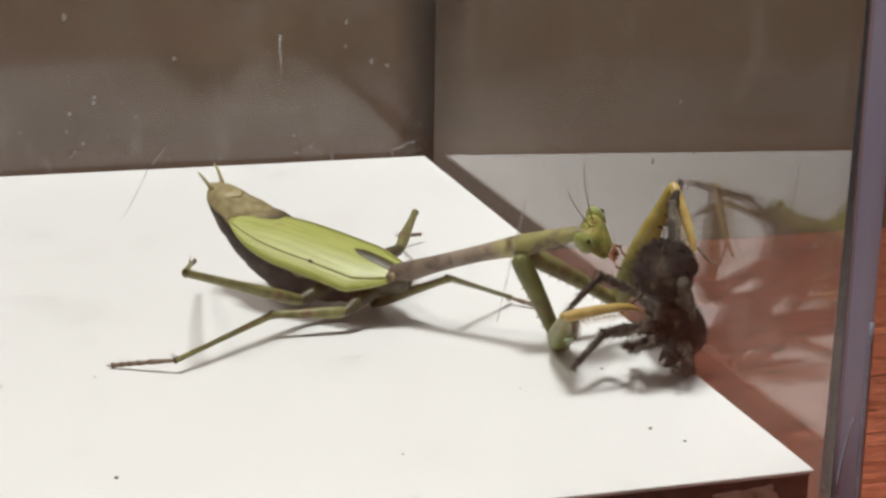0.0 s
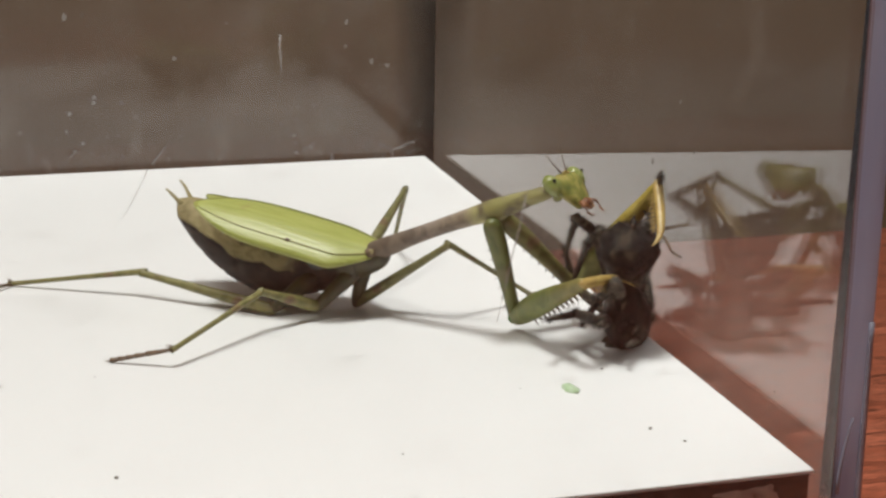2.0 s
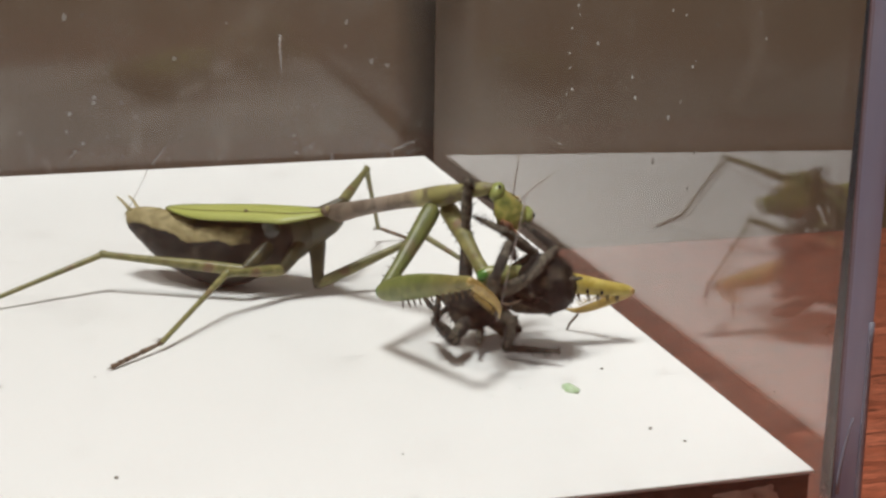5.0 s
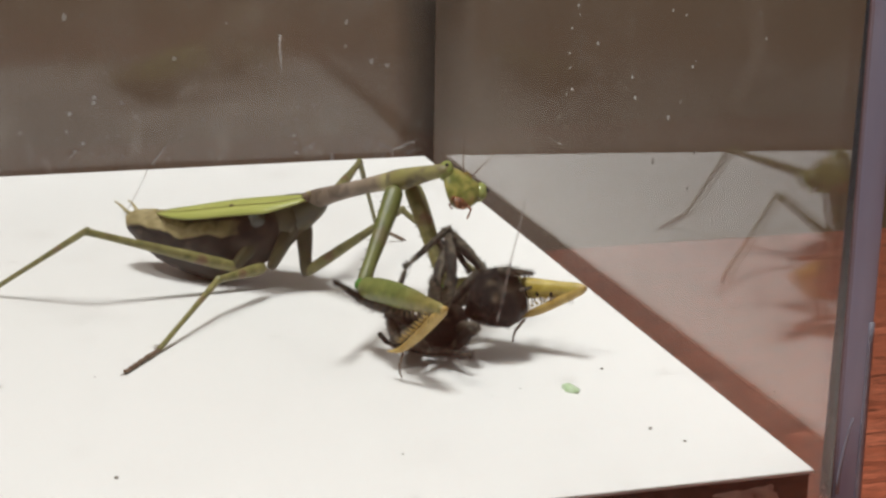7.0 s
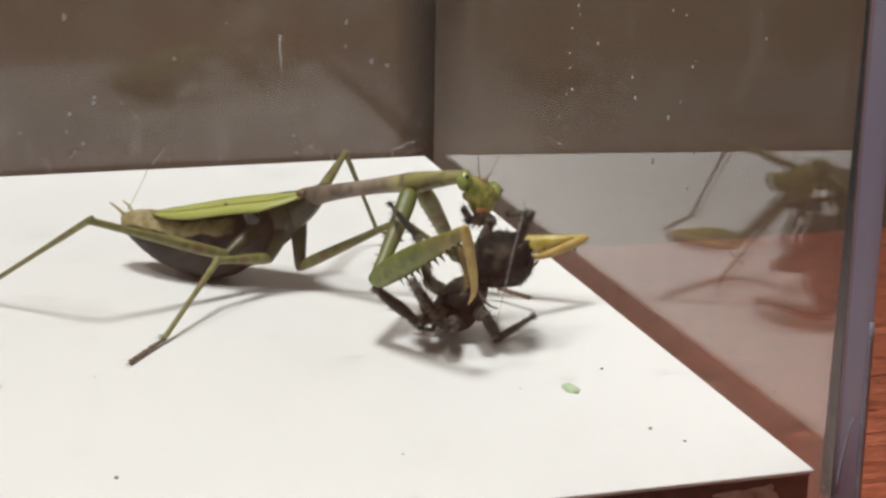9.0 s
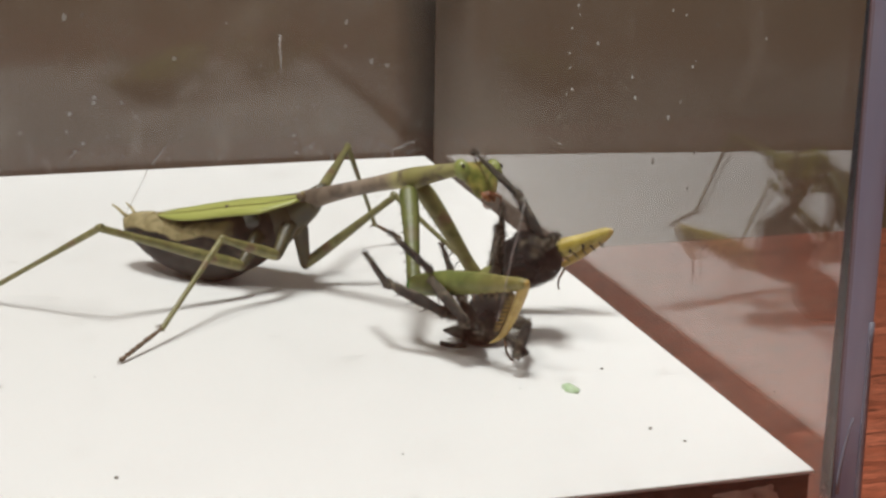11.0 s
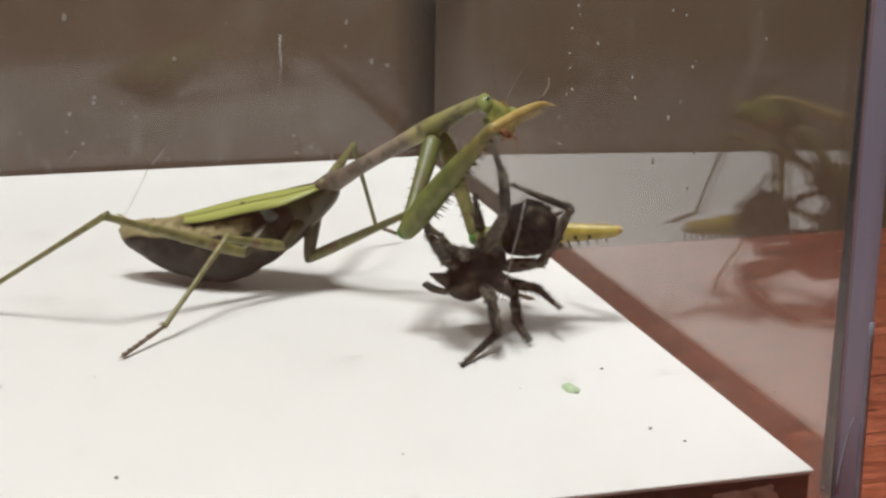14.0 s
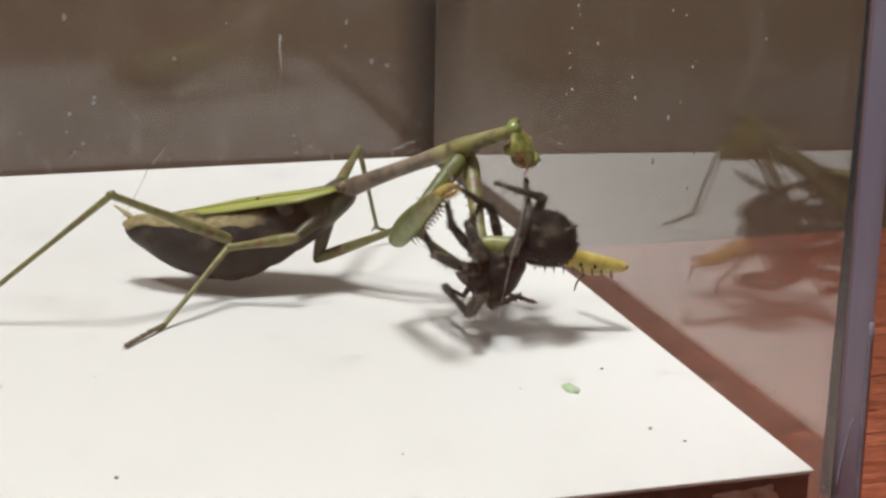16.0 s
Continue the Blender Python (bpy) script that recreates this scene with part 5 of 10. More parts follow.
    walk(MP["far_fore_coxa"], path((0,20.4,-18.4,16.7,-1,31,11), (0.5,22.8,-15.6,12.4,1,27,21), (0.75,21.8,-16.6,15.9,-8,33,-4), (1,20.9,-17.5,19.4,-22,35,-31), (1.5,21.2,-17.4,20.8,-36,38,-51), (1.75,20.8,-17.5,21.3,-17,45,-22), (2,20.3,-17.6,21.8,6,44,10), (2.25,21.1,-16.7,22.4,-32,51,-42), (2.5,21.8,-15.8,23,-69,35,-87), (3,22.1,-16.2,23.4,-69,44,-85), (3.5,22.1,-16.7,22.4,-78,31,-95), (3.75,21.2,-18,21.1,-71,20,-92), (4,20.2,-19.4,19.9,-60,9,-90), (4.5,19.9,-19.6,20.2,-60,13,-88), (5,19.2,-20.2,21.1,-60,22,-84), (5.5,18.3,-20.8,22.2,-58,34,-77), (6,17.6,-21.4,23.1,-54,45,-70), (6.5,17.3,-21.6,23.5,-53,39,-68), (6.75,16.4,-22.2,24.2,-43,61,-55), (7,15.6,-22.8,24.9,-60,51,-75), (7.25,15.1,-23.2,23.8,22,70,14), (7.5,14.6,-23.6,22.7,14,65,5), (8,15.4,-23.2,23.7,32,70,23), (8.5,17.7,-21.5,24.1,30,67,24), (8.75,18.6,-20.8,23.7,42,58,39), (9,19.5,-20.1,23.3,46,49,48), (9.5,19.5,-20.1,23.4,41,51,43), (10,19.4,-20.1,23.6,29,56,28), (10.5,19.4,-20,23.8,8,59,5), (11,19.3,-20,24,-9,59,-15), (11.5,19.3,-20,24.1,-15,58,-22), (12,17.2,-21.2,26.7,-28,54,-38), (12.5,18.5,-17.6,33.7,-39,64,-50), (13,18.6,-16,35.6,-37,65,-48), (13.5,21.6,-15.1,29,-58,52,-72), (14,21,-14.7,32.9,-56,58,-69), (14.5,22.2,-14.4,31,-71,59,-85), (15,22.2,-12.9,34,-50,69,-62), (15.5,20.8,-14.5,35.4,-52,52,-66), (15.75,21.7,-14.6,32.1,-68,46,-84), (16,22.6,-14.8,28.7,-82,38,-97)))
    walk(MP["far_fore_femur"], path((0,38,-15,6.1,41,-63,-64), (0.25,39.1,-12,4.5,55,-69,-74), (0.5,40.2,-9,3,76,-74,-92), (0.75,39.2,-17.7,4.4,46,-70,-66), (1,35.6,-26.3,7.6,26,-64,-50), (1.25,33.7,-28.4,7.7,14,-62,-38), (1.5,31.5,-30.2,8,4,-60,-28), (1.75,34.3,-23,6.5,11,-57,-37), (2,35,-15,7.2,16,-54,-44), (2.25,30.6,-25.5,6.1,-3,-31,-34), (2.5,22.8,-32.7,11,-14,-7,-27), (2.75,23.1,-32,9.9,-16,2,-29), (3,23.4,-31.1,8.9,-19,10,-31), (3.25,22,-32.9,10.2,-18,14,-25), (3.5,20.7,-34.5,11.7,-16,18,-19), (3.75,20.4,-37.6,14,-14,14,-12), (4,20.2,-39.9,16.7,-14,10,-6), (4.5,20.5,-39.9,15.7,-14,10,-7), (5,21.2,-39.3,13.3,-14,8,-8), (5.5,22.1,-37.6,10.6,-15,7,-10), (6,22.7,-35.2,8.5,-16,-1,-31), (6.5,23.4,-36.5,10.5,-16,-1,-41), (6.75,22.2,-30.5,6,-15,-1,-22), (7,18.9,-35.4,8.8,-13,-8,-41), (7.25,21.9,-21.5,4.2,-11,-13,-34), (7.5,23.4,-22.8,4,-4,-25,-48), (8,21.9,-20.5,4.2,-13,-10,-43), (8.5,25.2,-18.1,5.1,-15,-5,-30), (8.75,27.1,-13.9,6,-13,-8,-31), (9,28.7,-9.9,7.7,-12,-12,-32), (9.5,29,-11.2,7.2,-12,-14,-31), (10,29.6,-14.6,6.3,-11,-16,-28), (10.5,29.9,-19.1,5.9,-11,-20,-24), (11,29.8,-22.8,6.2,-12,-23,-21), (11.5,29.6,-24.2,6.5,-12,-24,-20), (12,27,-28.8,10,-15,-17,-12), (12.25,25.7,-26.7,12.4,-15,-6,-15), (12.5,24.4,-24.6,15,-15,5,-17), (13,24.6,-22.7,16.8,-16,17,-20), (13.25,25.1,-25,14.5,-17,10,-24), (13.5,25.5,-27.1,12.5,-16,2,-27), (14,25,-25.1,15.3,-15,-5,-21), (14.5,23.1,-25.1,13.2,-16,-10,-8), (14.75,24.4,-22.3,13.7,-15,1,-15), (15,25.7,-19.4,14.5,-17,12,-23), (15.25,25.8,-22.9,16.6,-16,9,-22), (15.5,25.9,-26.2,19,-16,7,-21), (15.75,23.3,-29,17.1,-16,7,-20), (16,20.7,-31,15.9,-16,8,-18)))
    walk(MP["far_fore_tibia"], path((0,43.3,-25.9,29.4,-70,49,-85), (0.25,41.7,-21.2,28.9,-64,44,-80), (0.5,39.9,-16.4,28.1,-58,38,-76), (0.75,42.8,-25.9,29,-72,36,-90), (1,43.1,-35.1,31.1,-88,33,-102), (1.25,43.3,-35.8,30.9,-85,75,-99), (1.5,43.1,-36.3,30.7,90,63,76), (1.75,45.6,-31.4,28.6,-99,77,-113), (2,45.9,-25.7,28.5,-95,36,-108), (2.25,48.9,-37.8,19.6,-175,67,165), (2.5,46,-44.4,14.1,160,26,101), (2.75,46,-44.6,9.1,176,19,103), (3,45.4,-44.5,4.2,-170,12,105), (3.25,45,-43.7,3.6,-168,11,106), (3.5,44.2,-42.6,3.4,-166,9,106), (3.75,45.2,-43.1,7.5,-178,17,110), (4,45.8,-42.7,11.9,172,25,113), (4.5,46.1,-43,11.2,174,26,118), (5,46.9,-43,9.5,179,28,133), (5.5,47.8,-42,7.6,-173,28,152), (6,45.1,-48.7,9.3,-166,26,167), (6.5,43.1,-53.5,10.8,-164,26,172), (6.75,46.5,-40.1,6.5,-169,26,160), (7,38.4,-52.6,12.4,-175,30,147), (7.25,43,-35.8,10,-162,22,176), (7.5,39.4,-40.3,15.1,-156,9,-159), (7.75,42.4,-33.1,10.2,-160,11,-173), (8,41,-37.7,9,-164,12,172), (8.25,45.1,-32.5,7.4,-162,7,-176), (8.5,47.8,-31.3,7.1,-162,1,-164), (8.75,49.3,-27.3,9.9,-159,5,-161), (9,50.4,-23.6,13.3,-156,10,-159), (9.5,50.9,-24.3,13.3,-156,14,-163), (10,51.8,-26.4,13.7,-159,24,-178), (10.5,52.4,-29.2,14.8,-171,35,159), (11,52.4,-31.5,16.3,174,40,139), (11.5,52.2,-32.3,17,168,41,131), (11.75,52,-33.2,17.2,168,41,131), (12,51.5,-34,17.5,168,41,130), (12.25,50.9,-33.3,15.1,172,37,132), (12.5,49.3,-32.2,12.8,175,33,133), (12.75,48.9,-31.8,11,174,30,126), (13,48.2,-31.2,9.3,174,26,120), (13.25,48.8,-35.3,10.1,168,25,108), (13.5,48.8,-39.1,11.4,163,22,96), (13.75,49.2,-36.8,14.6,179,18,106), (14,49.4,-34.3,17.7,-172,13,116), (14.25,49.2,-31.7,17.6,-177,18,119), (14.5,48.7,-28.9,17.5,179,22,121), (14.75,49.7,-29.3,13.2,179,25,128), (15,49.4,-29.3,9.2,-180,28,135), (15.25,49.9,-32.5,12.3,180,34,142), (15.5,50.2,-35.5,15.8,-179,39,149), (15.75,47.8,-37.7,13.7,174,30,127), (16,45.3,-39.2,12.3,-180,18,110)))
    walk(MP["near_mid_coxa"], path((0,-10.3,-3.1,4,-39,-19,37), (0.25,-11,-3.3,4.1,-33,-11,37), (0.5,-11.8,-3.4,4.2,-26,-3,36), (0.75,-11.3,-1.2,3.5,-29,-20,22), (1,-10.8,1.1,2.7,-23,-35,4), (1.5,-10.4,0.5,2.7,-26,-43,8), (2,-10.9,0.6,2.4,-25,-40,7), (2.5,-10.7,-0.2,4.3,-25,-41,7), (3,-10.4,-1.1,5.5,-28,-46,10), (3.5,-10.5,-1.6,5.8,-28,-47,11), (4,-10.2,-3.1,6.3,-36,-40,23), (4.5,-10.1,-2.9,6.2,-36,-41,22), (5,-9.8,-2.5,6.1,-35,-45,20), (5.5,-9.5,-2.1,5.9,-34,-49,18), (6,-9.2,-1.7,5.7,-33,-51,16), (6.5,-9.1,-1.6,5.6,-32,-53,15), (7,-8.6,-1.9,5.9,-35,-57,19), (7.5,-9.1,-1.5,5.6,-31,-51,14), (8,-9.1,-1.7,6.2,-33,-53,16), (8.5,-8,-1.6,7.3,-35,-56,18), (9,-8,-1.7,7.3,-35,-57,18), (9.5,-7.8,-2.2,7.5,-40,-55,24), (10,-7.6,-3.4,8,-50,-51,36), (10.5,-7.2,-4.9,8.5,-60,-45,48), (11,-6.9,-6.1,9,-67,-39,56), (11.5,-6.8,-6.6,9.2,-70,-37,59), (11.75,-6.9,-4.4,7.7,-61,-52,47), (12,-6.9,-2.2,6.2,-43,-63,27), (12.5,-7.7,-4.1,10.3,-48,-50,35), (13,-7.7,-4,10.3,-49,-50,35), (13.5,-9.3,-3.8,8.6,-41,-43,27), (14,-8.7,-3.4,10.2,-39,-46,24), (14.5,-8,-2.2,9.2,-33,-55,16), (15,-7.7,-4.3,10.9,-48,-50,34), (15.5,-8.5,-2.1,11,-30,-51,12), (15.75,-9.3,-4,11.8,-37,-39,24), (16,-10.1,-6,12.7,-39,-26,32)))
    walk(MP["near_mid_femur"], path((0,-10.3,-3.1,4,-165,-2,179), (0.25,-11,-3.3,4.1,-165,5,162), (0.5,-11.8,-3.4,4.2,-168,10,144), (0.75,-11.3,-1.2,3.5,-166,-9,175), (1,-10.8,1.1,2.7,176,-26,-151), (1.5,-10.4,0.5,2.7,-176,-21,-160), (2,-10.9,0.6,2.4,180,-23,-154), (2.5,-10.7,-0.2,4.3,179,-25,-154), (2.75,-10.5,-0.7,4.9,-174,-19,-164), (3,-10.4,-1.1,5.5,-169,-13,-173), (3.5,-10.5,-1.6,5.8,-170,-14,-166), (4,-9.7,-2.9,6.2,-171,-14,-156), (4.5,-10.1,-2.9,6.2,-171,-12,-149), (5,-9.8,-2.5,6.1,-168,-9,-148), (5.5,-9.5,-2.1,5.9,-164,-5,-147), (6,-9.2,-1.7,5.7,-160,-2,-146), (6.5,-11.5,-3.9,5.9,-160,-5,-137), (7,-10.6,-3.8,6.1,-156,-4,-135), (7.5,-11.3,-3.9,5.9,-155,-5,-133), (8,-11,-3.7,6.4,-154,-4,-133), (8.5,-8,-1.6,7.3,-155,2,-144), (9,-8,-1.7,7.3,-168,-10,-145), (9.5,-7.8,-2.2,7.5,-170,-11,-146), (10,-7.6,-3.4,8,-174,-15,-148), (10.5,-7.2,-4.9,8.5,-178,-20,-151), (11,-6.9,-6.1,9,179,-24,-153), (11.5,-6.8,-6.6,9.2,178,-25,-154), (12,-6.9,-2.2,6.2,169,-33,-151), (12.25,-7.3,-3.2,8.3,176,-26,-153), (12.5,-7.7,-4.1,10.3,-177,-20,-154), (13,-7.7,-4,10.3,-177,-20,-154), (13.5,-9.3,-3.8,8.6,-177,-18,-151), (14,-8.7,-3.4,10.2,-175,-17,-153), (14.5,-8,-2.2,9.2,-174,-17,-157), (15,-7.7,-4.3,10.9,-170,-13,-163), (15.5,-8.5,-2.1,11,-172,-13,-148), (15.75,-9.3,-4,11.8,-165,-2,-174), (16,-10.5,-10.3,13.9,-166,10,160)))
    walk(MP["near_mid_tibia"], path((0,-23.7,-2.8,4.4,-151,5,-141), (0.25,-23.8,1,3,-152,4,-141), (0.5,-22.5,4.3,1.8,-153,3,-142), (0.75,-24.6,0,5.6,-147,8,-141), (1,-21.4,-4.9,8.6,-142,14,-140), (1.5,-22.3,-3.8,7.5,-143,12,-139), (2,-22.1,-5,7.6,-143,11,-138), (2.5,-21.8,-5.5,9.9,-130,16,-129), (2.75,-22.8,-4.2,9.3,-131,17,-130), (3,-23.4,-2.8,8.6,-131,17,-131), (3.5,-23.2,-4.7,9.1,-129,19,-130), (4,-21.7,-8.3,9.4,-128,19,-129), (4.5,-21.5,-9.6,9.1,-128,19,-129), (5,-21.2,-9.5,8.2,-126,17,-127), (5.5,-20.8,-9.4,7.1,-124,15,-124), (6,-20.4,-9.2,6.2,-123,14,-122), (6.5,-21.3,-13.1,7.1,-123,17,-123), (7,-20.2,-13.3,7,-121,16,-123), (7.5,-20.4,-13.7,7.1,-125,17,-124), (8,-20.1,-13.7,7.3,-122,17,-123), (8.5,-18.9,-9.6,6.9,-116,16,-119), (9,-18.8,-9.4,9.6,-117,22,-122), (9.5,-18.8,-9.7,10.2,-117,23,-123), (10,-18.6,-10.3,11.5,-118,25,-124), (10.5,-18.3,-11.1,13.1,-119,28,-126), (11,-18,-11.7,14.4,-121,30,-128), (11.5,-17.8,-11.9,14.9,-121,30,-129), (12,-16.9,-7.7,13.6,-122,29,-130), (12.5,-19.1,-9.7,14.8,-123,32,-131), (13,-19.1,-9.6,14.8,-121,32,-129), (13.5,-20.5,-10.1,12.8,-129,27,-135), (14,-20.2,-9.2,14.2,-123,30,-130), (14.5,-19.9,-7.3,13.1,-122,28,-129), (15,-20.3,-8.2,13.9,-121,30,-128), (15.5,-19.6,-9.1,14.1,-121,30,-128), (15.75,-22.8,-5.4,12.3,-123,27,-129), (16,-23,-5.7,11.6,-130,31,-138)))
    walk(MP["near_mid_tarsus"], path((0,-41.7,-17.3,2.4,-166,9,153), (0.25,-41.9,-13.5,1.4,-164,4,171), (0.5,-40.7,-10,0.6,-164,-2,-171), (0.75,-42.3,-14.6,2.2,-164,6,171), (1,-38.6,-19.4,3.1,-167,12,153), (1.5,-39.5,-18.5,2.7,-167,10,154), (2,-38.9,-20.3,3.3,-168,14,154), (2.5,-35.9,-22.8,3.6,-164,15,171), (2.75,-37.2,-21.2,2.7,-160,10,-170), (3,-38,-19.4,1.7,-156,5,-152), (3.5,-37.4,-21.5,1.5,-154,4,-146), (4,-35.5,-25.3,1.9,-150,8,-142), (4.5,-35.3,-26.7,1.8,-150,6,-141), (5,-34.5,-27.2,1.4,-149,4,-137), (5.5,-33.4,-27.8,1,-147,2,-132), (6,-32.5,-28.3,0.7,-146,0,-128), (6.5,-33.2,-31.5,0.6,-144,1,-123), (6.75,-31.6,-28.8,0.6,-144,0,-126), (7,-32.1,-31.8,0.6,-144,1,-122), (7.25,-31.5,-29.2,0.6,-144,0,-126), (7.5,-32.7,-31.9,0.6,-143,1,-123), (7.75,-31.6,-29.4,0.6,-143,0,-125), (8,-32.2,-32.1,0.6,-143,1,-123), (8.25,-30.5,-29.3,0.6,-144,0,-126), (8.5,-29.6,-29,0.6,-146,0,-127), (9,-30.2,-27.6,0.8,-135,1,-121), (9.5,-30.2,-27.7,1.1,-135,2,-122), (10,-30.4,-27.7,1.7,-135,5,-125), (10.5,-30.4,-27.7,2.4,-135,9,-128), (11,-30.4,-27.6,2.9,-135,11,-130), (11.5,-30.3,-27.5,3.2,-135,13,-131), (12,-29.7,-23.2,2.2,-137,8,-129), (12.5,-32.1,-24.4,2.4,-137,9,-130), (13,-31.6,-24.7,2.5,-137,9,-130), (13.5,-35.2,-24.8,2.4,-137,9,-130), (14,-33.2,-24.4,2.5,-137,9,-130), (14.5,-32.8,-23.2,2.3,-137,8,-129), (15,-32.7,-24,2.4,-137,9,-130), (15.5,-32.1,-24.8,2.4,-137,9,-130), (15.75,-35.8,-21.5,1.8,-139,6,-128), (16,-36.3,-17.7,1,-142,2,-127)))
    walk(MP["near_hind_coxa"], path((0,-17.7,2.7,5,-27,-18,20), (0.25,-15.1,-2,6.4,-41,-10,47), (0.5,-12.5,-6.7,7.8,-70,0,70), (0.75,-15.9,-0.6,5.5,-38,-16,37), (1,-19.3,5.4,3.2,-21,-25,2), (1.5,-19.9,5.3,4.2,-20,-25,2), (2,-19.1,4.3,1.3,-24,-34,6), (2.5,-20.1,3.4,3.4,-23,-31,5), (3,-22.5,2.5,5.9,-21,-26,3), (3.5,-21.6,2.1,8.1,-20,-23,2), (3.75,-19.5,-0.6,7.5,-28,-26,16), (4,-17.4,-3.2,6.8,-41,-27,34), (4.5,-17.3,-2.7,6.7,-40,-29,32), (5,-17.1,-1.3,6.2,-37,-33,26), (5.5,-16.9,0.3,5.7,-33,-37,19), (6,-16.7,1.7,5.3,-29,-40,12), (6.5,-16.6,2.3,5.1,-27,-41,9), (7,-15.6,1.8,5.1,-30,-47,12), (7.25,-16.1,0.1,5.7,-36,-39,22), (7.5,-16.6,-1.5,6.4,-40,-31,30), (7.75,-16.3,0.2,6,-35,-38,21), (8,-16.1,2,5.7,-28,-43,10), (8.5,-15.7,-0.7,7,-39,-37,28), (9,-16.3,-1.8,8.5,-40,-29,31), (9.5,-16,-2,8.3,-42,-30,33), (10,-15.3,-2.5,7.8,-47,-32,38), (10.5,-14.3,-3.1,7.2,-53,-35,44), (11,-13.6,-3.6,6.7,-60,-36,50), (11.5,-13.3,-3.8,6.5,-62,-37,52), (12,-14.4,-3.8,7.5,-55,-35,46), (12.5,-15.5,-4.6,10.3,-47,-28,41), (13,-15,-4.4,9.7,-51,-33,43), (13.25,-16.4,-2.2,8.6,-39,-34,28), (13.5,-17.9,0.1,7.5,-28,-34,12), (14,-16.5,-3.4,9.5,-40,-31,31), (14.5,-16.5,-3.4,9.5,-41,-32,31), (15,-17.1,-3.4,11.3,-37,-27,29), (15.5,-16,-3.8,10.7,-43,-32,33), (15.75,-18.6,-2,11,-28,-27,15), (16,-21.2,-0.3,11.3,-19,-20,0)))
    walk(MP["near_hind_femur"], path((0,-17.7,2.7,5,174,-23,-141), (0.25,-15.1,-2,6.4,-163,-19,158), (0.5,-12.5,-6.7,7.8,-153,2,104), (0.75,-15.9,-0.6,5.5,-164,-26,160), (1,-19.3,5.4,3.2,160,-28,-132), (1.5,-19.9,5.3,4.2,150,-34,-131), (1.75,-19.5,4.8,2.7,-172,-27,-180), (2,-19.1,4.3,1.3,-160,-7,142), (2.25,-19.6,3.8,2.3,-168,-22,172), (2.5,-20.1,3.4,3.4,172,-31,-153), (2.75,-21.3,2.9,4.6,-167,-27,168), (3,-22.5,2.5,5.9,-155,-14,134), (3.5,-21.6,2.1,8.1,-153,-15,129), (3.75,-19.5,-0.6,7.5,-159,-4,130), (4,-17.4,-3.2,6.8,-166,7,131), (4.5,-17.3,-2.7,6.7,-165,5,137), (5,-17.1,-1.3,6.2,-164,-3,154), (5.5,-16.9,0.3,5.7,-167,-13,177), (6,-16.7,1.7,5.3,-173,-19,-165), (6.5,-16.6,2.3,5.1,-171,-19,-174), (7,-15.6,1.8,5.1,-171,-19,-174), (7.5,-16.6,-1.5,6.4,-172,-20,-175), (8,-16.1,2,5.7,-173,-22,-175), (8.5,-15.7,-0.7,7,-179,-24,-158), (9,-16.3,-1.8,8.5,-178,-22,-157), (9.5,-16,-2,8.3,-178,-22,-158), (10,-15.3,-2.5,7.8,-177,-22,-160), (10.5,-14.3,-3.1,7.2,-176,-22,-162), (11,-13.6,-3.6,6.7,-176,-22,-164), (11.5,-13.3,-3.8,6.5,-176,-22,-164), (12,-14.4,-3.8,7.5,-175,-21,-163), (12.5,-15.5,-4.6,10.3,-175,-19,-160), (13,-15,-4.4,9.7,-177,-21,-160), (13.5,-17.9,0.1,7.5,-178,-22,-158), (14,-16.5,-3.4,9.5,-177,-22,-159), (14.5,-16.5,-3.4,9.5,-177,-22,-159), (15,-17.1,-3.4,11.3,-178,-22,-156), (15.5,-16,-3.8,10.7,-178,-24,-161), (16,-21.2,-0.3,11.3,175,-27,-151)))
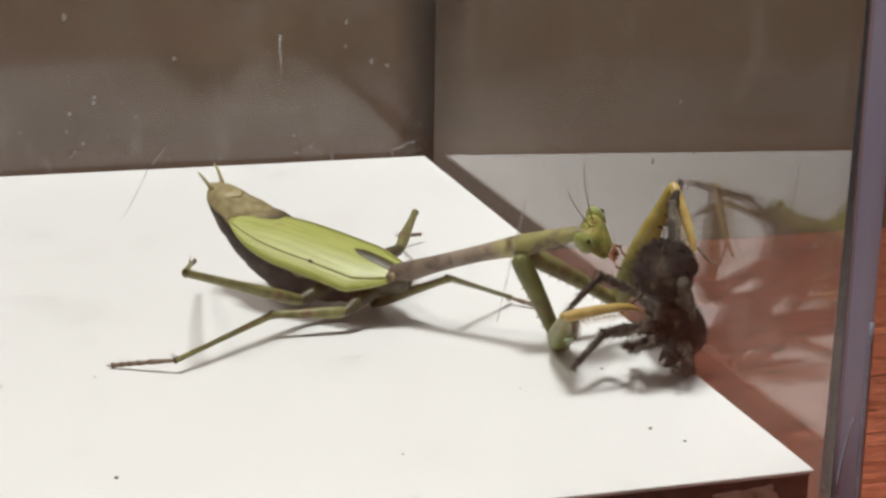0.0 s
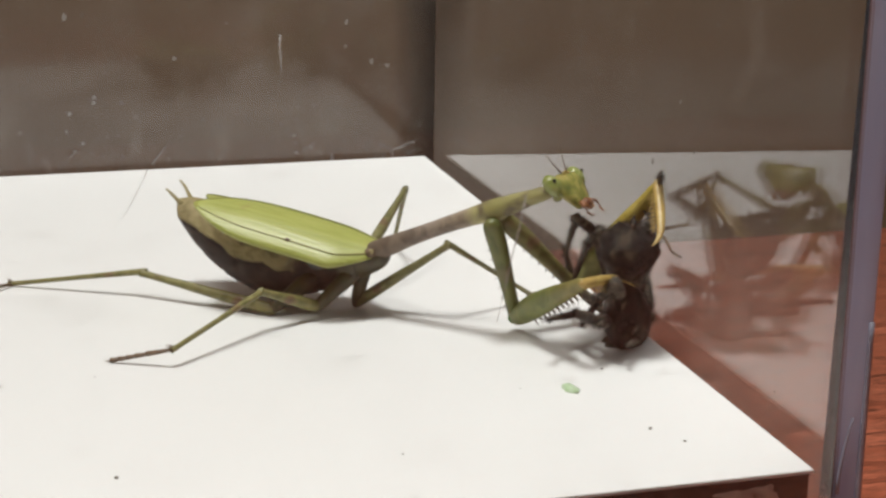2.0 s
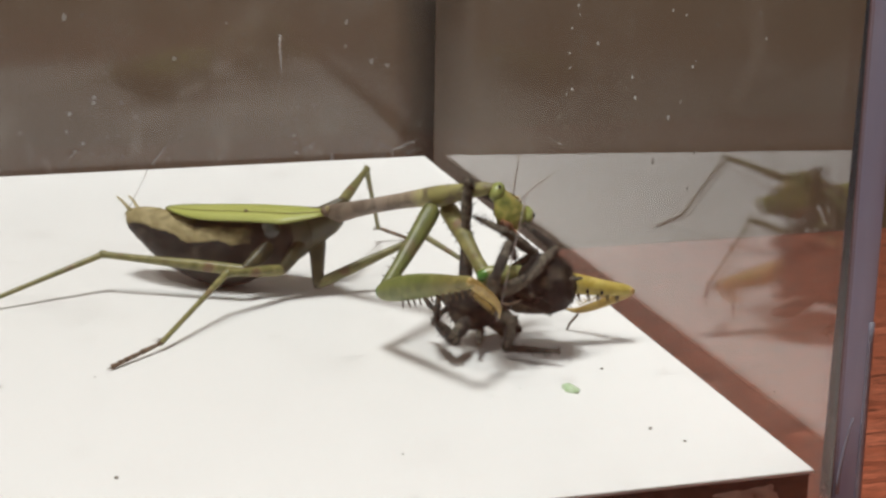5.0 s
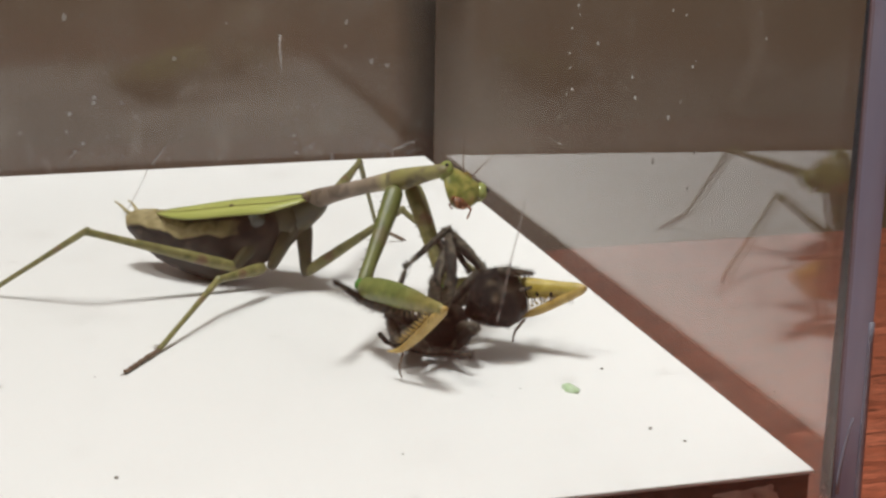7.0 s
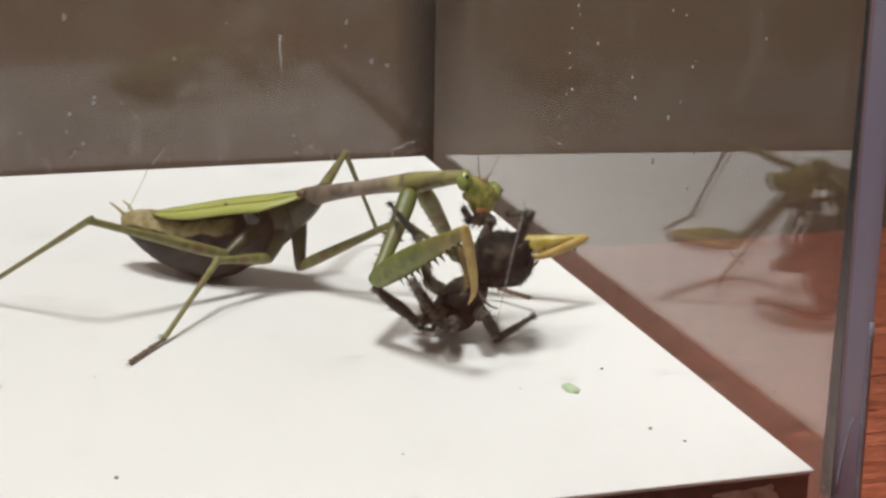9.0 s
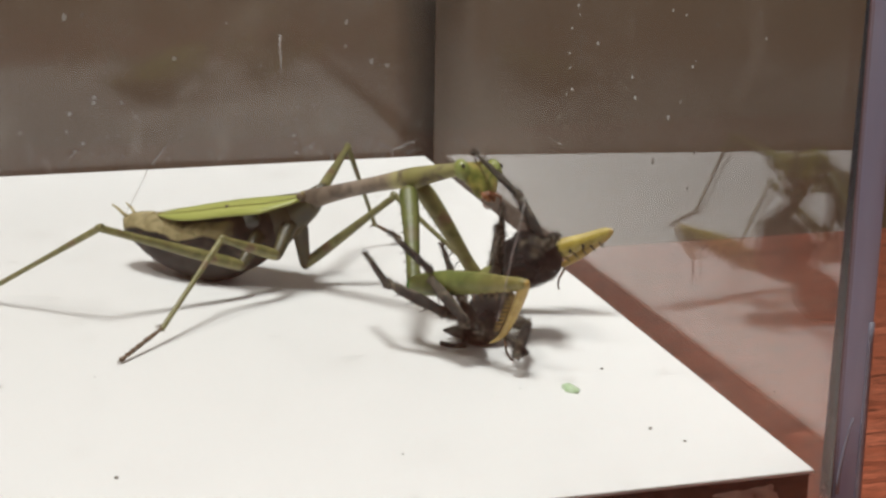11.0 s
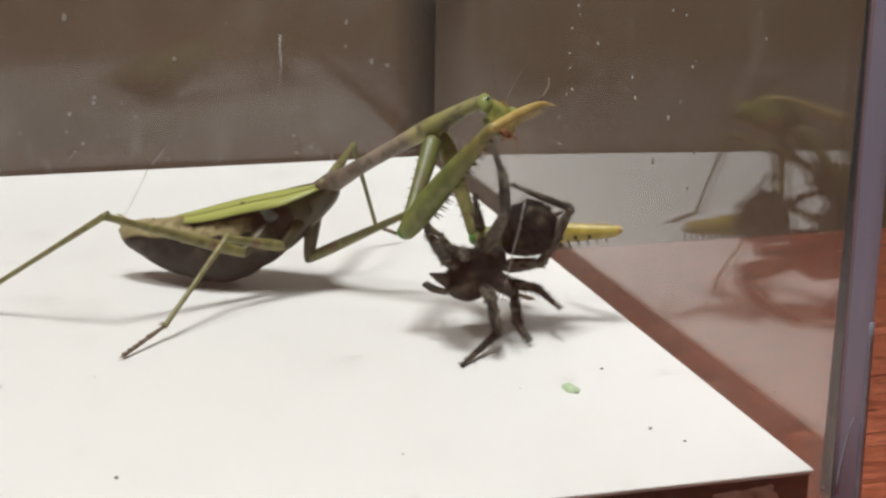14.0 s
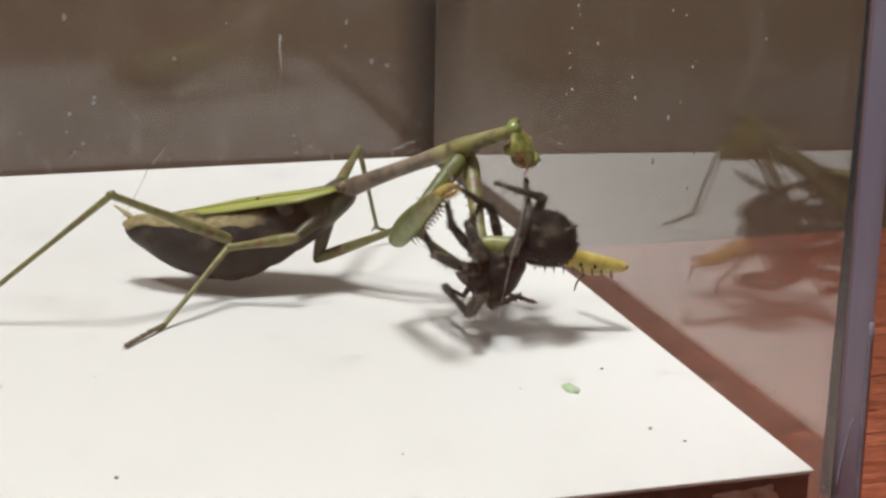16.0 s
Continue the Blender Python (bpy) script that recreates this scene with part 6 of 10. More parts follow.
    walk(MP["near_hind_tibia"], path((0,-39.2,-14.5,16.9,-165,13,85), (0.25,-41.4,8.8,16.2,-164,-1,148), (0.5,-20,22.4,6.7,-173,-14,-148), (0.75,-41.2,8.8,18.5,-163,10,177), (1,-37.1,-14.2,17.3,179,31,136), (1.5,-36.4,-13.5,20.8,179,31,137), (1.75,-46.2,4.6,16.4,-172,20,145), (2,-42.4,22.8,5.2,-167,9,152), (2.25,-47,7.8,13.8,-172,19,142), (2.5,-43,-8.4,18.8,178,28,131), (2.75,-47.4,8.6,18.4,-177,28,142), (3,-42.6,23.6,13.1,-172,27,154), (3.25,-41.2,24.1,14.4,-155,28,-171), (3.5,-39.8,24.7,15.7,-135,24,-140), (3.75,-38.8,22.3,9.4,-140,13,-137), (4,-37.1,19.1,3.1,-149,2,-135), (4.5,-39.2,17.7,4.2,-150,5,-141), (5,-44,11.9,7.7,-154,14,-160), (5.5,-46.1,1.7,12.3,-164,23,170), (6,-44.1,-5.9,14.8,-174,26,148), (6.5,-45.1,-0.5,14.7,-171,31,153), (7,-44.2,-1,14.9,-172,32,150), (7.5,-44.6,-4.1,16.8,-172,32,151), (8,-43.8,-0.4,17.2,-171,35,155), (8.5,-41.2,-10.8,19.1,-178,30,141), (9,-42,-12.5,19.8,-180,31,140), (9.5,-41.8,-12.4,19.6,-179,31,140), (10,-41.3,-12.1,19.1,-179,30,141), (10.5,-40.8,-11.7,18.5,-178,29,142), (11,-40.3,-11.4,17.9,-177,29,143), (11.5,-40.1,-11.3,17.7,-177,28,143), (12,-41.1,-12,18.3,-177,29,142), (12.5,-42.2,-14.1,20.1,-176,31,147), (13,-41.3,-13.7,20.7,-175,32,150), (13.5,-43.6,-10.2,19,-173,30,152), (14,-42.5,-13.1,20.8,-174,32,152), (14.5,-42.6,-13.4,20.7,-174,32,151), (15,-42.6,-14.6,22.3,-175,35,152), (15.5,-41.8,-12.8,23.1,-173,37,157), (16,-44.5,-13.4,24.8,-168,38,165)))
    walk(MP["near_hind_tarsus"], path((0,-36.5,14.6,10,-163,13,84), (0.25,-66.8,24.7,16.6,-152,-12,126), (0.5,-44.8,7.1,14,-171,-30,175), (0.75,-70.7,10.6,13.1,-167,-12,175), (1,-55.8,3.6,2,-164,6,176), (1.25,-55.5,3.9,3.7,-165,8,167), (1.5,-55.1,4.2,5.3,-166,9,158), (1.75,-69.2,20.8,6.1,-162,2,-167), (2,-68.3,36.3,0.6,-159,-5,-132), (2.25,-69.6,25.1,4.2,-161,8,-174), (2.5,-60.6,11.5,4.9,-171,17,142), (2.75,-68.3,24.9,4.4,-162,4,-171), (3,-64.5,34.4,0.6,-167,-11,-126), (3.25,-66.9,20.2,0.6,-164,0,-176), (3.5,-60.8,7.2,3.2,-170,12,134), (3.75,-60.3,2.5,2.5,-162,8,-175), (4,-58.2,-2.2,2,-145,0,-126), (4.5,-62.3,-1.2,1.6,-149,1,-132), (5,-71.4,1.8,0.7,-160,0,-153), (5.5,-73.3,6.4,0.6,-165,0,174), (6,-66.8,8.6,1.6,-165,4,150), (6.5,-63.5,9,2.1,-167,7,143), (7,-62.2,9.6,2.1,-167,7,145), (7.25,-62.6,7.9,2.9,-168,10,143), (7.5,-63,6.2,3.7,-170,15,141), (7.75,-62.7,7.2,3.3,-169,12,143), (8,-62.4,8.2,2.9,-168,12,144), (8.25,-62,6.8,3.5,-169,13,143), (8.5,-61.5,5.4,4,-171,17,141), (8.75,-61.5,4.8,4.2,-171,16,140), (9,-61.5,4.2,4.4,-172,18,140), (9.5,-61.5,4.2,4.3,-171,16,139), (10,-61.5,4.3,4.1,-171,15,139), (10.5,-61.4,4.4,3.8,-170,14,139), (11,-61.3,4.5,3.6,-170,13,139), (11.5,-61.2,4.5,3.5,-170,14,139), (11.75,-61.6,4.3,3.6,-170,13,139), (12,-61.9,4.1,3.8,-171,15,138), (12.25,-62.9,2.1,4.3,-172,17,137), (12.5,-63.8,0,4.9,-174,20,136), (13,-63.3,-0.8,4.9,-175,20,135), (13.5,-66.6,1.7,3.8,-171,15,136), (14,-65,-1.2,4.9,-175,20,134), (14.5,-65,-1.2,4.9,-175,20,134), (15,-64.4,-2.9,5.3,-176,21,133), (15.5,-63.8,-3.3,4.9,-175,20,134), (15.75,-65.7,-5.3,5.7,-176,21,133), (16,-67.5,-7.3,6.5,-177,22,131)))
    walk(MP["far_mid_coxa"], path((0,-2.3,10.6,1,49,-44,-81), (0.25,-1.7,11.2,1,62,-37,-92), (0.5,-1,11.8,1,78,-29,-101), (0.75,-0.5,9.4,1,93,-46,-106), (1,0.1,6.9,1,99,-64,-111), (1.25,-1.1,3.6,1,85,-89,-99), (1.5,-2.3,0.3,1,-82,-71,67), (1.75,-2.4,2.9,1,-34,-81,18), (2,-2.5,5.5,1,41,-74,-59), (2.25,-3,3.1,1,-12,-81,-5), (2.5,-3.5,0.7,1,-63,-75,48), (3,-3.8,-1.1,1.5,-76,-72,62), (3.5,-4.4,-1.2,2.1,-71,-72,56), (4,-2.8,-1.2,1.7,-95,-73,81), (4.5,-2.7,-1.2,1.9,-94,-73,80), (5,-2.6,-1.2,2.3,-93,-73,79), (5.5,-2.4,-1.1,2.7,-92,-74,78), (6,-2.3,-1,3.1,-91,-74,77), (6.5,-2.2,-1,3.2,-90,-74,76), (7,-1.7,-1.2,3.8,-98,-74,85), (7.5,-2.8,-1,2.6,-82,-73,68), (8,-2.3,-1.3,3.3,-88,-74,74), (8.5,-1.2,-1.2,4.4,-105,-74,92), (9,-1.7,-1,5,-98,-74,84), (9.5,-1.5,-0.6,4.9,-101,-77,87), (10,-1.1,0.4,4.7,-116,-82,102), (10.5,-0.5,1.7,4.5,177,-85,170), (11,-0.1,2.7,4.3,132,-81,-144), (11.5,0.1,3.2,4.3,125,-79,-137), (12,-0.7,1.8,4.7,160,-86,-172), (12.5,-1.7,2.7,6.9,60,-83,-75), (13,-1.7,2.7,6.9,59,-83,-74), (13.5,-2.7,3.4,4.4,53,-79,-69), (13.75,-2.9,1.8,5.5,0,-83,-16), (14,-3.2,0.2,6.5,-51,-79,36), (14.5,-2.6,0.3,6.4,-62,-82,48), (15,-2.5,0.8,7.5,-41,-83,26), (15.5,-1.9,1,8,-45,-86,31), (16,-4.6,1.6,6.2,0,-76,-18)))
    walk(MP["far_mid_femur"], path((0,-2.3,10.6,1,5,-24,-62), (0.5,-1,11.8,1,2,-23,-58), (0.75,-0.5,9.4,1,3,-28,-50), (1,0.1,6.9,1,1,-32,-41), (1.5,-2.3,0.3,1,-2,-39,-30), (2,-2.5,5.5,1,-1,-35,-36), (2.5,-3.5,0.7,1,-6,-36,-25), (3,-3.8,-1.1,1.5,-6,-37,-25), (3.25,-4.1,-1.1,1.8,-20,-29,-1), (3.5,-4.4,-1.2,2.1,-27,-17,20), (4,-2.8,-1.2,1.7,-24,-14,16), (4.5,-2.7,-1.2,1.9,-23,-16,12), (5,-2.6,-1.2,2.3,-20,-22,0), (5.5,-2.4,-1.1,2.7,-13,-27,-15), (6,-2.3,-1,3.1,-7,-30,-29), (6.5,-2.2,-1,3.2,-4,-31,-34), (7,-1.7,-1.2,3.8,-12,-34,-15), (7.25,-2.3,-1.1,3.2,-17,-25,-7), (7.5,-2.8,-1,2.6,-18,-15,0), (8,-2.3,-1.3,3.3,-18,-13,1), (8.25,-1.7,-1.3,3.8,-13,-18,-20), (8.5,-1.2,-1.2,4.4,-6,-20,-41), (9,-1.7,-1,5,-10,-27,-24), (9.5,-1.5,-0.6,4.9,-10,-28,-23), (10,-1.1,0.4,4.7,-10,-31,-21), (10.5,-0.5,1.7,4.5,-10,-35,-18), (11,-0.1,2.7,4.3,-11,-38,-16), (11.5,0.1,3.2,4.3,-11,-40,-15), (12,-0.7,1.8,4.7,-8,-37,-22), (12.5,-1.7,2.7,6.9,-10,-24,-25), (13,-1.7,2.7,6.9,-11,-23,-21), (13.5,-2.7,3.4,4.4,-8,-30,-25), (14,-3.2,0.2,6.5,-11,-26,-21), (14.5,-2.6,0.3,6.4,-9,-27,-25), (15,-2.5,0.8,7.5,-10,-25,-23), (15.25,-2.2,0.9,7.7,-7,-23,-34), (15.5,-1.9,1,8,-5,-21,-45), (16,-4.6,1.6,6.2,-3,-24,-44)))
    walk(MP["far_mid_tibia"], path((0,7.8,-8.2,10.7,8,23,42), (0.5,10.3,-6.6,10.2,7,23,41), (0.75,12.8,-6.6,12,9,27,36), (1,15.1,-6.2,13.5,9,30,30), (1.5,13.5,-8.9,15.8,14,35,30), (2,13.1,-5.6,14.6,6,34,20), (2.5,13.9,-7.4,14.7,9,38,20), (3,13.1,-9.1,15.7,9,41,17), (3.25,16.4,-1.4,13.2,-18,34,-23), (3.5,16.7,6.3,9.1,-33,21,-54), (4,19.1,5.1,7.6,-31,17,-55), (4.5,19.3,3.4,8.6,-30,19,-51), (5,19.2,-1,10.9,-27,24,-42), (5.5,17.8,-6.6,13.4,-21,30,-30), (6,15.6,-10.8,14.8,-16,33,-20), (6.5,14.6,-12.3,15.2,-13,34,-15), (6.75,16,-9.4,16.1,-18,35,-24), (7,17.2,-6.3,16.8,-24,36,-34), (7.25,18.9,-3.8,13,-25,28,-38), (7.5,19.9,-1.1,8.9,-25,21,-41), (8,20.6,-1,8.6,-26,20,-44), (8.25,19.4,-8.8,11,-19,25,-26), (8.5,15.6,-15.6,12.5,-11,28,-7), (8.75,16.8,-12.7,14.1,-14,31,-16), (9,17.6,-9.5,15.5,-19,33,-26), (9.5,17.6,-8.7,15.9,-20,34,-28), (10,17.7,-6.7,16.9,-23,35,-32), (10.5,17.7,-4.3,18,-26,36,-37), (11,17.6,-2.3,18.9,-29,36,-42), (11.5,17.6,-1.5,19.3,-30,36,-44), (12,16.8,-5.1,18.8,-27,36,-39), (12.25,17.4,-5.8,17.7,-25,37,-35), (12.5,17.9,-6.4,16.3,-23,38,-32), (13,18.5,-5.3,15.9,-25,37,-35), (13.5,15.7,-5.3,16.2,-23,39,-32), (14,16.6,-7.4,16.7,-21,39,-29), (14.5,16.5,-8.5,17,-20,39,-27), (15,17.2,-7.5,17.3,-22,39,-30), (15.25,15.6,-11.3,17,-16,37,-21), (15.5,13.5,-14.7,16.3,-12,35,-13), (16,10.7,-13.4,15.6,-10,36,-10)))
    walk(MP["far_mid_tarsus"], path((0,23.9,6.2,1.4,-21,6,-46), (0.5,26.5,7.7,0.9,-20,2,-50), (0.75,29.9,5.6,1.3,-16,5,-20), (1,32.7,3.8,1.6,-13,8,14), (1.25,31.5,2.3,2,-12,10,18), (1.5,30.1,0.8,2.3,-9,14,22), (1.75,30.9,1,1.9,-12,10,20), (2,31.5,1.1,1.6,-13,8,18), (2.25,31.5,0,0.9,-16,2,-27), (2.5,30.8,-1.1,0.6,-21,-2,-65), (2.75,30.7,-2.4,0.6,-21,-2,-65), (3,29.7,-4,0.6,-21,-2,-65), (3.25,33.8,-8.8,0.6,-21,-1,-62), (3.5,29.3,-11.3,0.6,-21,0,-59), (3.75,30.7,-12.4,0.6,-21,0,-60), (4,31.9,-13.1,0.6,-21,0,-61), (4.5,33.1,-13.9,0.7,-21,0,-61), (5,35.1,-15.4,1.3,-21,0,-61), (5.5,35.4,-16.9,1.8,-21,0,-61), (6,34.2,-17.4,2,-21,0,-61), (6.5,33.4,-17.4,2.1,-21,0,-61), (6.75,33.6,-17.3,2.6,-21,0,-61), (7,33.1,-16.9,3.1,-21,0,-60), (7.25,35.3,-16.4,1.9,-21,-1,-63), (7.5,36.1,-15.4,0.6,-21,-2,-65), (7.75,36.4,-16,0.6,-21,-2,-65), (8,36.2,-16.1,0.6,-21,-2,-64), (8.25,38.4,-18.1,0.9,-21,-1,-63), (8.5,36.1,-18.3,1.4,-21,0,-61), (8.75,36.1,-18.3,2,-21,0,-61), (9,35.2,-18,2.6,-21,0,-60), (9.5,34.9,-17.7,2.8,-21,0,-61), (10,34.1,-16.9,3.5,-21,-1,-63), (10.5,32.9,-15.9,4.3,-21,-2,-65), (11,31.8,-14.9,5,-21,-3,-67), (11.5,31.3,-14.5,5.3,-21,-3,-68), (12,31.6,-17.1,5.1,-21,0,-60), (12.25,32.8,-16.7,3.5,-21,-1,-61), (12.5,33.6,-16.2,1.9,-21,-1,-62), (13,34,-15.9,1.8,-21,-1,-62), (13.5,31.3,-15,1.4,-21,-1,-63), (14,32.6,-16.3,2,-21,-1,-62), (14.5,32.7,-16.6,2.1,-21,-1,-62), (15,32.8,-16.7,2.3,-21,-1,-61), (15.25,33,-18.1,2.7,-21,0,-59), (15.5,32.3,-19,3,-21,1,-57), (16,29.4,-16.7,1.8,-21,0,-61)))
    walk(MP["far_hind_coxa"], path((0,4,16.2,9.8,-151,3,-139), (0.25,2.8,15.8,9.5,-150,3,-137), (0.5,1.5,15.3,9.2,-147,3,-133), (0.75,2.8,15.3,9.7,-150,4,-139), (1,4.1,15.2,10.3,-151,5,-142), (1.5,2.8,16.8,9.8,-155,-4,-131), (2,3.1,16.1,10.2,-150,2,-135), (2.5,4,12.6,13.2,-150,12,-149), (3,2.8,12.4,14.4,-149,9,-145), (3.5,3,10.4,15.5,-151,12,-151), (4,3.3,9.4,15.7,-151,18,-157), (4.5,3.6,9,16,-152,19,-159), (5,4.1,7.8,16.7,-154,22,-166), (5.5,4.7,6.5,17.5,-157,25,-174), (6,5.2,5.4,18.2,-160,27,180), (6.5,5.5,4.9,18.4,-161,27,177), (7,6,4.7,19.1,-162,25,177), (7.5,5.4,4.8,17.9,-161,27,177), (8,5.6,6.4,17.5,-159,19,-175), (8.5,5.4,5,19.6,-161,28,178), (8.75,5.1,7,19.2,-156,26,-172), (9,4.9,9,18.8,-151,23,-162), (9.5,4.9,8.9,18.8,-151,24,-162), (10,4.8,8.8,18.8,-152,25,-163), (10.5,4.8,8.6,18.9,-152,26,-164), (11,4.8,8.5,18.9,-152,27,-164), (11.5,4.8,8.4,18.9,-152,27,-165), (12,4.8,8.3,19,-152,24,-164), (12.25,4.5,6.3,21.7,-155,33,-172), (12.5,4.2,4.3,24.5,-159,40,-179), (13,4.8,4.3,24.5,-159,38,180), (13.25,3.6,7.6,21.2,-149,31,-162), (13.5,2.4,10.9,17.9,-142,20,-145), (14,3.1,8.4,21.4,-145,30,-155), (14.5,3.1,8.3,21.4,-146,29,-156), (14.75,3.3,6.1,23,-152,35,-168), (15,3.6,3.8,24.7,-159,40,-180), (15.5,4.1,3.8,24.6,-160,37,180), (15.75,2.8,6.1,22.5,-150,32,-163), (16,1.5,8.5,20.3,-141,23,-146)))
    walk(MP["far_hind_femur"], path((0,4,16.2,9.8,-71,-8,68), (0.5,1.5,15.3,9.2,-61,-11,61), (1,4.1,15.2,10.3,-67,-18,62), (1.5,2.8,16.8,9.8,-63,-20,59), (2,3.1,16.1,10.2,-61,-19,58), (2.25,3.6,14.3,11.7,-56,-14,56), (2.5,4,12.6,13.2,-49,-9,55), (3,2.8,12.4,14.4,-50,-6,58), (3.5,3,10.4,15.5,-53,-7,59), (4,3.3,9.4,15.7,-64,-11,63), (4.5,3.6,9,16,-64,-10,64), (5,4.1,7.8,16.7,-63,-8,64), (5.5,4.7,6.5,17.5,-63,-6,65), (6,5.2,5.4,18.2,-62,-4,66), (6.5,5.5,4.9,18.4,-62,-4,66), (7,6,4.7,19.1,-64,-5,66), (7.5,5.4,4.8,17.9,-63,-6,65), (8,5.6,6.4,17.5,-66,-8,66), (8.5,5.4,5,19.6,-74,-9,69), (9,4.9,9,18.8,-69,-10,66), (9.5,4.9,8.9,18.8,-69,-11,66), (10,4.8,8.8,18.8,-68,-12,65), (10.5,4.8,8.6,18.9,-68,-13,65), (11,4.8,8.5,18.9,-68,-14,64), (11.5,4.8,8.4,18.9,-68,-15,64), (12,4.8,8.3,19,-67,-14,64), (12.5,4.2,4.3,24.5,-68,-3,68), (13,4.8,4.3,24.5,-68,-3,68), (13.5,2.4,10.9,17.9,-66,-13,63), (14,3.1,8.4,21.4,-67,-8,66), (14.5,3.1,8.3,21.4,-67,-8,66), (15,3.6,3.8,24.7,-69,-2,69), (15.5,4.1,3.8,24.6,-69,-2,69), (16,1.5,8.5,20.3,-70,-9,68)))
    walk(MP["far_hind_tibia"], path((0,11.5,34.6,12.6,134,29,89), (0.5,10.9,32.5,13.1,121,28,84), (0.75,12,32.3,14.8,112,37,85), (1,13.1,32,16.5,108,45,86), (1.5,12.5,32.8,16.7,111,45,87), (2,13.2,32,16.9,111,46,88), (2.5,15.4,28.7,16.3,109,40,85), (3,13.4,29.2,16.6,101,39,81), (3.5,13.2,27.5,18,95,49,79), (4,12.1,27,19.4,79,53,69), (4.5,12.3,26.6,19.4,78,53,68), (5,12.7,25.7,19.5,77,54,67), (5.5,13.1,24.5,19.6,75,54,66), (6,13.5,23.6,19.6,73,54,65), (6.5,13.6,23.1,19.7,72,54,64), (7,14.1,22.9,21,67,59,59), (7.5,13.8,22.9,20,70,55,62), (8,13.8,24.4,20.3,62,58,56), (8.5,12.4,23.5,22.7,38,65,32), (9,12.8,27,22.3,27,67,21), (9.5,12.9,26.9,22.5,27,68,21), (10,13,26.6,22.9,28,68,21), (10.5,13.1,26.2,23.4,29,69,22), (11,13.2,25.9,23.9,30,70,22), (11.5,13.2,25.8,24,30,70,22), (12,13.2,25.7,23.6,33,71,25), (12.5,11.6,22.9,25.5,39,73,30), (13,12.1,22.9,25.5,39,73,30), (13.5,11.1,28.3,22.5,51,72,41), (14,11.1,26.6,24,34,73,25), (14.5,11.1,26.4,24,35,73,26), (15,10.7,22.5,25.4,40,72,31), (15.5,11.2,22.4,25.4,40,72,31), (16,9,26.8,23.2,53,72,43)))
    walk(MP["far_hind_tarsus"], path((0,11.7,52.1,2.9,-15,7,35), (0.25,12.3,51.1,3.3,-2,17,43), (0.5,12.8,50.1,3.7,22,27,51), (0.75,13.5,48.3,2.9,7,19,53), (1,14.1,46,2.3,-5,14,55), (1.25,13.7,46.5,2.5,-2,16,54), (1.5,13.3,47,2.6,4,18,53), (1.75,13.6,46.5,2.6,0,17,50), (2,13.8,46,2.5,0,17,48), (2.25,15.4,45.1,3,3,20,42), (2.5,16.8,43.9,3.4,11,30,34), (2.75,16.4,44.3,3.7,-17,31,-22), (3,15.9,44.6,4,-46,31,-66), (3.25,15.8,42.6,3.5,-18,27,-23), (3.5,15.7,40.5,3,-1,23,22), (3.75,16.1,39.3,3.1,-5,22,13), (4,16.4,38.1,3.3,-7,25,5), (4.5,16.7,37.7,3.3,-8,23,4), (5,17.2,36.6,3.4,-9,23,0), (5.5,17.9,35.2,3.4,-10,24,-4), (6,18.5,34.1,3.4,-12,24,-8), (6.5,18.7,33.6,3.4,-12,25,-9), (6.75,19,32.7,3.6,-9,26,-3), (7,19.4,31.8,3.8,-6,29,3), (7.25,19.3,32.4,3.7,-8,26,-1), (7.5,19.1,32.9,3.5,-10,26,-4), (7.75,19.4,33.1,3.5,-11,24,-6), (8,19.7,33.3,3.4,-12,25,-9), (8.25,19.7,30.7,3.8,-5,27,5), (8.5,19.5,27.9,4.5,1,28,19), (9,20,29.7,3.8,-1,28,14), (9.5,20,29.6,4,-1,28,14), (10,19.9,29.3,4.3,-1,29,14), (10.5,19.7,28.9,4.8,0,30,13), (11,19.6,28.6,5.1,0,31,13), (11.5,19.6,28.4,5.3,1,32,13), (12,19.2,28.5,4.7,0,25,21), (12.5,16.7,25.9,6.4,3,25,27), (13,17.3,25.8,6.4,3,25,27), (13.5,15.7,32.3,3.5,-4,24,14), (14,16.4,29.1,4.9,0,25,22), (14.5,16.4,29,4.9,0,25,22), (15,16.1,25.8,6.4,3,25,28), (15.5,16.6,25.7,6.4,3,25,27), (16,13.5,31,4.2,-1,25,19)))
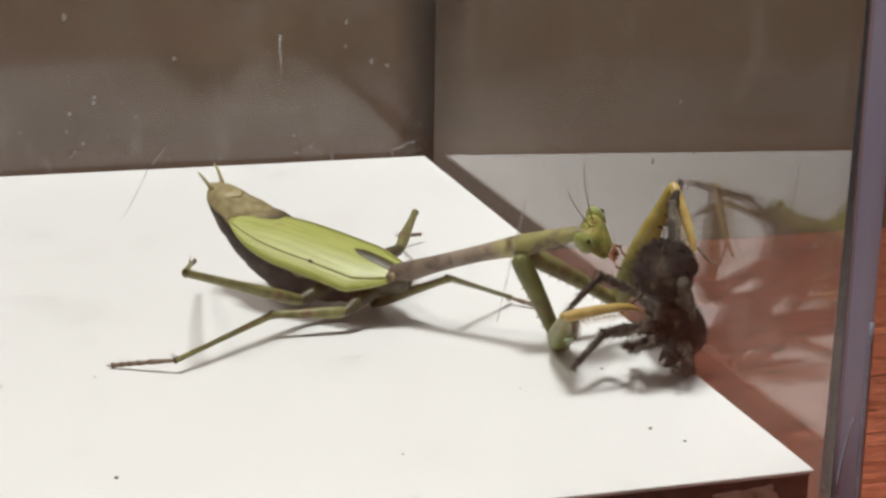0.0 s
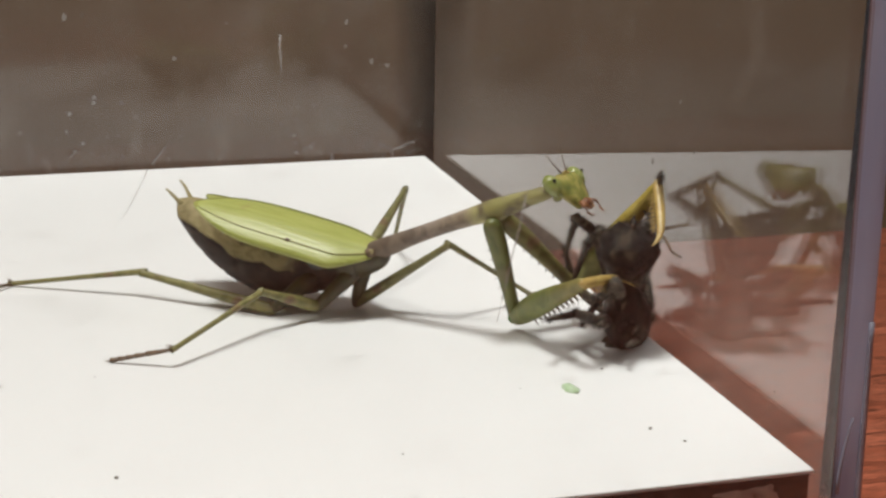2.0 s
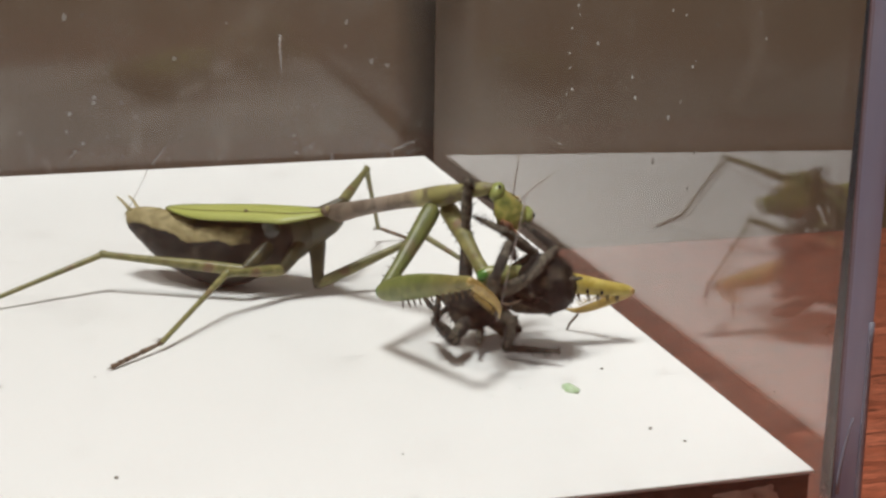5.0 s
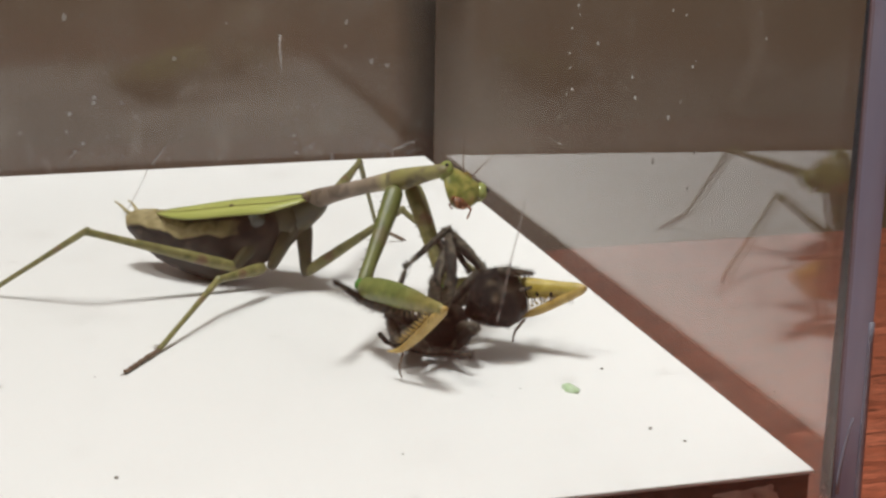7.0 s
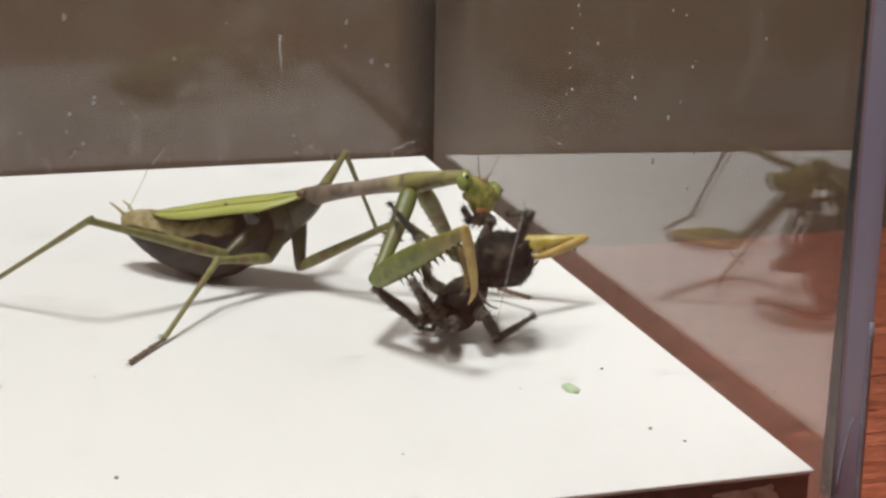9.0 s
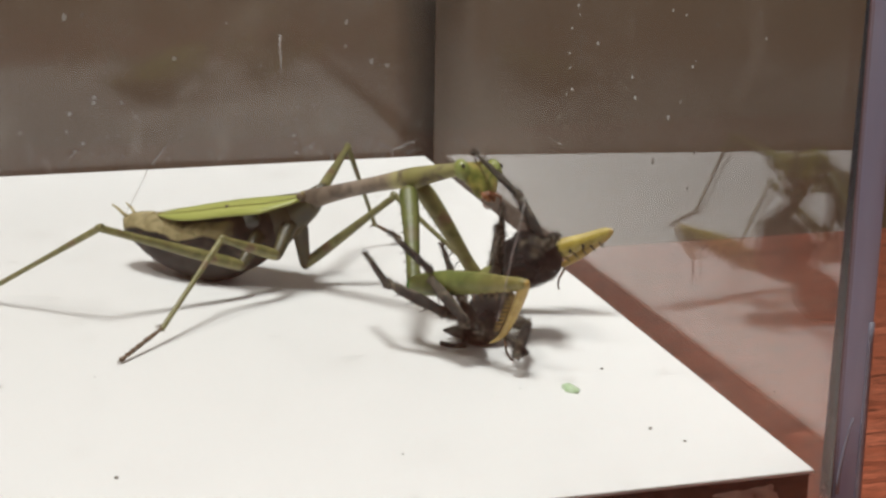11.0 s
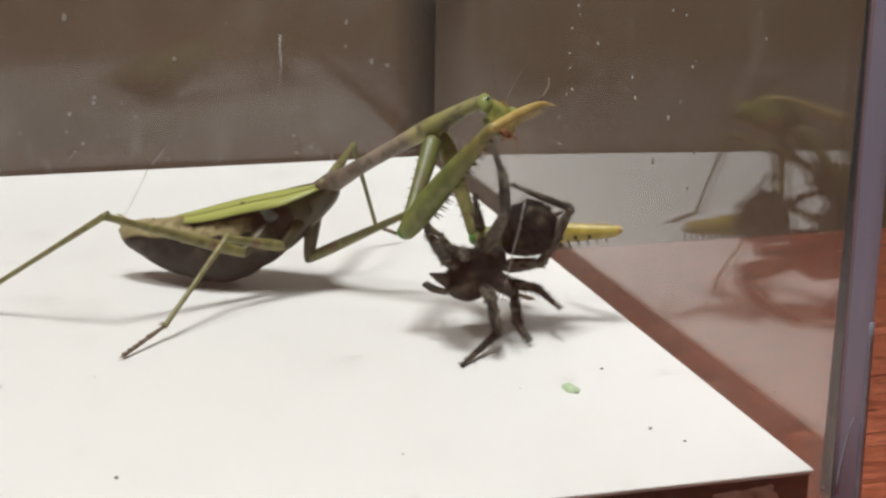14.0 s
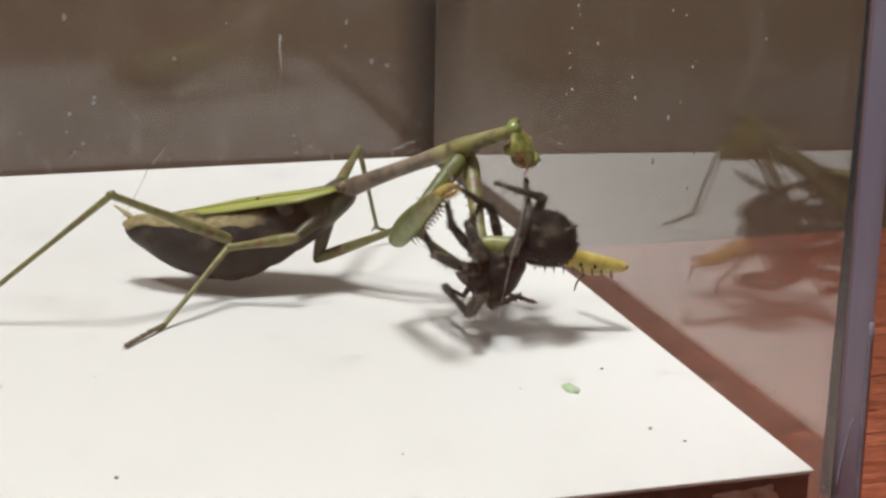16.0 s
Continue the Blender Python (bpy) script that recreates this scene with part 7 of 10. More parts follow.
    # the spider
    walk(SPIDER, path((0,91.59,205.02,18,0,0,0), (0.25,91.24,205.92,18,0,0,0), (0.5,90.89,206.81,18,0,0,0), (0.75,90.11,209.23,18,0,0,0), (1,89.33,211.65,18,0,0,0), (1.25,88.77,211.04,18,0,0,0), (1.5,88.21,210.43,18,0,0,0), (1.75,87.79,214.37,18,0,0,0), (2,87.36,218.32,18,0,0,0), (2.25,80.79,220.28,18,0,0,0), (2.5,74.22,222.23,18,0,0,0), (2.75,72.25,222.72,18,0,0,0), (3,70.29,223.21,18,0,0,0), (3.25,67.41,223.61,18,0,0,0), (3.5,64.53,224.01,18,0,0,0), (3.75,64.86,225.21,18,0,0,0), (4,65.19,226.4,18,0,0,0), (4.5,64.5,226.15,18,0,0,0), (5,62.84,225.54,18,0,0,0), (5.5,60.87,224.81,18,0,0,0), (6,59.21,224.19,18,0,0,0), (6.5,58.52,223.94,18,0,0,0), (6.75,56.48,224.45,18,0,0,0), (7,54.44,224.96,18,0,0,0), (7.25,54.71,225.67,18,0,0,0), (7.5,54.99,226.39,18,0,0,0), (7.75,54.79,227.72,18,0,0,0), (8,54.59,229.05,18,0,0,0), (8.25,55.57,229.61,18,0,0,0), (8.5,56.55,230.18,18,0,0,0), (8.75,58.53,230.51,18,0,0,0), (9,60.51,230.84,18,0,0,0), (9.5,60.98,230.45,18,0,0,0), (10,62.1,229.52,18,0,0,0), (10.5,63.43,228.41,18,0,0,0), (11,64.55,227.48,18,0,0,0), (11.5,65.02,227.09,18,0,0,0), (11.75,65.11,227.07,18,0,0,0), (12,65.21,227.05,18,0,0,0), (12.25,65.16,226.57,18,0,0,0), (12.5,65.11,226.1,18,0,0,0), (12.75,64.04,227.18,18,0,0,0), (13,62.97,228.25,18,0,0,0), (13.25,65.69,227.58,18,0,0,0), (13.5,68.41,226.9,18,0,0,0), (13.75,66.08,229.8,18,0,0,0), (14,63.76,232.7,18,0,0,0), (14.25,64.6,232.83,18,0,0,0), (14.5,65.45,232.95,18,0,0,0), (14.75,65.13,232.36,18,0,0,0), (15,64.81,231.76,18,0,0,0), (15.25,64.96,231.73,18,0,0,0), (15.5,65.11,231.69,18,0,0,0), (15.75,66.61,232.67,18,0,0,0), (16,68.12,233.65,18,0,0,0)))
    walk(SP["carapace"], path((0,0,0,7.7,50,62,45), (0.25,0,0,9.1,44,56,42), (0.5,0,0,10.5,37,50,40), (0.75,0,0,8.5,38,61,34), (1,0,0,6.5,30,72,21), (1.5,0,0,6.5,-10,78,-21), (1.75,0,0,6.2,43,82,30), (2,0,0,5.8,95,78,80), (2.25,0,0,5.2,147,61,123), (2.5,0,0,4.6,170,41,134), (2.75,0,0,5.1,-180,29,137), (3,0,0,5.6,-172,17,140), (3.25,0,0,6.8,-167,8,150), (3.5,0,0,7.9,-165,-1,161), (3.75,0,0,9.1,-166,8,155), (4,0,0,10.3,-169,16,149), (4.5,0,0,9.7,-170,17,148), (5,0,0,8.1,-171,19,146), (5.5,0,0,6.2,-174,23,143), (6,0,0,4.7,-176,25,141), (6.5,0,0,4,-177,26,140), (7,0,0,4,-173,28,150), (7.25,0,0,4,-180,38,146), (7.5,0,0,4,171,47,140), (8,0,0,4.2,174,35,134), (8.5,0,0,6.5,-179,29,139), (8.75,0,0,6.6,174,36,135), (9,0,0,6.7,166,44,131), (9.5,0,0,6.5,169,45,135), (10,0,0,6,177,48,148), (10.5,0,0,5.4,-171,49,164), (11,0,0,4.9,-161,49,178), (11.5,0,0,4.7,-157,48,-177), (12,0,0,5,-173,56,164), (12.25,0,0,7.5,170,52,141), (12.5,0,0,9.9,160,44,124), (13,0,0,10.5,171,35,128), (13.5,0,0,8.9,175,38,138), (13.75,0,0,10.4,-170,36,162), (14,0,0,11.8,-158,31,-177), (14.5,0,0,9.6,-154,44,-173), (14.75,0,0,8.3,-172,43,162), (15,0,0,7,176,37,139), (15.5,0,0,7.7,-174,38,157), (16,0,0,10.7,174,35,134)))
    walk(SP["abdomen"], path((0,-4.4,-4.3,19.1,130,-62,-135), (0.25,-5.4,-4.9,19.7,136,-56,-138), (0.5,-6.4,-5.5,20.4,143,-50,-140), (0.75,-5.1,-3.5,19.6,142,-61,-146), (1,-3.8,-1.5,18.9,150,-72,-159), (1.5,-2.5,1,19.2,-170,-78,159), (1.75,-1.5,-0.9,18.9,137,-82,-150), (2,-0.5,-2.7,18.5,85,-78,-100), (2.25,3.2,-4.8,15.9,33,-61,-57), (2.5,6.8,-7,13.2,10,-41,-46), (2.75,8.1,-7.5,11.3,0,-29,-43), (3,9.5,-8,9.5,-8,-17,-40), (3.25,10.9,-6.2,8.6,-13,-8,-30), (3.5,12.3,-4.3,7.8,-15,1,-19), (3.75,11.5,-5.4,10.8,-14,-8,-25), (4,10.7,-6.5,13.8,-11,-16,-31), (4.5,10.5,-6.6,13.4,-10,-17,-32), (5,10.1,-6.9,12.4,-9,-19,-34), (5.5,9.5,-7.2,11.2,-6,-23,-37), (6,9.1,-7.4,10.2,-4,-25,-39), (6.5,8.9,-7.5,9.7,-3,-26,-40), (7,9.9,-5.7,10.1,-7,-28,-30), (7.25,8.3,-5.7,11.9,0,-38,-34), (7.5,6.7,-5.7,13.6,9,-47,-40), (8,7.3,-7.6,11.7,6,-35,-46), (8.5,8.6,-7.5,12.7,-1,-29,-41), (8.75,7.4,-7.3,14.2,6,-36,-45), (9,6.1,-7.1,15.7,14,-44,-49), (9.5,6.4,-6.3,15.6,11,-45,-45), (10,7,-4.4,15.2,3,-48,-32), (10.5,7.8,-2.2,14.9,-9,-49,-16), (11,8.4,-0.3,14.6,-19,-49,-2), (11.5,8.6,0.4,14.4,-23,-48,3), (12,7,-2.1,15.8,-7,-56,-16), (12.25,6.1,-4.9,17.4,10,-52,-39), (12.5,5.2,-7.8,18.9,20,-44,-56), (13,6.6,-8.4,17.9,9,-35,-52), (13.5,7.7,-6.8,16.9,5,-38,-42), (13.75,9.4,-3.1,17.7,-10,-36,-18), (14,11.1,0.6,18.5,-22,-31,3), (14.5,9.2,1.2,18.7,-26,-44,7), (14.75,8.5,-2.8,16.8,-8,-43,-18), (15,7.8,-6.8,14.9,4,-37,-41), (15.5,9.4,-4.1,15.8,-6,-38,-23), (16,7.4,-7.6,18.2,6,-35,-46)))
    walk(SP["leg0_femur"], path((0,-0.3,-0.8,11.3,104,-66,-126), (0.25,-1.2,-0.7,12.4,136,-63,-161), (0.5,-2.1,-0.6,13.5,155,-52,176), (0.75,-1.2,-0.7,11.8,175,-69,154), (1,-0.4,-0.8,10.1,-126,-74,93), (1.25,-0.2,-0.9,10.1,-144,-84,110), (1.5,-0.1,-0.9,10.1,92,-84,-126), (1.75,0.3,-1,9.7,-47,-83,14), (2,0.6,-1.1,9.2,-58,-71,26), (2.25,-0.2,-0.9,8.7,59,-68,-95), (2.5,-1,-0.7,8.1,75,-34,-115), (2.75,0.8,-1.5,7.4,68,-28,-101), (3,2.6,-2.2,6.8,63,-22,-90), (3.25,2.7,-2.4,7.6,62,-19,-88), (3.5,2.7,-2.5,8.3,62,-17,-86), (3.75,2.7,-2.4,9.7,61,-17,-83), (4,2.7,-2.4,11.1,60,-18,-80), (5.25,2.1,-1.9,9,61,-30,-81), (6.5,1.6,-1.5,7,61,-41,-83), (6.75,0.7,-1.2,7.3,68,-41,-93), (7,-0.2,-0.9,7.6,75,-39,-104), (7.25,-1.7,-0.8,6.6,83,-34,-117), (7.5,-3.2,-0.7,5.7,89,-27,-129), (7.75,-3.3,-0.7,5.3,86,-23,-123), (8,-3.5,-0.8,5,84,-19,-117), (8.25,-3.5,-1,5.6,86,-15,-123), (8.5,-3.5,-1.1,6.3,88,-10,-130), (8.75,-3.2,-0.9,7.5,86,-17,-124), (9,-3,-0.6,8.8,84,-24,-118), (10.25,-3.1,-1,6.2,82,-20,-114), (11.5,-3.2,-1.4,3.6,81,-16,-110), (11.75,-3.2,-1.5,3.7,82,-14,-113), (12,-3.1,-1.5,3.7,83,-12,-116), (12.25,-2.9,-1.6,6,83,-2,-122), (12.5,-2.7,-1.8,8.1,83,8,-128), (12.75,-2.6,-1.8,8.3,83,8,-126), (13,-2.6,-1.8,8.6,83,7,-125), (13.25,-2.4,-1.9,7.7,84,8,-123), (13.5,-2.2,-2,6.7,84,8,-121), (13.75,-0.6,-2.4,8.2,85,1,-111), (14,0.9,-2.8,9.6,84,-6,-100), (14.25,0.5,-2.7,8.3,84,-4,-101), (14.5,0.1,-2.7,7.1,85,-3,-103), (14.75,-1,-2.4,5.9,85,-6,-106), (15,-2,-2.1,4.7,85,-10,-109), (15.25,-1.8,-2.1,5,85,-11,-109), (15.5,-1.7,-2.2,5.3,85,-12,-108), (15.75,-2,-2.1,6.9,86,-7,-112), (16,-2.3,-1.9,8.6,86,-2,-116)))
    walk(SP["leg0_tibia"], path((0,-3.3,-4.9,22.8,-23,-32,71), (0.25,-6.7,-2.6,23.5,-24,-31,72), (0.5,-9.7,-0.1,23.5,-24,-30,73), (0.75,-5.4,1.3,23.5,-24,-25,73), (1,-0.6,2.5,22.2,-24,-21,72), (1.25,-0.7,0.3,22.6,-22,-17,67), (1.5,-0.8,-1.9,22.6,-21,-14,63), (1.75,1.7,-0.6,22.2,-20,-17,61), (2,4.2,0.6,21.2,-20,-20,59), (2.25,-0.7,-5.7,20.3,-21,-26,62), (2.5,-5.4,-10.2,15,-23,-33,66), (2.75,-1.4,-12.3,13.5,-18,-30,56), (3,2.7,-13.9,11.6,-13,-26,47), (3.25,3.1,-14.2,11.8,-14,-26,47), (3.5,3.6,-14.5,11.9,-14,-26,48), (3.75,4.1,-14.4,13.4,-10,-22,38), (4,4.7,-14.2,14.9,-7,-18,29), (5.25,3.8,-12.8,15.2,-12,-22,45), (6.5,2.7,-10.9,15.3,-19,-26,62), (6.75,0.1,-10.7,15.5,-20,-22,63), (7,-2.5,-10.4,15.5,-20,-18,65), (7.25,-6.5,-10.1,13.6,-20,-18,63), (7.5,-10.3,-9.4,11.4,-19,-18,60), (7.75,-9.6,-10.5,10.3,-22,-25,69), (8,-8.9,-11.5,9.1,-26,-32,78), (8.25,-10.2,-11.1,8.9,-26,-21,78), (8.5,-11.4,-10.7,8.6,-26,-11,78), (8.75,-9.9,-10.9,11.3,-28,-23,83), (9,-8.3,-10.8,13.9,-31,-34,90), (10.25,-7.8,-11.8,10.6,-40,-33,105), (11.5,-7.3,-12.8,7.2,-47,-29,120), (11.75,-7.9,-12.7,6.7,-40,-14,102), (12,-8.5,-12.6,6.2,-39,2,86), (12.25,-9.5,-12.3,6.4,-38,9,96), (12.5,-10.3,-11.6,6.4,-36,16,106), (12.75,-10,-11.8,6.7,-34,6,116), (13,-9.7,-12.1,7,-33,-5,126), (13.25,-9.2,-12.4,6,-34,10,107), (13.5,-8.7,-12.6,5,-41,24,87), (13.75,-5.1,-14.2,8,-45,39,78), (14,-1.2,-15.1,10.9,-55,53,64), (14.25,-1.9,-15,9.3,-48,47,74), (14.5,-2.7,-14.9,7.6,-43,41,81), (14.75,-4.4,-14.4,7.3,-36,32,91), (15,-6.1,-13.8,7,-33,22,100), (15.25,-5.8,-13.8,7.5,-35,15,93), (15.5,-5.5,-13.9,8,-36,6,86), (15.75,-6.6,-13.7,8.6,-36,16,84), (16,-7.8,-13.3,9.2,-37,26,81)))
    walk(SP["leg0_tarsus"], path((0,-0.5,3.3,28.3,-2,-4,60), (0.19,-2.7,4.9,29,6,-45,42), (0.25,-4,5.8,28.8,29,-66,15), (0.38,-6.2,7.6,28.5,127,-54,-92), (0.5,-7.1,8.5,28.6,137,-35,-105), (0.75,-2.6,10.2,27.9,136,-31,-103), (1,2.4,11.7,25.8,135,-28,-101), (1.25,3.1,9.4,25.7,135,-31,-101), (1.5,3.8,7,25.1,135,-34,-101), (1.75,6.6,8,25.2,138,-32,-107), (2,9.3,8.9,24.7,141,-31,-112), (2.19,5.8,4.8,25.2,105,-48,-59), (2.25,3.6,2.5,24.9,80,-43,-23), (2.38,-0.3,-1.1,22.5,57,-14,22), (2.5,-1.9,-2.3,20.7,55,2,36), (2.75,3.6,-4.9,18.6,58,7,71), (3,9,-7.2,16.2,63,9,106), (3.25,9.4,-7.4,16.4,61,11,98), (3.5,9.8,-7.6,16.4,60,13,91), (3.75,11.7,-8.5,17.3,60,5,93), (4,13.3,-9.5,18,60,-2,95), (5.25,10.5,-6,19.2,60,-7,97), (6.5,7.1,-2.7,19.7,60,-11,99), (6.75,4.4,-2.2,19.3,61,0,90), (7,1.6,-1.5,18.8,60,10,81), (7.25,-2,-1.4,16.8,58,5,64), (7.5,-5.5,-0.8,14.6,57,-1,47), (7.75,-6.2,-1.8,14.7,57,-14,48), (8,-7,-2.9,14.5,56,-28,50), (8.25,-8.2,-1.8,12.6,57,-16,48), (8.5,-9.3,-0.8,10.5,57,-5,47), (8.75,-8.8,-1.4,15.3,53,-13,74), (9,-8.3,-2.3,19.7,45,-17,103), (10.25,-10.1,-3.5,16.2,42,-21,111), (11.5,-11.8,-5,12.2,40,-23,119), (11.75,-10,-3,9.3,47,-45,105), (12,-7.8,-2.4,6,71,-63,76), (12.25,-10.5,-2.2,4.7,54,-37,98), (12.5,-13,-2.1,3.5,50,-9,108), (12.75,-14.5,-2.6,5.6,50,2,111), (13,-15.8,-3.8,7.9,50,13,115), (13.25,-12.2,-2.7,4.2,50,2,111), (13.5,-8.2,-3.3,0.8,50,-9,106), (13.75,-3.3,-6.4,1.5,49,1,115), (13.88,-0.7,-8,2.1,60,13,172), (14,1.6,-9.5,2.7,75,11,-136), (14.25,0,-8.3,1.7,54,0,165), (14.44,-1.4,-7.3,0.9,50,-10,-157), (14.5,-1.5,-7.3,0.9,50,-10,-153), (14.75,-4.6,-5.7,1.8,46,-15,-136), (15,-7.7,-4.4,3,41,-18,-119), (15.19,-6.8,-4,4.2,67,-60,-156), (15.25,-6.3,-3.9,4.9,127,-66,138), (15.34,-5.5,-3.7,5.9,170,-36,86), (15.5,-4.8,-3.7,6.8,175,-3,70), (15.75,-5.5,-3.8,5.7,174,-5,84), (16,-6.3,-4.1,4.6,173,-7,98)))
    walk(SP["leg1_femur"], path((0,3,0.6,5.6,12,22,58), (0.25,2.6,0.6,6.6,12,23,58), (0.5,2.2,0.6,7.6,12,24,58), (0.69,2.5,0.6,6.2,-17,35,3), (0.75,2.6,0.6,6.1,-35,30,-30), (0.84,2.8,0.6,5.6,-49,10,-69), (1,3,0.6,4.5,-49,-10,-98), (1.19,3.1,0.6,4.6,-49,11,-58), (1.25,3.1,0.6,4.6,-42,22,-33), (1.34,3.1,0.6,4.7,-23,29,9), (1.5,3.2,0.6,4.8,-6,24,46), (1.75,3.3,0.8,5,-4,21,52), (2,3.5,0.9,5.2,-2,18,57), (2.25,3.5,1,5,0,18,63), (2.5,3.5,1.1,4.9,2,18,69), (2.75,3.5,1.1,5.3,-7,4,25), (2.94,3.5,1.1,5.7,-4,-12,-13), (3,3.5,1.1,5.8,-3,-13,-17), (3.25,3.5,1,6.6,-3,-7,-18), (3.5,3.5,0.9,7.4,-3,-1,-19), (3.75,3.5,0.9,8.5,-3,2,-20), (4,3.5,0.8,9.5,-3,4,-20), (5.25,3.5,0.8,6.3,-2,9,-12), (6.5,3.4,0.8,3,0,14,-4), (6.75,3.1,1.3,4.4,0,-16,-2), (7,2.7,1.8,5.8,-2,-46,1), (7.25,3,1.5,5.3,-16,-24,25), (7.5,3.3,1.3,4.8,-20,1,42), (7.75,3.1,1.5,5.3,-16,-21,23), (8,2.9,1.6,5.8,-3,-39,-2), (8.25,3.2,1.4,6.3,0,-28,-8), (8.5,3.5,1.2,6.9,2,-15,-13), (8.75,3.2,1.4,7.6,0,-28,-9), (9,2.9,1.6,8.3,-2,-41,-4), (10.25,2.7,1.7,7.5,-4,-45,-2), (11.5,2.5,1.8,6.7,-6,-50,1), (11.75,2.7,1.7,6.6,-4,-45,-3), (12,2.9,1.6,6.5,-2,-39,-5), (12.25,2.9,1.1,7.2,-13,-6,23), (12.44,2.9,0.6,7.6,-9,26,45), (12.5,2.9,0.6,7.8,-8,29,47), (12.75,3.1,0.6,8.4,-6,25,51), (13,3.3,0.7,9.1,-4,21,55), (13.25,3.4,0.8,8.7,-17,14,16), (13.5,3.5,0.9,8.3,-22,1,-21), (13.75,3.5,0.9,10,-22,-3,-19), (14,3.5,1,11.7,-22,-7,-17), (14.25,3.5,1.1,10.9,-23,-13,-16), (14.5,3.4,1.2,10.1,-23,-19,-14), (14.75,2.9,1.5,9.6,-26,-36,-8), (15,2.4,1.9,9,-33,-51,2), (15.25,1.8,2.1,9.6,-61,-48,39), (15.5,1.1,2.4,10.3,-80,-34,66), (15.75,1.7,2.1,11.5,-68,-40,47), (16,2.4,1.9,12.7,-53,-42,25)))
    walk(SP["leg1_tibia"], path((0,7.5,7.9,2.2,4,8,55), (0.19,7.2,7.8,3.1,-13,32,8), (0.25,7.1,7.8,3.1,-33,37,-27), (0.34,6.9,7.7,3.2,-59,25,-75), (0.5,6.7,7.7,3.9,-68,6,-106), (0.69,10,1,0.9,-55,32,-69), (0.75,9.5,-3.4,1.5,-37,41,-39), (0.88,4.7,-8.4,4.8,1,33,21), (1,1.7,-8.4,6.1,10,21,42), (1.19,7.8,-7,2.8,-9,28,-3), (1.25,10.2,-4,1.2,-21,26,-29), (1.38,10.7,3.6,0.4,-36,10,-74), (1.5,9,6.7,1,-38,1,-92), (1.75,8.7,7.5,1.7,-38,2,-107), (2,8.3,8.2,2.4,-39,3,-122), (2.25,7.5,8.8,2.2,-40,-13,-105), (2.5,6.6,9.3,2,-47,-27,-87), (2.75,11.8,5.1,4.7,-39,-10,-111), (3,12.1,-1.5,7.8,-38,8,-133), (3.25,12.2,-1.8,7.7,-38,-9,-130), (3.5,12.2,-2.2,7.5,-39,-26,-127), (3.75,12.2,-2.3,8.2,-39,-25,-127), (4,12.1,-2.4,8.9,-39,-25,-127), (5.25,12.4,-1.1,4.9,-40,-31,-126), (6.5,12.4,0.2,0.8,-40,-37,-126), (6.75,11.9,1,7,-53,-30,-102), (7,9.1,1.9,12.4,-62,-19,-82), (7.25,10.6,5.1,9,-62,-20,-80), (7.5,10.2,7.5,4.6,-63,-21,-78), (7.75,11,4.8,8.5,-62,-10,-83), (8,10,1.4,11.6,-61,1,-88), (8.25,11.3,0.3,10.6,-63,-12,-72), (8.5,12.1,-0.8,9.3,-68,-25,-54), (8.75,11.2,0.1,11.9,-63,-39,-64), (9,9.8,1.1,14.3,-53,-53,-78), (10.25,9.1,1.5,14,-50,-39,-82), (11.5,8.4,1.9,13.7,-49,-26,-84), (11.75,9.2,1.4,13.1,-44,-11,-99), (12,10,1,12.4,-43,5,-113), (12.25,11.4,4.7,8.1,-43,-10,-127), (12.5,8.4,6.5,3.3,-38,-24,-143), (12.75,8.3,7.2,4.5,-51,-17,-107), (13,8.2,7.7,5.7,-58,-5,-75), (13.25,12,3.2,6.4,-60,-32,-67), (13.5,12.1,-2.4,8.1,-71,-58,-53), (13.75,12.2,-2.1,10.5,-79,-62,-44), (14,12.2,-1.7,12.8,-89,-64,-32), (14.25,12.1,-1.3,13,-105,-61,-14), (14.5,11.9,-0.9,13.1,-117,-56,0), (14.75,10.3,0.5,14.9,-68,-61,-56), (15,8.2,2,16.2,-35,-45,-97), (15.25,6.6,6,16.4,-24,-46,-113), (15.5,4.1,9.3,15.5,-12,-46,-129), (15.75,6.5,7.2,17.5,-23,-41,-113), (16,8.6,4.7,18.9,-31,-34,-99)))
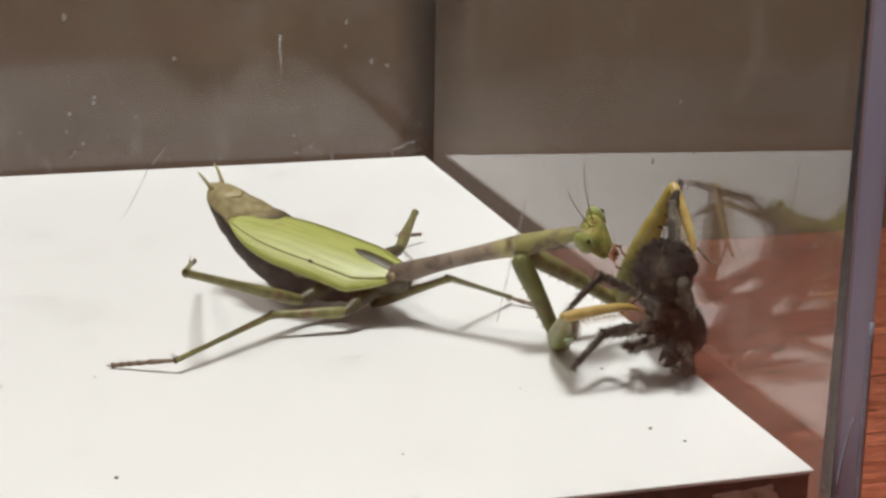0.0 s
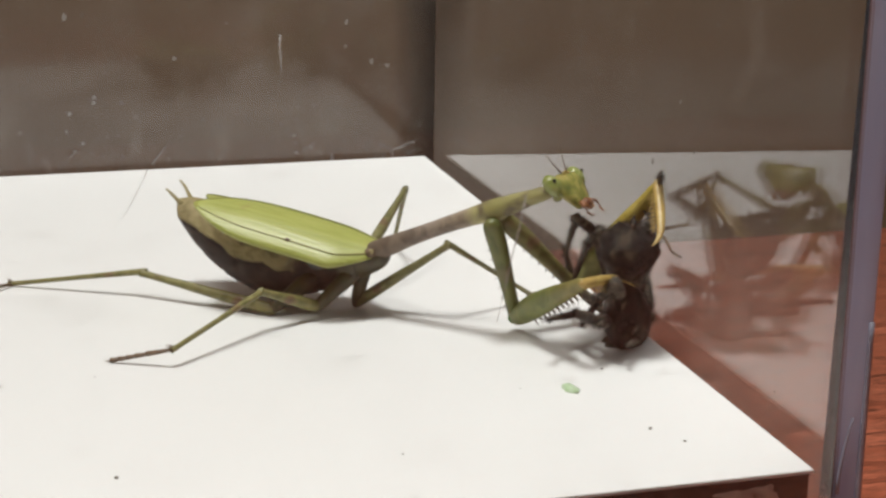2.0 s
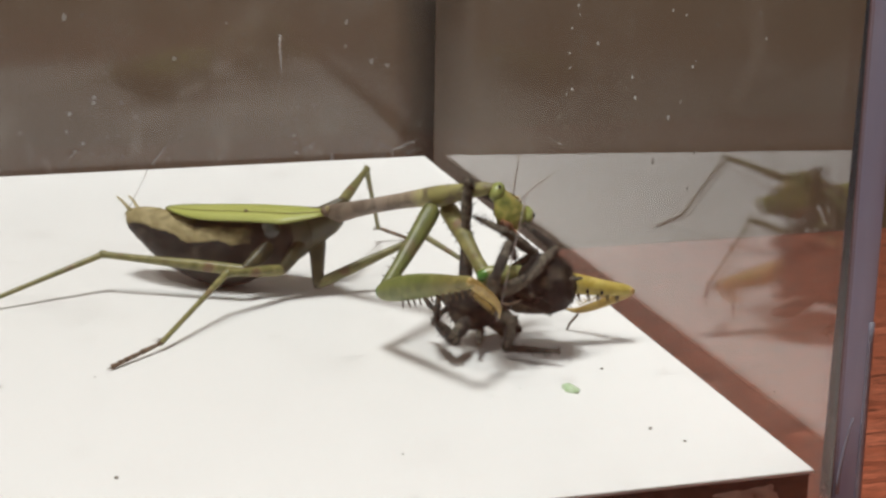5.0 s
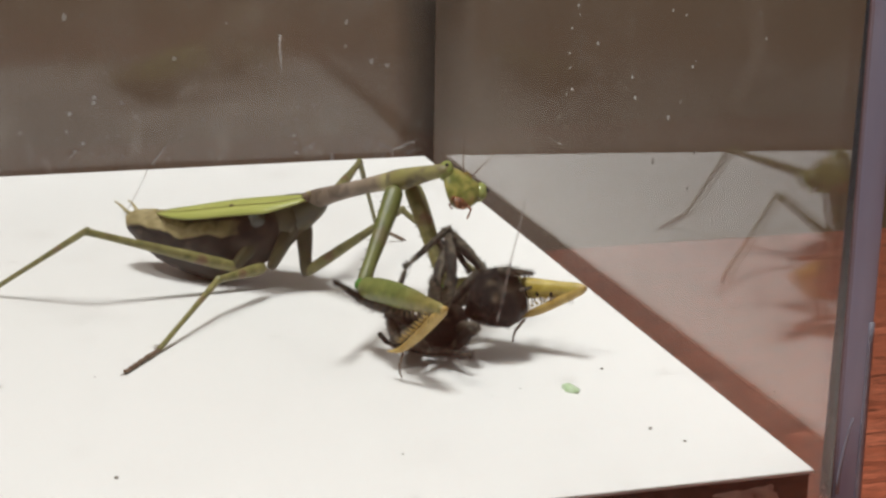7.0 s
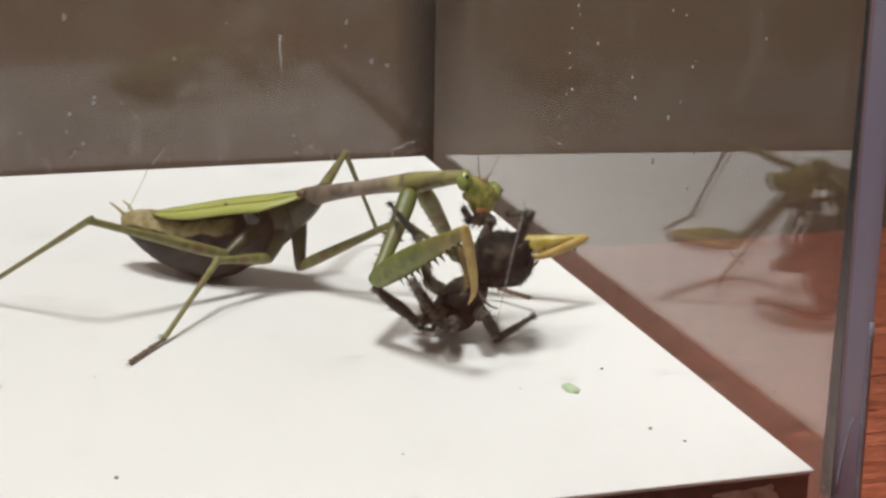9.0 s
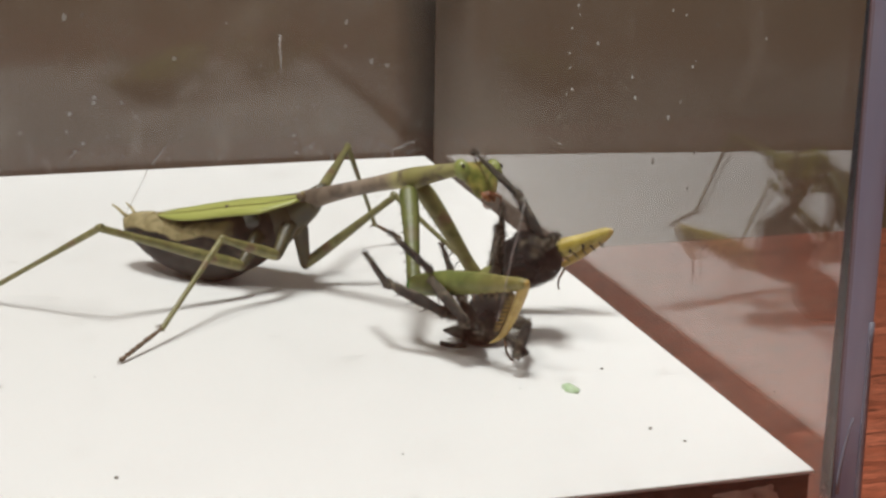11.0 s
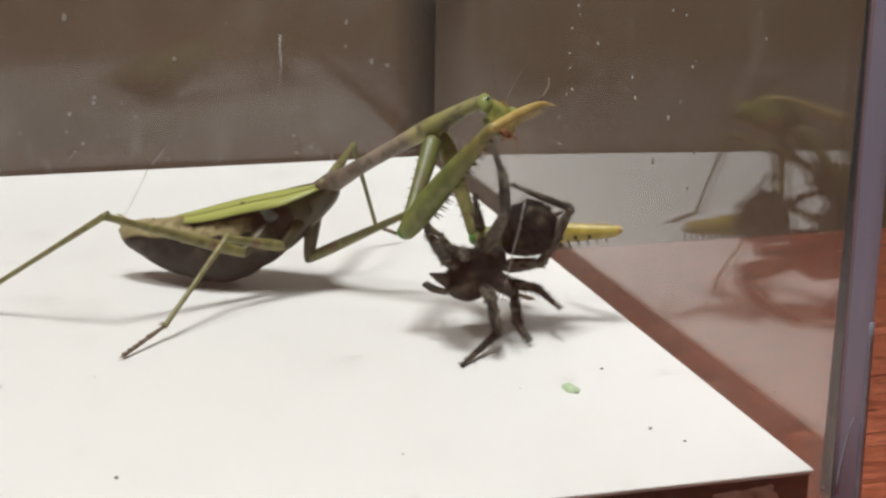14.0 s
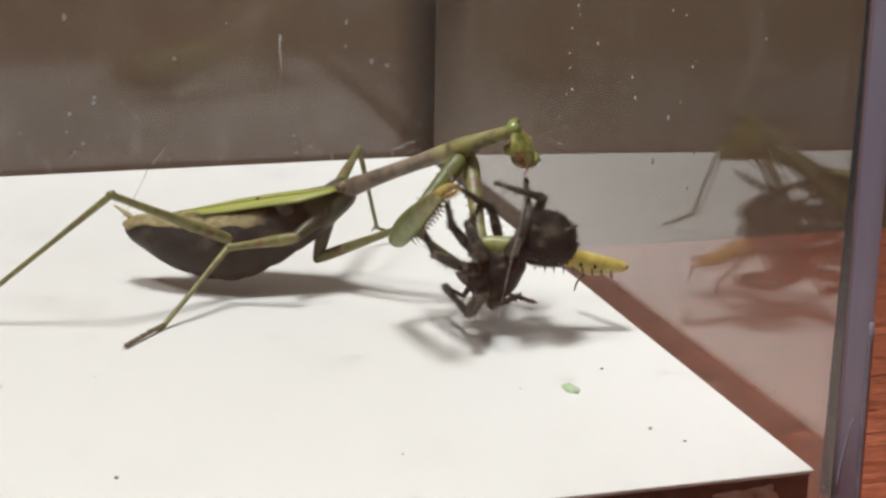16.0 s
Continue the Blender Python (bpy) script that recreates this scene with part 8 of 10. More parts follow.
    walk(SP["leg1_tarsus"], path((0,14.1,17.2,0.6,0,0,66), (0.16,16.9,11.7,0.4,5,-40,53), (0.25,15.4,3.6,0.4,75,-75,-24), (0.34,9.7,-2.4,0.4,143,-46,-98), (0.5,3.4,-3.4,2.8,149,-11,-110), (0.75,16.4,-8.9,0.4,150,-6,-111), (1,9.8,-1.1,2,150,-1,-112), (1.25,19.3,-9.2,0.4,150,-7,-111), (1.5,8.7,-4.9,0.8,149,-13,-111), (1.75,5.3,-3.6,1.3,151,-13,-116), (2,2.1,-1.6,1.7,152,-13,-121), (2.19,3.5,-2.1,3.5,145,-60,-111), (2.25,4.5,-2.1,4.7,77,-83,-41), (2.34,5.9,-1.7,6.3,-11,-50,49), (2.5,7.2,-1,7.3,-14,-15,55), (2.75,7.6,-5.6,6.8,-18,-4,78), (3,4.2,-9.9,6.2,-18,7,101), (3.25,4.8,-10.6,9.5,-27,23,65), (3.5,5.9,-10.5,12.5,-47,30,23), (3.75,5.9,-10.6,13.2,-42,32,32), (4,5.8,-10.8,13.9,-37,33,42), (5.25,6.5,-9.1,10.9,-27,17,64), (6.5,6.9,-7.2,7.8,-25,-2,83), (6.75,9.8,-8.8,12.7,-26,8,68), (7,10.6,-9,16.2,-29,17,53), (7.25,12.5,-5.6,13,-30,18,51), (7.5,12.4,-3.1,8.8,-30,18,49), (7.75,12.4,-6.5,10.5,-22,26,71), (8,10.4,-10.2,11.3,-10,31,96), (8.22,14,-10.6,12.7,-21,3,61), (8.25,14.7,-10.5,13,-20,-4,54), (8.41,17.7,-9.7,14,-9,-32,18), (8.5,18.2,-9.4,14.1,-3,-36,8), (8.72,15.8,-8.3,18.3,-23,-20,48), (8.91,12.1,-6.2,22.8,-27,8,86), (9,11.3,-5.8,23.5,-26,13,93), (10.25,10.5,-7.4,21.4,-26,21,92), (11.5,9.5,-8.4,18.8,-27,29,90), (11.75,7.4,-9.8,15.3,-29,33,87), (12,5.4,-9.6,11.3,-31,37,83), (12.19,5.2,-6.4,11.3,-16,2,124), (12.25,4.4,-4.4,10.1,-20,-20,144), (12.34,2.4,-1.8,8.4,-44,-44,-173), (12.5,-0,0.1,8.1,-83,-45,-119), (12.75,5.1,-3.4,8,-88,-46,-113), (13,11.2,-3.4,6.7,-93,-46,-106), (13.25,15.8,-5.9,12.6,-33,-53,-180), (13.44,16,-7.2,17.5,-3,-26,136), (13.5,15.8,-7.3,17.9,-2,-22,134), (13.75,16.2,-5.9,20.7,-2,-17,133), (14,16.5,-4.4,23.3,-2,-13,132), (14.25,17.5,-2.7,23.1,-9,-19,158), (14.5,18.3,-0.9,22.7,-19,-22,-174), (14.69,15.5,-3.1,24.3,1,-33,145), (14.75,13.5,-4.2,25,15,-33,118), (14.88,9.2,-5.7,25.1,36,-19,74), (15,7.2,-6.1,24.4,40,-10,58), (15.25,3.5,-1.4,24.8,37,-13,70), (15.5,-0.9,3,23.8,34,-15,83), (15.75,3.2,-0.8,25.1,31,-9,99), (16,7,-4.7,25.5,29,-2,115)))
    walk(SP["leg2_femur"], path((0,-3.2,-1.4,6.7,23,-12,-126), (0.25,-3.2,-1.4,8,24,-9,-128), (0.5,-3.2,-1.5,9.3,24,-7,-130), (0.75,-3.3,-1.4,7.6,24,-8,-131), (1,-3.4,-1.3,5.8,24,-10,-131), (1.25,-3.4,-1.2,5.9,25,-9,-135), (1.5,-3.4,-1.2,6,25,-8,-139), (1.75,-3.5,-1.2,5.8,24,-12,-130), (2,-3.5,-1.1,5.5,22,-16,-121), (2.25,-3.5,-1.2,4.8,23,-13,-127), (2.5,-3.4,-1.2,4.1,24,-10,-132), (2.75,-3.5,-1.1,5,23,-14,-125), (3,-3.5,-0.9,6,21,-18,-117), (3.25,-3,-1.4,6,20,-14,-115), (3.5,-2.6,-1.8,6,19,-11,-112), (3.75,-2.3,-1.9,7,20,3,-117), (4,-2,-2.1,8,19,17,-123), (5.25,-2.5,-1.8,5.3,19,5,-122), (6.5,-3,-1.6,2.6,19,-7,-120), (6.75,-3.1,-1.1,4.1,21,-17,-129), (7,-3.3,-0.7,5.6,24,-27,-139), (7.25,-3.4,-0.8,4.9,22,-22,-134), (7.5,-3.5,-1,4.3,21,-16,-129), (7.75,-3.5,-1.1,4,21,-12,-129), (8,-3.4,-1.2,3.7,21,-9,-129), (8.25,-3.4,-1.2,4.8,21,-6,-132), (8.5,-3.4,-1.3,5.8,21,-4,-134), (8.75,-3.3,-1.3,5.8,21,-3,-134), (9,-3.3,-1.4,5.8,21,-1,-134), (10.25,-3.4,-1.1,5.7,22,-10,-135), (11.5,-3.5,-0.8,5.5,22,-19,-136), (11.75,-3.5,-0.8,5.6,23,-18,-141), (12,-3.5,-0.9,5.7,25,-17,-145), (12.25,-3.5,-1,7.6,25,-9,-145), (12.5,-3.5,-1.2,9.5,25,-2,-145), (12.75,-2.9,-1.5,9,25,8,-137), (13,-2.4,-1.9,8.4,27,17,-129), (13.25,-2.9,-1.6,8.4,27,4,-127), (13.5,-3.4,-1.2,8.3,27,-10,-125), (13.75,-3.3,-1,10.8,26,-15,-122), (14,-3.3,-0.7,13.3,25,-20,-119), (14.25,-3.2,-0.6,12.4,28,-24,-126), (14.5,-3,-0.6,11.6,31,-28,-133), (14.75,-3.1,-1,8.8,30,-16,-130), (15,-3.2,-1.4,5.9,30,-4,-128), (15.25,-3,-1.5,6,30,-1,-127), (15.5,-2.8,-1.7,6.1,30,3,-126), (15.75,-3.1,-1.2,8.8,30,-7,-125), (16,-3.5,-0.8,11.6,29,-18,-124)))
    walk(SP["leg2_tibia"], path((0,-8.6,-8.7,8.6,21,24,82), (0.25,-8.8,-8.5,9.5,20,23,80), (0.5,-9.1,-8.4,10.4,19,23,78), (0.75,-9.2,-8.3,8.9,22,18,86), (1,-9.3,-8.1,7.4,24,13,94), (1.25,-9.8,-7.7,7.3,24,13,92), (1.5,-10.3,-7.2,7.2,23,14,89), (1.75,-9.3,-8,7.7,23,12,90), (2,-8.1,-8.7,8,23,10,90), (2.25,-8.8,-8.4,6.8,24,9,95), (2.5,-9.5,-7.9,5.6,25,7,99), (2.75,-8.6,-8.4,7.2,25,11,100), (3,-7.6,-8.7,8.8,25,14,100), (3.25,-6.8,-9.5,8.3,25,18,100), (3.5,-6,-10.2,7.8,24,22,99), (3.75,-6.5,-10.1,6.5,24,15,97), (4,-6.8,-9.4,5.3,23,8,96), (5.25,-7.3,-9.6,4.5,23,1,91), (6.5,-7.6,-9.4,3.7,23,-6,86), (6.75,-8.7,-7.9,6.8,23,0,95), (7,-9.4,-6.1,9.8,23,6,104), (7.25,-9.3,-7,8.3,24,5,113), (7.5,-9.1,-7.9,6.8,25,3,121), (7.75,-9.1,-8.1,5.9,25,-6,115), (8,-9.2,-8.2,5.1,26,-16,108), (8.25,-9.5,-8,5.8,25,-14,110), (8.5,-9.8,-7.8,6.5,25,-12,113), (8.75,-9.7,-7.9,6.3,24,-15,117), (9,-9.7,-8,6,23,-19,121), (10.25,-9.8,-7.5,7.3,20,-19,130), (11.5,-9.8,-6.8,8.6,17,-18,140), (11.75,-10.3,-6.4,8.5,19,-23,133), (12,-10.7,-5.9,8.3,22,-27,127), (12.25,-10.9,-6.2,9.2,27,-22,113), (12.5,-11,-6.4,9.8,32,-16,100), (12.75,-9.6,-7.7,7.8,32,-7,98), (13,-7.9,-8.8,5.7,32,2,96), (13.25,-8.4,-8.9,7.8,32,1,99), (13.5,-8.6,-8.6,9.8,32,1,101), (13.75,-8.1,-8.5,13.2,32,-2,96), (14,-7.4,-8.3,16.5,32,-6,91), (14.25,-8.1,-7.4,16.2,32,-12,94), (14.5,-8.6,-6.5,15.9,31,-18,98), (14.75,-8.9,-7.7,11.3,30,-17,101), (15,-8.8,-8.7,6.6,30,-16,103), (15.25,-8.5,-8.9,6.1,29,-11,106), (15.5,-8.2,-9.1,5.6,29,-5,108), (15.75,-8.4,-8.7,10,29,-2,105), (16,-8.4,-8,14.4,29,2,102)))
    walk(SP["leg2_tarsus"], path((0,-7.1,1.9,3.9,33,-20,-119), (0.25,-7,1.9,4.9,35,-18,-123), (0.5,-6.8,2,5.8,36,-16,-126), (0.75,-8.5,2.7,5.3,38,-13,-138), (1,-10.1,3.2,4.8,40,-9,-149), (1.25,-10.2,3.6,4.6,37,-16,-134), (1.5,-10.2,4.1,4.5,32,-23,-117), (1.75,-9.2,3.3,5.3,34,-17,-125), (2,-8.1,2.7,5.9,36,-11,-133), (2.25,-9.8,3.1,5.1,33,-32,-123), (2.5,-11.4,3.4,4.2,22,-52,-107), (2.75,-10.5,2.8,5.1,29,-44,-117), (3,-9.5,2.4,6,34,-35,-125), (3.22,-8.8,1.6,5.2,82,-74,-179), (3.25,-8.6,1.4,4.8,122,-75,140), (3.38,-8,0.7,3.7,176,-45,80), (3.5,-7.7,0.4,3.5,-180,-27,73), (3.72,-7.9,0.9,3.7,-168,-74,60), (3.88,-7.9,1.7,3.4,-12,-55,-98), (4,-7.9,2,3.7,-10,-37,-101), (5.25,-7.5,2,4.3,-11,-44,-100), (6.5,-6.9,2.1,5,-12,-51,-99), (6.75,-9.7,3.6,6.9,-1,-41,-114), (7,-12.2,5.1,8.6,5,-30,-124), (7.19,-13.2,4.2,7.8,30,-62,-157), (7.25,-13.7,3.7,7.4,77,-68,151), (7.38,-14.7,2.6,6.6,131,-42,89), (7.5,-15.1,2,6.2,136,-25,79), (7.75,-13.9,2.4,7.2,142,-21,64), (8,-12.6,2.4,8.2,147,-16,50), (8.25,-13.4,2.5,8.5,146,-15,53), (8.5,-14.3,2.6,8.8,145,-15,55), (8.75,-14.8,2.1,9.3,145,-10,58), (9,-15.2,1.4,9.8,144,-4,61), (10.25,-16.9,0.9,11.1,142,-11,82), (11.5,-18.2,0.3,12.2,136,-16,104), (11.75,-17.6,1.4,12.9,141,-22,89), (12,-16.9,2.4,13.6,148,-27,72), (12.22,-15.5,3.5,13.8,157,-65,60), (12.25,-15.1,3.7,13.4,166,-74,51), (12.41,-13.4,4.5,12.7,-55,-64,-90), (12.5,-12.9,4.6,13,-51,-55,-94), (12.75,-11.2,3.7,9.1,-30,-49,-122), (13,-9.2,2.8,5.3,-16,-38,-141), (13.25,-10.1,2.6,7.5,26,-42,158), (13.44,-10.7,2.7,9.5,49,-20,115), (13.5,-10.8,2.8,9.7,50,-18,112), (13.75,-9.3,3,13.7,54,-21,98), (14,-7.7,3.3,17.6,60,-23,85), (14.25,-9,3.9,18.6,60,-20,85), (14.5,-10.1,4.4,19.4,60,-18,85), (14.75,-10.9,3.2,14.7,58,-17,89), (15,-11.4,2.2,9.8,57,-16,93), (15.25,-11.6,2.1,8.3,58,-15,90), (15.5,-11.8,1.9,6.7,59,-15,87), (15.75,-11.4,2.5,10.4,58,-13,88), (16,-10.8,3.3,14.1,58,-11,89)))
    walk(SP["leg3_femur"], path((0,-1.8,2.8,9.2,1,1,86), (0.25,-2.2,2.7,10,2,3,99), (0.5,-2.6,2.6,10.7,2,4,113), (0.75,-2.4,2.7,9.1,1,8,97), (1,-2.3,2.7,7.4,-2,11,81), (1.25,-2,2.8,7.7,-2,9,81), (1.5,-1.8,2.8,8,-2,7,80), (1.75,-2.3,2.6,6.6,-3,13,73), (2,-2.7,2.4,5.1,-5,18,65), (2.25,-2.7,2.5,4.8,-2,17,78), (2.5,-2.6,2.5,4.5,2,16,90), (2.69,-2.7,2.5,4.6,13,11,137), (2.75,-2.7,2.4,4.6,17,4,162), (2.84,-2.7,2.4,4.5,16,-6,-161), (3,-2.7,2.3,4.7,11,-13,-128), (3.19,-2.4,2.5,6.5,22,-12,-176), (3.25,-2.2,2.6,7.2,27,-7,156), (3.34,-1.9,2.7,8.2,29,2,117), (3.5,-1.7,2.8,9.5,25,9,83), (3.75,-1.9,2.8,10.6,25,10,82), (4,-2,2.8,11.6,25,12,82), (4.78,-2.1,2.6,9.3,26,-30,77), (5.25,-2.3,2.4,6.9,46,-77,53), (5.72,-2.4,2.2,4.5,-156,-56,-106), (6.34,-2.5,2.1,2.4,-153,-17,-110), (6.5,-2.5,2,2.2,-153,-15,-110), (6.75,-2.6,2.1,2.5,-152,-14,-116), (7,-2.6,2.2,2.7,-151,-13,-121), (7.25,-2.4,2,2.2,-152,-14,-114), (7.5,-2.2,1.8,1.7,-154,-16,-106), (7.69,-1.8,2.1,3.1,-128,-46,-154), (7.75,-1.6,2.3,4,-96,-49,163), (7.84,-1.3,2.6,5.2,-64,-29,115), (8,-1.1,2.8,6.3,-57,-2,89), (8.25,-1.9,2.6,6.2,-57,8,90), (8.5,-2.7,2.5,6,-56,17,91), (8.69,-2.6,2.3,5.6,-39,18,143), (8.75,-2.5,2.2,5.3,-31,12,173), (8.84,-2.4,2,4.9,-27,-1,-147), (9,-2.3,1.9,4.6,-31,-12,-112), (9.78,-1.5,2,5.2,-41,-52,-95), (10.25,-0.5,2.1,5.9,-145,-70,16), (10.72,0.5,2.2,6.7,178,-33,59), (11.5,1.3,2.3,7.2,175,4,71), (11.75,1.5,2.2,7.3,175,-1,67), (12,1.8,2.1,7.4,175,-6,64), (12.25,1.4,2.3,10,175,-8,67), (12.5,1,2.4,12.5,175,-9,71), (12.75,0.6,2.5,12.8,174,3,73), (13,0.2,2.6,13.1,175,15,75), (13.25,-0.2,2.7,12.2,175,11,76), (13.5,-0.6,2.7,11.3,175,7,77), (13.75,1.3,1.7,10.8,173,15,67), (14,3.3,0.7,10.3,170,21,57), (14.25,1.3,1.7,11.1,174,12,69), (14.5,-0.7,2.7,11.9,175,2,81), (14.75,-0.9,2.8,10.5,175,7,79), (15,-1.1,2.8,9.1,175,13,77), (15.25,-0.1,2.6,9.7,174,8,75), (15.5,0.9,2.4,10.3,174,3,73), (15.75,-0.5,2.6,11.3,174,6,77), (16,-1.8,2.8,12.2,175,9,82)))
    walk(SP["leg3_tibia"], path((0,-0.9,15.4,8.9,139,-28,-169), (0.25,-4.3,15.1,9.4,131,-15,-148), (0.5,-7.5,14.2,9.8,129,0,-130), (0.75,-4,15.1,7.4,133,-14,-166), (1,-0.4,15,5.1,146,-22,154), (1.25,-0.1,15.1,5.8,132,-25,-172), (1.5,0.2,15.1,6.5,119,-21,-139), (1.75,1.4,14.3,3.9,135,-35,-172), (2,2.4,13.2,1.3,159,-37,147), (2.25,-0.1,14.2,1,130,-50,-172), (2.5,-2.7,14.7,1,96,-44,-125), (2.72,-13.4,8.8,2.9,154,-73,170), (2.91,-12.3,-5.5,6.9,-130,-39,86), (3,-10.2,-7.4,7.5,-128,-31,82), (3.22,-14.5,4.7,9.1,-150,-66,110), (3.25,-13.6,7.6,8.8,-167,-72,128), (3.41,-3.2,15.2,7.5,99,-58,-132), (3.5,-0.1,15.1,7.5,93,-50,-126), (3.75,-0.2,15.1,8.3,77,-51,-105), (4,-0.2,15,9.1,62,-50,-85), (5.09,-0.1,8.2,19,-98,-86,75), (5.25,-0.5,4.7,19.2,-111,-76,88), (6.03,-5.9,-8.1,9.8,-115,-32,93), (6.5,-6.6,-9.4,5.6,-115,-22,93), (6.75,-7.8,-8.9,5.5,-114,-14,88), (7,-8.9,-8.3,5.4,-113,-7,84), (7.25,-7.3,-9.2,5.3,-113,-7,87), (7.5,-5.6,-9.8,5.1,-113,-7,90), (7.69,-9.7,-1.8,12.2,-111,-48,84), (7.75,-9.6,4.7,13.5,-101,-71,73), (7.88,-4.5,14,10,48,-63,-78), (8,-0.9,15.4,6.8,53,-43,-84), (8.25,-1.9,15.1,4.5,65,-45,-102), (8.5,-2.9,14.5,2.2,78,-44,-120), (8.72,-13.8,6.8,2,131,-62,176), (8.91,-9.7,-8.1,6.5,-177,-33,111), (9,-7,-9.5,7.3,-174,-26,105), (10.09,1.7,-0.1,17.9,176,-63,118), (10.25,3.6,3.3,17.8,168,-71,127), (11.03,5.9,13.6,9.4,39,-68,-101), (11.5,5.5,14.2,6.5,33,-59,-94), (11.75,6.4,13.8,7.6,53,-35,-121), (12,7.3,13.4,8.8,58,-8,-134), (12.25,6.2,13.8,11.7,59,-19,-140), (12.5,5,14.2,14.5,63,-31,-147), (12.75,4.3,14.5,12.1,49,-44,-126), (13,3.4,14.3,9.7,27,-50,-96), (13.25,2.8,14.6,9.7,35,-51,-106), (13.5,2.2,14.9,9.7,43,-50,-117), (13.75,6,13,7.7,25,-31,-89), (14,9.6,10.6,5.7,19,-7,-72), (14.25,5.6,13.3,8.5,20,-14,-77), (14.5,1.3,15.2,11.6,22,-21,-84), (14.75,1.5,15,9,34,-32,-110), (15,1.6,14.8,6.4,52,-37,-141), (15.25,3.1,14.7,8,60,-30,-155), (15.5,4.5,14.5,9.7,65,-21,-167), (15.75,2.3,14.8,9.9,62,-35,-159), (16,-0,15.1,10.2,55,-47,-149)))
    walk(SP["leg3_tarsus"], path((0,-8.9,13.9,13.3,-75,26,-147), (0.25,-11.8,10.5,11.7,-66,27,-127), (0.5,-13.4,7.1,9.8,-57,26,-107), (0.75,-12.7,12.9,9.5,-62,8,-124), (1,-8.1,18.7,8.4,-62,-10,-140), (1.25,-8.4,14,9.6,-62,-17,-140), (1.5,-6.3,9.5,9.7,-62,-24,-140), (1.75,-6.1,13.3,9.1,-65,-39,-133), (2,-3.7,17.2,6.8,-72,-53,-124), (2.25,-6,13.3,8.1,-76,-49,-118), (2.5,-6.6,9.2,7.4,-79,-44,-114), (2.72,-16.1,9.3,11.7,150,-87,18), (2.88,-13.4,2.6,13,106,-37,62), (3,-9.1,0.5,12.2,106,-19,63), (3.19,-15.4,6.4,17,124,-36,25), (3.25,-15.4,9.9,17.5,141,-39,-3), (3.38,-8.4,12,15.8,170,-28,-52), (3.5,-3.6,10.3,14.5,177,-18,-69), (3.75,-1.7,9.5,15.5,177,9,-69), (4,0.3,9.1,16.1,177,37,-69), (4.94,0.5,10.2,26.5,-152,34,-17), (5.25,-0.5,6.9,28.1,-140,23,8), (5.88,-5.5,0.5,17.9,-134,-5,45), (6.5,-7.1,-0.8,9,-137,-17,63), (6.75,-7.6,0,7.8,-136,-29,60), (7,-8,0.8,6.5,-134,-41,56), (7.25,-6.8,-0,6.4,-144,-24,74), (7.5,-5.5,-0.7,6.3,-147,-5,88), (7.69,-9,4.4,19,-146,8,133), (7.75,-8.7,7.5,22.2,-141,14,159), (7.84,-5.1,9.9,20,-130,17,-160), (8,-0.3,8.6,13,-121,13,-125), (8.25,-3.3,8.7,10.9,-115,17,-106), (8.5,-6.2,8.8,8.6,-109,18,-85), (8.72,-18.1,7.1,10.1,-85,53,-46), (8.88,-14.5,-0.2,11.6,-14,51,38), (9,-9.2,-1.5,11.3,-2,38,56), (9.94,-2.4,1.7,24.3,-33,78,21), (10.25,1.7,5.7,26.5,-146,72,-93), (10.88,5.2,10.2,20.1,-163,28,-114), (11.5,5.1,9.5,14.4,-164,7,-117), (11.75,2.6,7.4,12.9,-164,-13,-115), (12,1,6.8,10,-165,-32,-112), (12.25,-0.5,8.2,14.8,-155,-29,-132), (12.5,-1.6,9.9,19.3,-147,-24,-150), (12.75,0.4,9.1,18.4,-154,-28,-135), (13,2.9,8.4,16.8,-162,-30,-118), (13.25,1.2,9,16.8,-164,-12,-112), (13.5,-0.5,9.6,16.7,-165,7,-106), (13.75,6.1,5.1,12.3,-164,5,-96), (14,12.5,1.9,6.9,-163,3,-86), (14.25,7.6,4.6,10.8,-164,5,-98), (14.5,2.3,6.6,14.9,-165,7,-111), (14.75,-1.1,7.7,13.9,-166,0,-123), (15,-4.1,10.2,12,-165,-8,-136), (15.25,-4.1,11.3,12.6,-164,-15,-143), (15.5,-3.8,12.5,13,-161,-22,-151), (15.75,-4.8,12.2,15.1,-169,-31,-132), (16,-5.4,11.9,17,179,-37,-111)))
